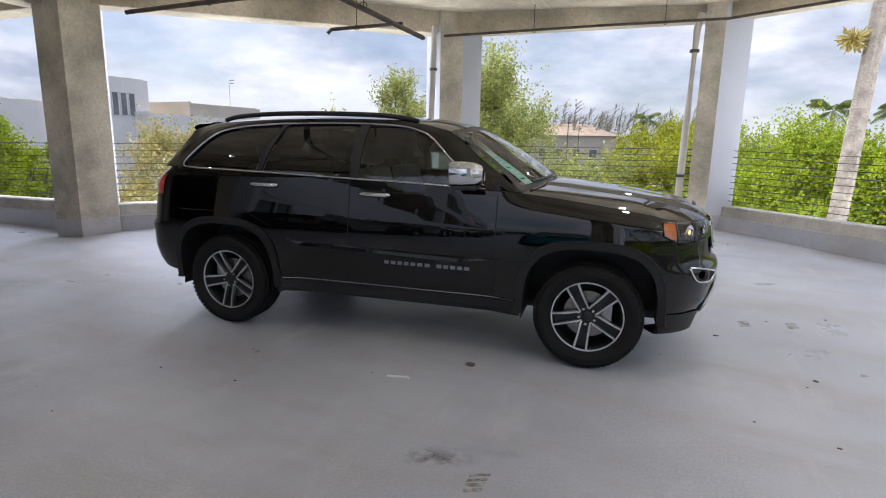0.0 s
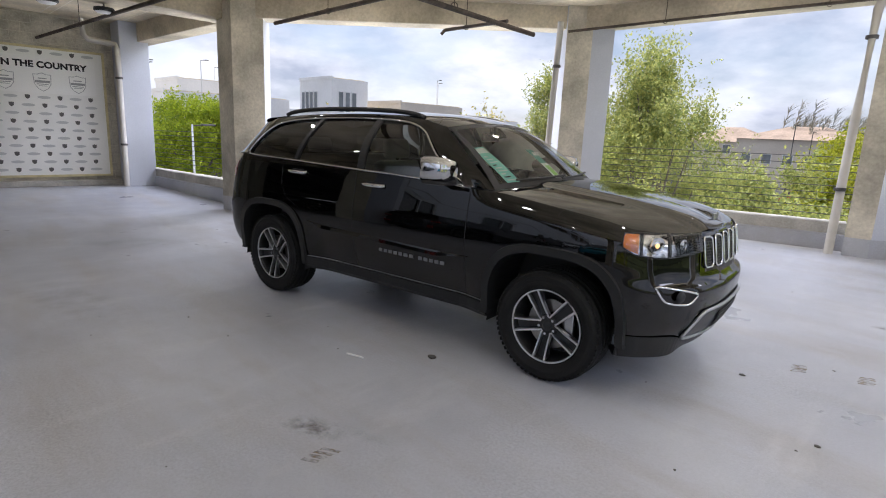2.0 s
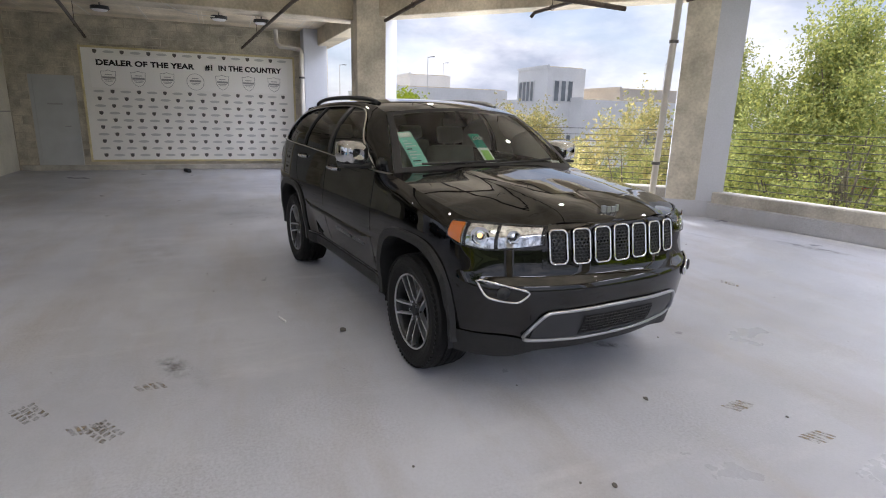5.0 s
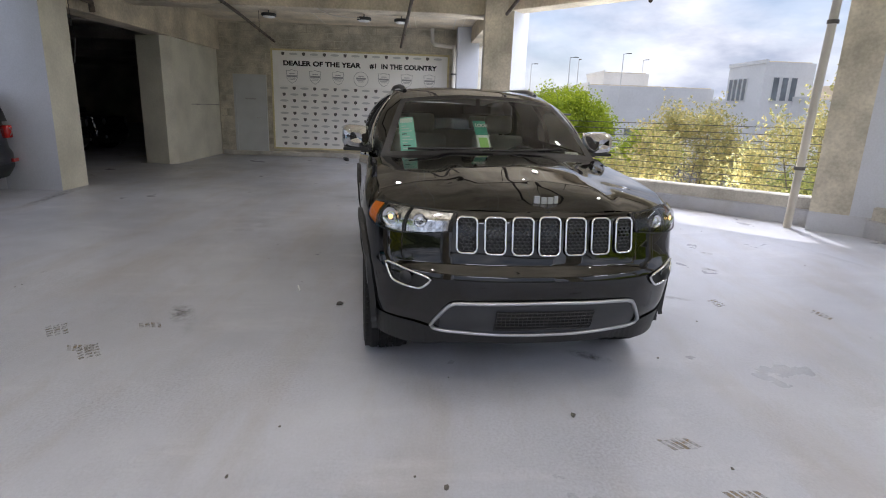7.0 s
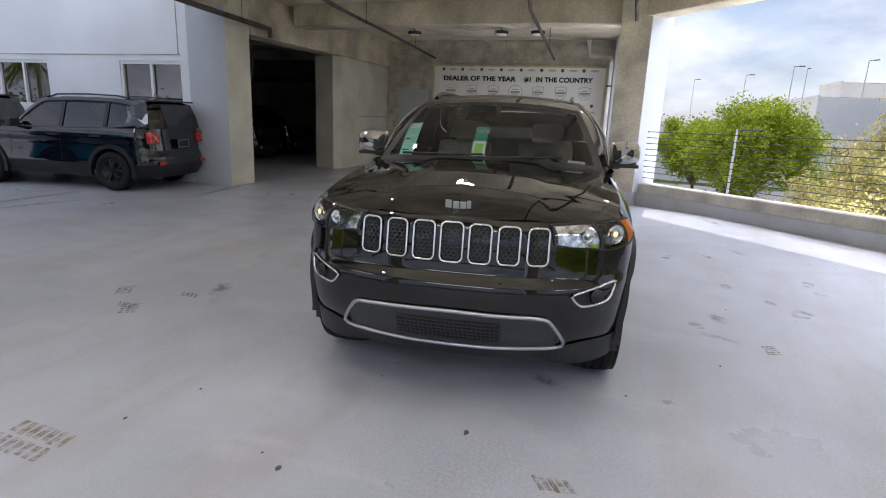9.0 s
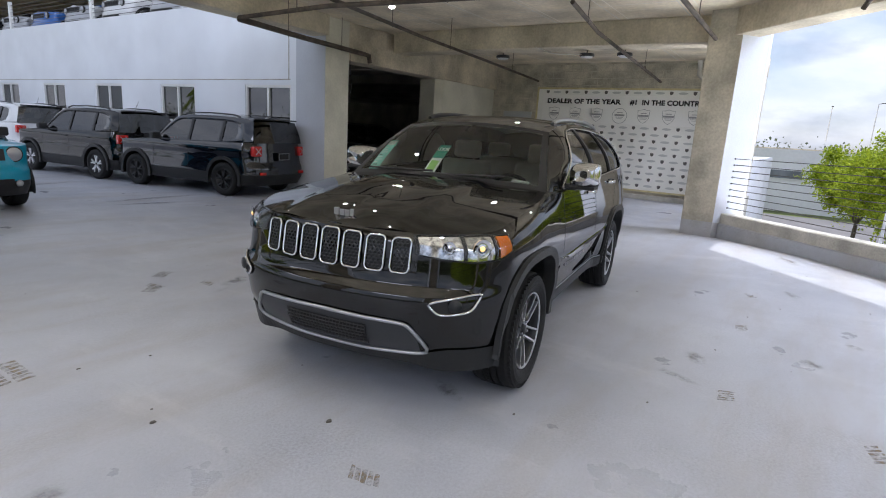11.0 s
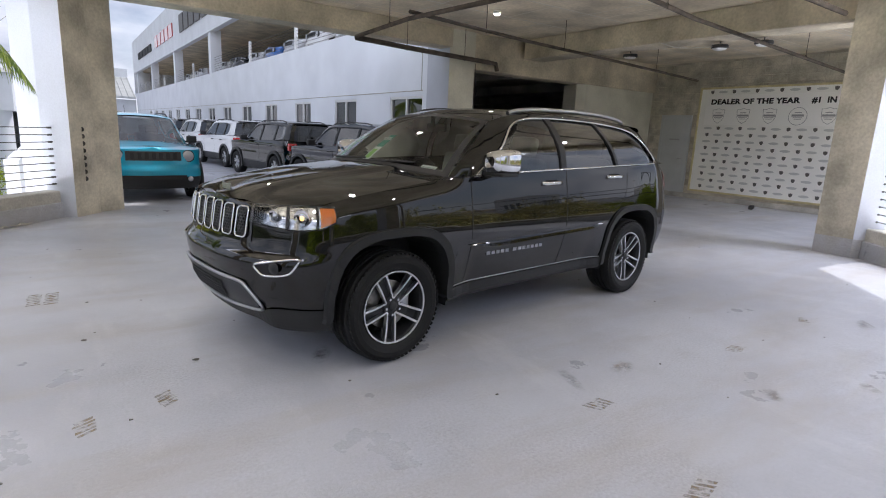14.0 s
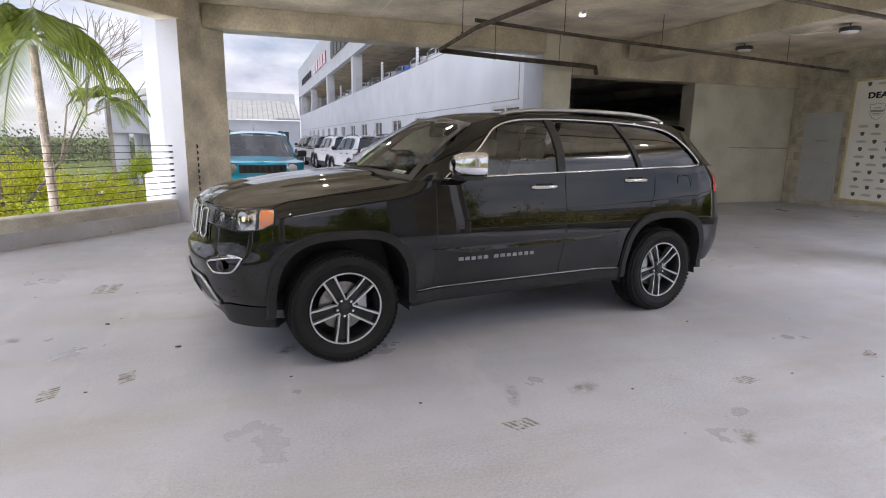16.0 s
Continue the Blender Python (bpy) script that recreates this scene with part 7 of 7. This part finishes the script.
def tree(x, y, top, r, lower, material, label, seed, n=5000, leaf=.13, clumps=70, open_=.0, flat=1.0, base=GZ, trunk=.14, name="tree"):
    """Trunk with limbs to the leaf clumps; crown between lower and top, radius r, open_ thins and spreads it."""
    rng = np.random.default_rng(seed)
    t = tagged(empty(name), label, "tree", "trees round the deck")
    cz, hz = (top + lower) / 2, (top - lower) / 2
    clumps = int(clumps * .55)
    cs = []
    while len(cs) < clumps:
        q = rng.uniform(-1, 1, 3)
        l = np.linalg.norm(q)
        if l > 1 or l < .35 * rng.random() + .25:
            continue
        w = 1.0 - .72 * max(0, q[2] + .2) * open_
        cs.append((x + q[0] * r * w * rng.uniform(.8, 1.12), y + q[1] * r * w * rng.uniform(.8, 1.12), cz + q[2] * hz * rng.uniform(.82, 1.0)))
    cs = np.array(cs)
    leaf, n = leaf * .47, n * 3.0
    per = np.maximum(6, (n / clumps * rng.uniform(.3, 1.7, clumps)).astype(int))
    spread = r * (.20 - .04 * open_)
    axis = np.array([x, y, lower + .35 * (top - lower)])
    pts = []
    for c, k in zip(cs, per):
        # leaves sit along short shoots that grow outwards and upwards from the clump
        m_ = max(5, int(k / 16))
        d = (c - axis) / (np.linalg.norm(c - axis) + .1) * .7 + np.array([0, 0, .35 + .4 * open_]) + rng.normal(size=(m_, 3)) * (.75 - .25 * open_)
        d /= np.linalg.norm(d, axis=1)[:, None]
        ln = spread * rng.uniform(.8, 2.0 + .9 * open_, m_)
        i = rng.integers(0, m_, k)
        u = rng.uniform(0, 1, k) ** .8
        pts.append(c + rng.normal(size=(m_, 3))[i] * spread * .38 * np.array([1, 1, flat]) + d[i] * (ln[i] * u)[:, None] + rng.normal(size=(k, 3)) * leaf * (1.7 - .8 * u)[:, None])
    pts = np.concatenate(pts)
    leaves(pts, leaf, rng, "crown", material, t)["kind"] = "stuff"
    g = bmesh.new()
    fork = base + (lower - base) * .75
    lean = rng.uniform(-.3, .3, 2)
    P0, P1 = Vector((x, y, base)), Vector((x + lean[0], y + lean[1], fork))
    tube(g, [P0, (P0 + P1) / 2 + Vector((.05, .03, 0)), P1], trunk, 8, r2=trunk * .75)
    for c in cs[:: max(1, len(cs) // int(22 + 40 * open_))]:
        c = Vector(c)
        mid = P1 + (c - P1) * .5 + Vector(rng.uniform(-.2, .2, 3)) + Vector((0, 0, .25))
        tube(g, [P1, mid, c], trunk * .42, 5, r2=.012)
    part("trunk", g, M_BARK, t)
    return t


def frond(g, base, az, rise, length, rng, w=.30, n=40, droop=1.1):
    """Palm frond: curved rib with drooping leaflets."""
    d = Vector((math.cos(az), math.sin(az), 0))
    s = Vector((-math.sin(az), math.cos(az), 0))
    rib = []
    for k in range(12):
        f = k / 11
        rib.append(base + d * length * (f - .12 * f * f) * math.cos(rise * (1 - .3 * f)) + Vector((0, 0, length * (math.sin(rise) * f - droop * .62 * f * f))))
    tube(g, rib, .018, 4, r2=.004)
    for k in range(n):
        f = .12 + .88 * k / n
        i = min(10, int(f * 11)); q = f * 11 - i
        p = rib[i].lerp(rib[i + 1], q)
        t_ = (rib[i + 1] - rib[i]).normalized()
        ln = length * .34 * math.sin(math.pi * min(1, f * .85 + .12)) + .05
        for sg in (1, -1):
            tip = p + s * sg * ln * .62 + t_ * ln * .55 + Vector((0, 0, -ln * (.45 + .3 * rng.random())))
            wv = t_ * (.006 + .0045 * length)
            g.faces.new([g.verts.new(v) for v in (p - wv, p + wv, tip.lerp(p, .4) + wv * 1.2 + Vector((0, 0, .03)), tip)])


def palm(x, y, top, length, seed, trunk=.10, lean=(0, 0), count=15, base=GZ, label="slender palm with arching feathery fronds", material=None, droop=1.1, name="palm_tree"):
    rng = random.Random(seed)
    t = tagged(empty(name), label, "palm", "palms round the deck")
    g = bmesh.new()
    b, e = Vector((x - lean[0], y - lean[1], base)), Vector((x, y, top))
    tube(g, [b.lerp(e, k / 9) for k in range(10)], trunk * 1.15, 10, r2=trunk * .8)
    for k in range(int((top - base) / .16)):
        p = b.lerp(e, (k + .5) / ((top - base) / .16))
        rr_ = trunk * (1.15 - .35 * k * .16 / (top - base)) + .004
        lathe(g, [(rr_ - .004, -.012), (rr_ + .005, 0), (rr_ - .004, .012)], 10, "z", Matrix.Translation(p))
    part("trunk", g, M_PALMB, t)
    for k in range(count):
        g = bmesh.new()
        frond(g, e + Vector((0, 0, .1)), 2 * math.pi * (k * .382 + .1 * rng.random()), rng.uniform(-.15, 1.15), length * rng.uniform(.8, 1.1), rng, droop=droop)
        part("frond", g, material or L_PALM, t)
    return t


tree(-4.7, 13.9, 3.35, 2.5, -2.6, L_OLIVE, "loose olive-green tree with an open twiggy top", 11, 27000, .088, 150, .9, trunk=.10)
tree(-7.7, 14.1, 3.45, 1.8, -2.6, L_OLIVE, "slim olive-green tree with a thin twiggy top", 19, 11000, .088, 80, 1.0, trunk=.08)
tree(-6.0, 16.2, 1.9, 2.4, -3.0, L_OLIVE, "olive-green bushy tree below the deck edge", 12, 9500, .12, 90, .3, trunk=.08)
tree(-2.0, 15.6, 1.2, 2.2, -2.8, L_OLIVE, "olive-green bushy tree below the deck edge", 13, 10000, .13, 100, .5, trunk=.08)
tree(-9.2, 13.2, 1.75, 2.2, -3.2, L_TAN, "dry yellowish olive bushy tree below the deck edge", 14, 11000, .11, 110, .4, trunk=.08)
tree(-11.0, 14.6, .7, 1.6, -3.2, L_OLIVE, "dry yellowish bushy tree below the deck edge", 15, 8000, .11, 90, .4, trunk=.08)
tree(-24.6, 10.8, 2.4, 2.5, -1.2, L_GREEN, "round bright green shade tree", 17, 17000, .15, 130, .0, .8)
tree(-14.3, 12.2, 1.75, 2.4, -3.0, L_TAN, "dry pale olive bushy tree beside the yard", 16, 12000, .12, 110, .3, trunk=.08)
tree(-13.2, 22.5, .8, 2.2, -2.6, L_OLIVE, "olive-green tree beside the yard", 18, 6000, .14, 70, .6)
tree(2.6, 16.6, 1.9, 2.5, -2.4, L_GREEN, "dense bright green tree below the deck edge", 21, 38000, .095, 210, .0, .9)
tree(5.6, 14.9, 1.6, 2.4, -2.6, L_GREEN, "dense bright green tree below the deck edge", 22, 38000, .095, 200, .0, .9)
tree(-.9, 20.5, 2.2, 2.3, -2.2, L_YELL, "dense yellow-green tree below the deck edge", 23, 26000, .11, 150, .0, .9)
tree(8.6, 17.5, 1.6, 2.7, -2.6, L_GREEN, "dense bright green tree below the deck edge", 24, 20000, .14, 120, .0, .9)
tree(-30, 17, .6, 2.2, -2.2, L_GREEN, "bright green tree beyond the ramp", 25, 4500, .16, 60)
tree(-36, 12, .0, 1.8, -2.6, L_YELL, "yellow-green tree beyond the ramp", 26, 4500, .16, 60)
for k, (x, y, top, r) in enumerate(((4.6, -6.0, -.6, 2.0), (7.2, -8.5, -.2, 2.4), (9.5, -12, -.2, 2.6), (5.2, -11.5, -.9, 2.2), (6.6, -18, -.2, 2.6), (10.5, -20, .3, 3.0), (5.6, -27, .0, 2.4), (9.4, -3.0, -.2, 2.4))):
    tree(x, y, top, r, -3.9, L_YELL if k % 3 else L_GREEN, "yellow-green shrub bank below the deck", 60 + k, 5000, .13, 70, .2, .8, trunk=.05, name="shrub")
palm(2.95, 13.2, 5.9, 2.6, 3, .17, (.5, .3), 13, label="tall pale-trunked palm close to the deck edge")
g = bmesh.new()
rng_ = random.Random(2)
for k in range(190):
    a, b_ = rng_.uniform(0, 2 * math.pi), rng_.uniform(-1.2, .9)
    d_ = Vector((math.cos(a) * math.cos(b_), math.sin(a) * math.cos(b_), math.sin(b_))) * rng_.uniform(.18, .30)
    tube(g, [(2.50, 13.1, 3.55), tuple(Vector((2.50, 13.1, 3.55)) + d_)], .005, 4, r2=.011)
tube(g, [(2.50, 13.1, 3.55), (2.95, 13.2, 3.62)], .02, 5)
fl = obj("flower_cluster", g, mat("palm_flower", (.50, .40, .12), .8, fine=.2, fscale=60))
tagged(fl, "yellow palm flower cluster hanging on the trunk", "flower")
palm(2.64, -0.50, 2.74, 1.65, 4, .07, (0.08, 0.02), 14, label="slender palm with drooping fronds beside the deck", droop=1.5)
tree(6.27, -9.68, .9, 1.9, -3.0, L_YELL, "yellow-lit bushy tree beyond the railing", 71, 3200, .10, 60, .8, trunk=.05)
palm(6.9, -25.5, 3.4, 2.2, 5, .12, (0, 0), 13)
palm(10.7, 59, 4.6, 3.0, 6, .22, (0, 0), 13, droop=.9)
palm(-7.2, 92, 5.2, 3.2, 7, .22, (0, 0), 13, droop=.9)
palm(17, 64, 5.0, 3.0, 8, .22, (0, 0), 13, droop=.9)
palm(24, 62, 4.4, 3.0, 9, .22, (0, 0), 13, droop=.9)
tree(-37, 9.6, 1.9, 2.4, -1.6, L_GREEN, "bright green tree beyond the ramp", 27, 8000, .2, 80)
# bare branching tree
g = bmesh.new()
rb = random.Random(31)


def twig(p, d, ln, r, depth):
    e = p + d * ln
    tube(g, [p, (p + e) / 2 + Vector((rb.uniform(-.05, .05), rb.uniform(-.05, .05), .03)), e], r, 4, r2=r * .65)
    if depth:
        for _ in range(3):
            nd = (d + Vector((rb.uniform(-.7, .7), rb.uniform(-.7, .7), rb.uniform(-.35, .45)))).normalized()
            twig(e, nd, ln * .72, r * .62, depth - 1)


twig(Vector((6.2, -9.5, GZ)), Vector((.05, .1, 1)).normalized(), 3.4, .09, 5)
bt = tagged(empty("bare_tree"), "nearly bare tree with fine twigs", "tree")
part("branches", g, M_BARK, bt)

# far woods: uneven belts of leaf clumps
rngw = np.random.default_rng(77)
P = []
for k in range(900):
    a = rngw.uniform(0, 2 * math.pi)
    d = rngw.uniform(125, 185)
    cx, cy = d * math.cos(a), d * math.sin(a)
    h_ = rngw.uniform(3.5, 8.0)
    m_ = int(rngw.uniform(160, 260))
    P.append(np.array([cx, cy, GZ + h_ * .5]) + rngw.normal(size=(m_, 3)) * np.array([4.0, 4.0, h_ * .26]))
woods = leaves(np.concatenate(P), .5, rngw, "far_woods", L_DARK, None, 1.3)
tagged(woods, "belt of dark green trees in the distance", "trees", kind="stuff")
g = bmesh.new()
rp = random.Random(8)
for k in range(64):
    p0 = Vector((-12 + rp.uniform(-15, 14), 112 + rp.uniform(-10, 10), GZ))
    h_ = rp.uniform(9, 13.5)
    lean = rp.uniform(.6, 1.8)
    tr = [p0 + Vector((lean * (q / 6) ** 2, 0, h_ * q / 6)) for q in range(7)]
    tube(g, tr, .14, 4, r2=.03)
    for i in range(70):
        f = rp.uniform(.22, 1.0)
        c = tr[0].lerp(tr[-1], f)
        c.x = p0.x + lean * f * f
        a_ = rp.uniform(0, 2 * math.pi)
        ln = rp.uniform(1.2, 2.6) * (1.25 - .75 * f)
        e_ = c + Vector((math.cos(a_) * ln * .7 + .5 * ln, math.sin(a_) * ln * .6, ln * .8))
        tube(g, [c, c.lerp(e_, .55) + Vector((0, 0, .12)), e_], .05, 3, r2=.015)
tagged(obj("feathery_pines", g, L_GREY), "row of tall wispy grey-green pines far off", "trees", kind="stuff")


# ---- far buildings
FG = mat("far_window", (.20, .22, .24), .25, var=.3, vscale=.6)


def house(x0, y0, x1, y1, h, material, label, roofm=None, wins=(), rot=0, hip=0.0):
    b = tagged(empty("building"), label, "building", "far buildings")
    part("wall", boxed((x0, y0, GZ), (x1, y1, GZ + h)), material, b)
    if hip:
        g = bmesh.new()
        cx, cy = (x0 + x1) / 2, (y0 + y1) / 2
        lx = max(0.1, (x1 - x0) / 2 - (y1 - y0) / 2)
        V_ = [g.verts.new(p) for p in ((x0 - .6, y0 - .6, GZ + h), (x1 + .6, y0 - .6, GZ + h), (x1 + .6, y1 + .6, GZ + h), (x0 - .6, y1 + .6, GZ + h), (cx - lx, cy, GZ + h + hip), (cx + lx, cy, GZ + h + hip))]
        for q in ((0, 1, 5, 4), (1, 2, 5), (2, 3, 4, 5), (3, 0, 4)):
            g.faces.new([V_[i] for i in q])
        part("roof", g, roofm or M_METAL, b)
    else:
        part("roof", boxed((x0 + .3, y0 + .3, GZ + h), (x1 - .3, y1 - .3, GZ + h + .12)), M_CEIL, b)
        part("parapet_cap", boxed((x0 - .1, y0 - .1, GZ + h - .15), (x1 + .1, y0 + .15, GZ + h + .25)), material, b)
    for wx, wy, wz, ww, wh, ax in wins:
        if ax == "x":
            w = part("window", boxed((wx, wy, wz), (wx + .12, wy + ww, wz + wh)), M_ALU, b)
            part("pane", boxed((wx + .12, wy + .1, wz + .1), (wx + .15, wy + ww - .1, wz + wh - .1)), FG, w)
        else:
            w = part("window", boxed((wx, wy - .12, wz), (wx + ww, wy, wz + wh)), M_ALU, b)
            part("pane", boxed((wx + .1, wy - .15, wz + .1), (wx + ww - .1, wy - .12, wz + wh - .1)), FG, w)
    return b


FW = mat("far_white_wall", (.84, .84, .84), .85, var=.06, vscale=.3, fine=.03, fscale=4)
FT = mat("far_tan_wall", (.66, .60, .52), .9, var=.1, vscale=.3, fine=.05, fscale=4)
FO = mat("far_tile_roof", (.50, .38, .29), .8, var=.2, vscale=.5, fine=.15, fscale=4)
# long low white building, a tower and a ramped deck behind it
house(-100, 44, -56, 75, 8.4, FW, "long low white building with a plain wall", wins=[(-56, 50 + 4 * k, -1.5, 2.6, 1.6, "x") for k in range(5)] + [(-96 + 4.5 * k, 44, -2.0, 2.4, 1.6, "y") for k in range(9)])
house(-66, 40.5, -58.5, 46, 12.2, FW, "white tower block with a tall grid window", wins=[(-65.4 + 1.0 * k, 40.5, 3.6, .8, 2.6, "y") for k in range(4)] + [(-58.5, 41.4 + 1.0 * k, 3.6, .8, 2.6, "x") for k in range(3)])
house(-98, 24, -68, 40, 9.6, FW, "white stepped parking building", wins=[(-68, 26 + 3 * k, -1.0, 2.0, 1.0, "x") for k in range(4)])
house(-80, 27, -72, 33, 11.4, FW, "white stair block with an overhanging roof")
house(-72, 50, -56.5, 62, 9.9, FT, "tan roof storey behind the white building")
house(-96, -8, -64, 22, 6.3, FW, "white open parking deck", wins=[(-64, -6 + 4.5 * k, -1.2, 3.6, 1.0, "x") for k in range(6)])
house(-40, 104, -27, 114, 6.8, FT, "tan low-rise building with a tiled roof", FO, [(-39.4 + 3.0 * k, 104, zz, 1.4, 1.6, "y") for k in range(4) for zz in (.2, -2.8)], hip=2.6)
house(-30, 100, -13, 112, 7.4, FT, "tan low building with a hipped roof", FO, [(-29 + 3 * k, 100, -1.0, 1.5, 1.6, "y") for k in range(5)], hip=2.2)


def street_lamp(x, y, h, az, base=GZ, r=.07):
    l = tagged(empty("street_lamp"), "tall grey steel lamp post with a single arm", "lamp post", "lamp posts")
    g = bmesh.new()
    tube(g, [(x, y, base), (x, y, base + h)], r * 1.3, 8, r2=r * .8)
    part("post", g, M_STEEL if h > 7 else M_ALU, l)
    d = Vector((math.cos(az), math.sin(az), 0))
    g = bmesh.new()
    tube(g, [(x, y, base + h - .05), tuple(Vector((x, y, base + h)) + d * .5)], r * .6, 6)
    box(g, (.62, 0, 0), (.5, .22, .08), Matrix.Translation((x, y, base + h)) @ pose(0, 0, 0, 0, 0, math.degrees(az)), bevel=.02)
    part("lamp_head", g, M_STEEL, l)


for x, y, top in ((-66, 22, 9.0), (-70, 17, 8.6), (-62, 26, 9.6), (-74, 12, 8.2), (-58, 19, 8.4), (-80, 35, 11), (-60, 60, 10.8), (-66, 66, 11.2), (-78, 8, 8.0)):
    street_lamp(x, y, (top - 3.0) * .8, .8 * (x % 3), base=3.0, r=.05)
for x, y, h in ((-12.5, 60, 8.2), (-8, 66, 8.2), (-3.5, 42, 7.6), (-14, 74, 8), (6.5, 45, 7.5), (-21.0, 9.4, 6.0), (-1.9, 21.68, 6.6), (9.0, -14, 4.4)):
    street_lamp(x, y, h, 1.5, r=.05)


# ---- cars in the car park below
def lot_car(paint, label):
    c = tagged(empty("parked_car"), label, "car", "car park cars")
    g = bmesh.new()
    rows = []
    for x, z0, z1, w in ((-2.2, .45, .80, .72), (-2.1, .30, .95, .82), (-1.2, .25, .98, .87), (0, .25, .96, .88), (1.0, .25, .94, .87), (1.9, .28, .82, .82), (2.2, .42, .66, .66)):
        rows.append([(x, -w * .9, z0), (x, -w, (z0 + z1) / 2), (x, -w * .92, z1), (x, 0, z1 + .05), (x, w * .92, z1), (x, w, (z0 + z1) / 2), (x, w * .9, z0)])
    V_ = sheet(g, rows)
    g.faces.new(V_[0]); g.faces.new(V_[-1])
    part("body", g, paint, c, smooth=True)
    g = bmesh.new()
    V_ = sheet(g, [[(x, s * w, z) for x, z, w in ((-1.75, .97, .78), (-1.1, 1.42, .62), (.15, 1.42, .62), (1.0, .97, .78))] for s in (-1, 1)])
    g.faces.new(V_[0]); g.faces.new(V_[1])
    bmesh.ops.recalc_face_normals(g, faces=g.faces)
    part("glasshouse", g, M_WINDARK, c)
    part("roof", boxed((-1.1, -.61, 1.42), (.15, .61, 1.46), bevel=.015), paint, c)
    for x in (1.35, -1.35):
        for s in (1, -1):
            g = bmesh.new()
            lathe(g, [(.001, -.1), (.32, -.1), (.32, .1), (.001, .1)], 16, "y", Matrix.Translation((x, s * .78, .32)))
            part("wheel", g, M_RUBBER, c)
    return c


protos = [lot_car(P_WHITE, "white car in the car park below"), lot_car(P_SILVER, "silver car in the car park below"), lot_car(P_REDC, "red car in the car park below"), lot_car(P_NAVY, "dark car in the car park below")]
rl = random.Random(12)
spots = [(-30 + 3.1 * i, yy) for yy in (46, 58, 72) for i in range(20)] + [(14 + .4 * i, 30 + 3 * i) for i in range(8)] + [(14.5, -70 + 3.1 * i) for i in range(14)] + [(-22 - 3 * i, 19) for i in range(3)]
rl.shuffle(spots)
for k, (x, y) in enumerate(spots[:74]):
    src = protos[(0, 1, 3, 0, 2, 1, 3)[k % 7]]
    m_ = pose(x, y, GZ + .03, 0, 0, 90 if y > 40 else 0)
    if k < 4:
        protos[k].matrix_world = m_
    else:
        copy_thing(src, m_)

# ---- blocks of the end wall, showing round the banner and the door
M_BLOCK = mat("concrete_block", (0.52, 0.48, 0.39), 0.92, var=0.34, vscale=2.4, fine=0.14, fscale=30, bump=0.4, bscale=45)
wall_west = bpy.data.objects["wall_west"]
block_mesh = {}
for row in range(19):
    z0 = .14 + .20 * row
    y = -1.93 + (.2 if row % 2 else 0)
    cuts = [-1.93] + [y + .40 * k for k in range(20) if -1.8 < y + .40 * k < 5.0] + [5.0]
    for ya, yb in zip(cuts, cuts[1:]):
        z1 = min(z0 + .188, CEIL - .01)
        behind = (ya > BY0 - .03 and yb < BY1 + .03 and z1 < BZ1 + .02) or (yb > -1.48 and ya < -.56 and z0 < 2.34)
        if behind or yb - ya < .05 or z1 - z0 < .05:
            continue
        key = (round(yb - ya, 3), round(z1 - z0, 3))
        if key not in block_mesh:
            g = bmesh.new()
            box(g, (0, 0, 0), (.016, yb - ya - .012, z1 - z0), bevel=.004)
            me = bpy.data.meshes.new("block")
            g.to_mesh(me); g.free()
            me.materials.append(M_BLOCK)
            block_mesh[key] = me
        o = new("block", block_mesh[key])
        o.matrix_world = pose(WALLX + .004, (ya + yb) / 2, (z0 + z1) / 2)
        o.parent = wall_west
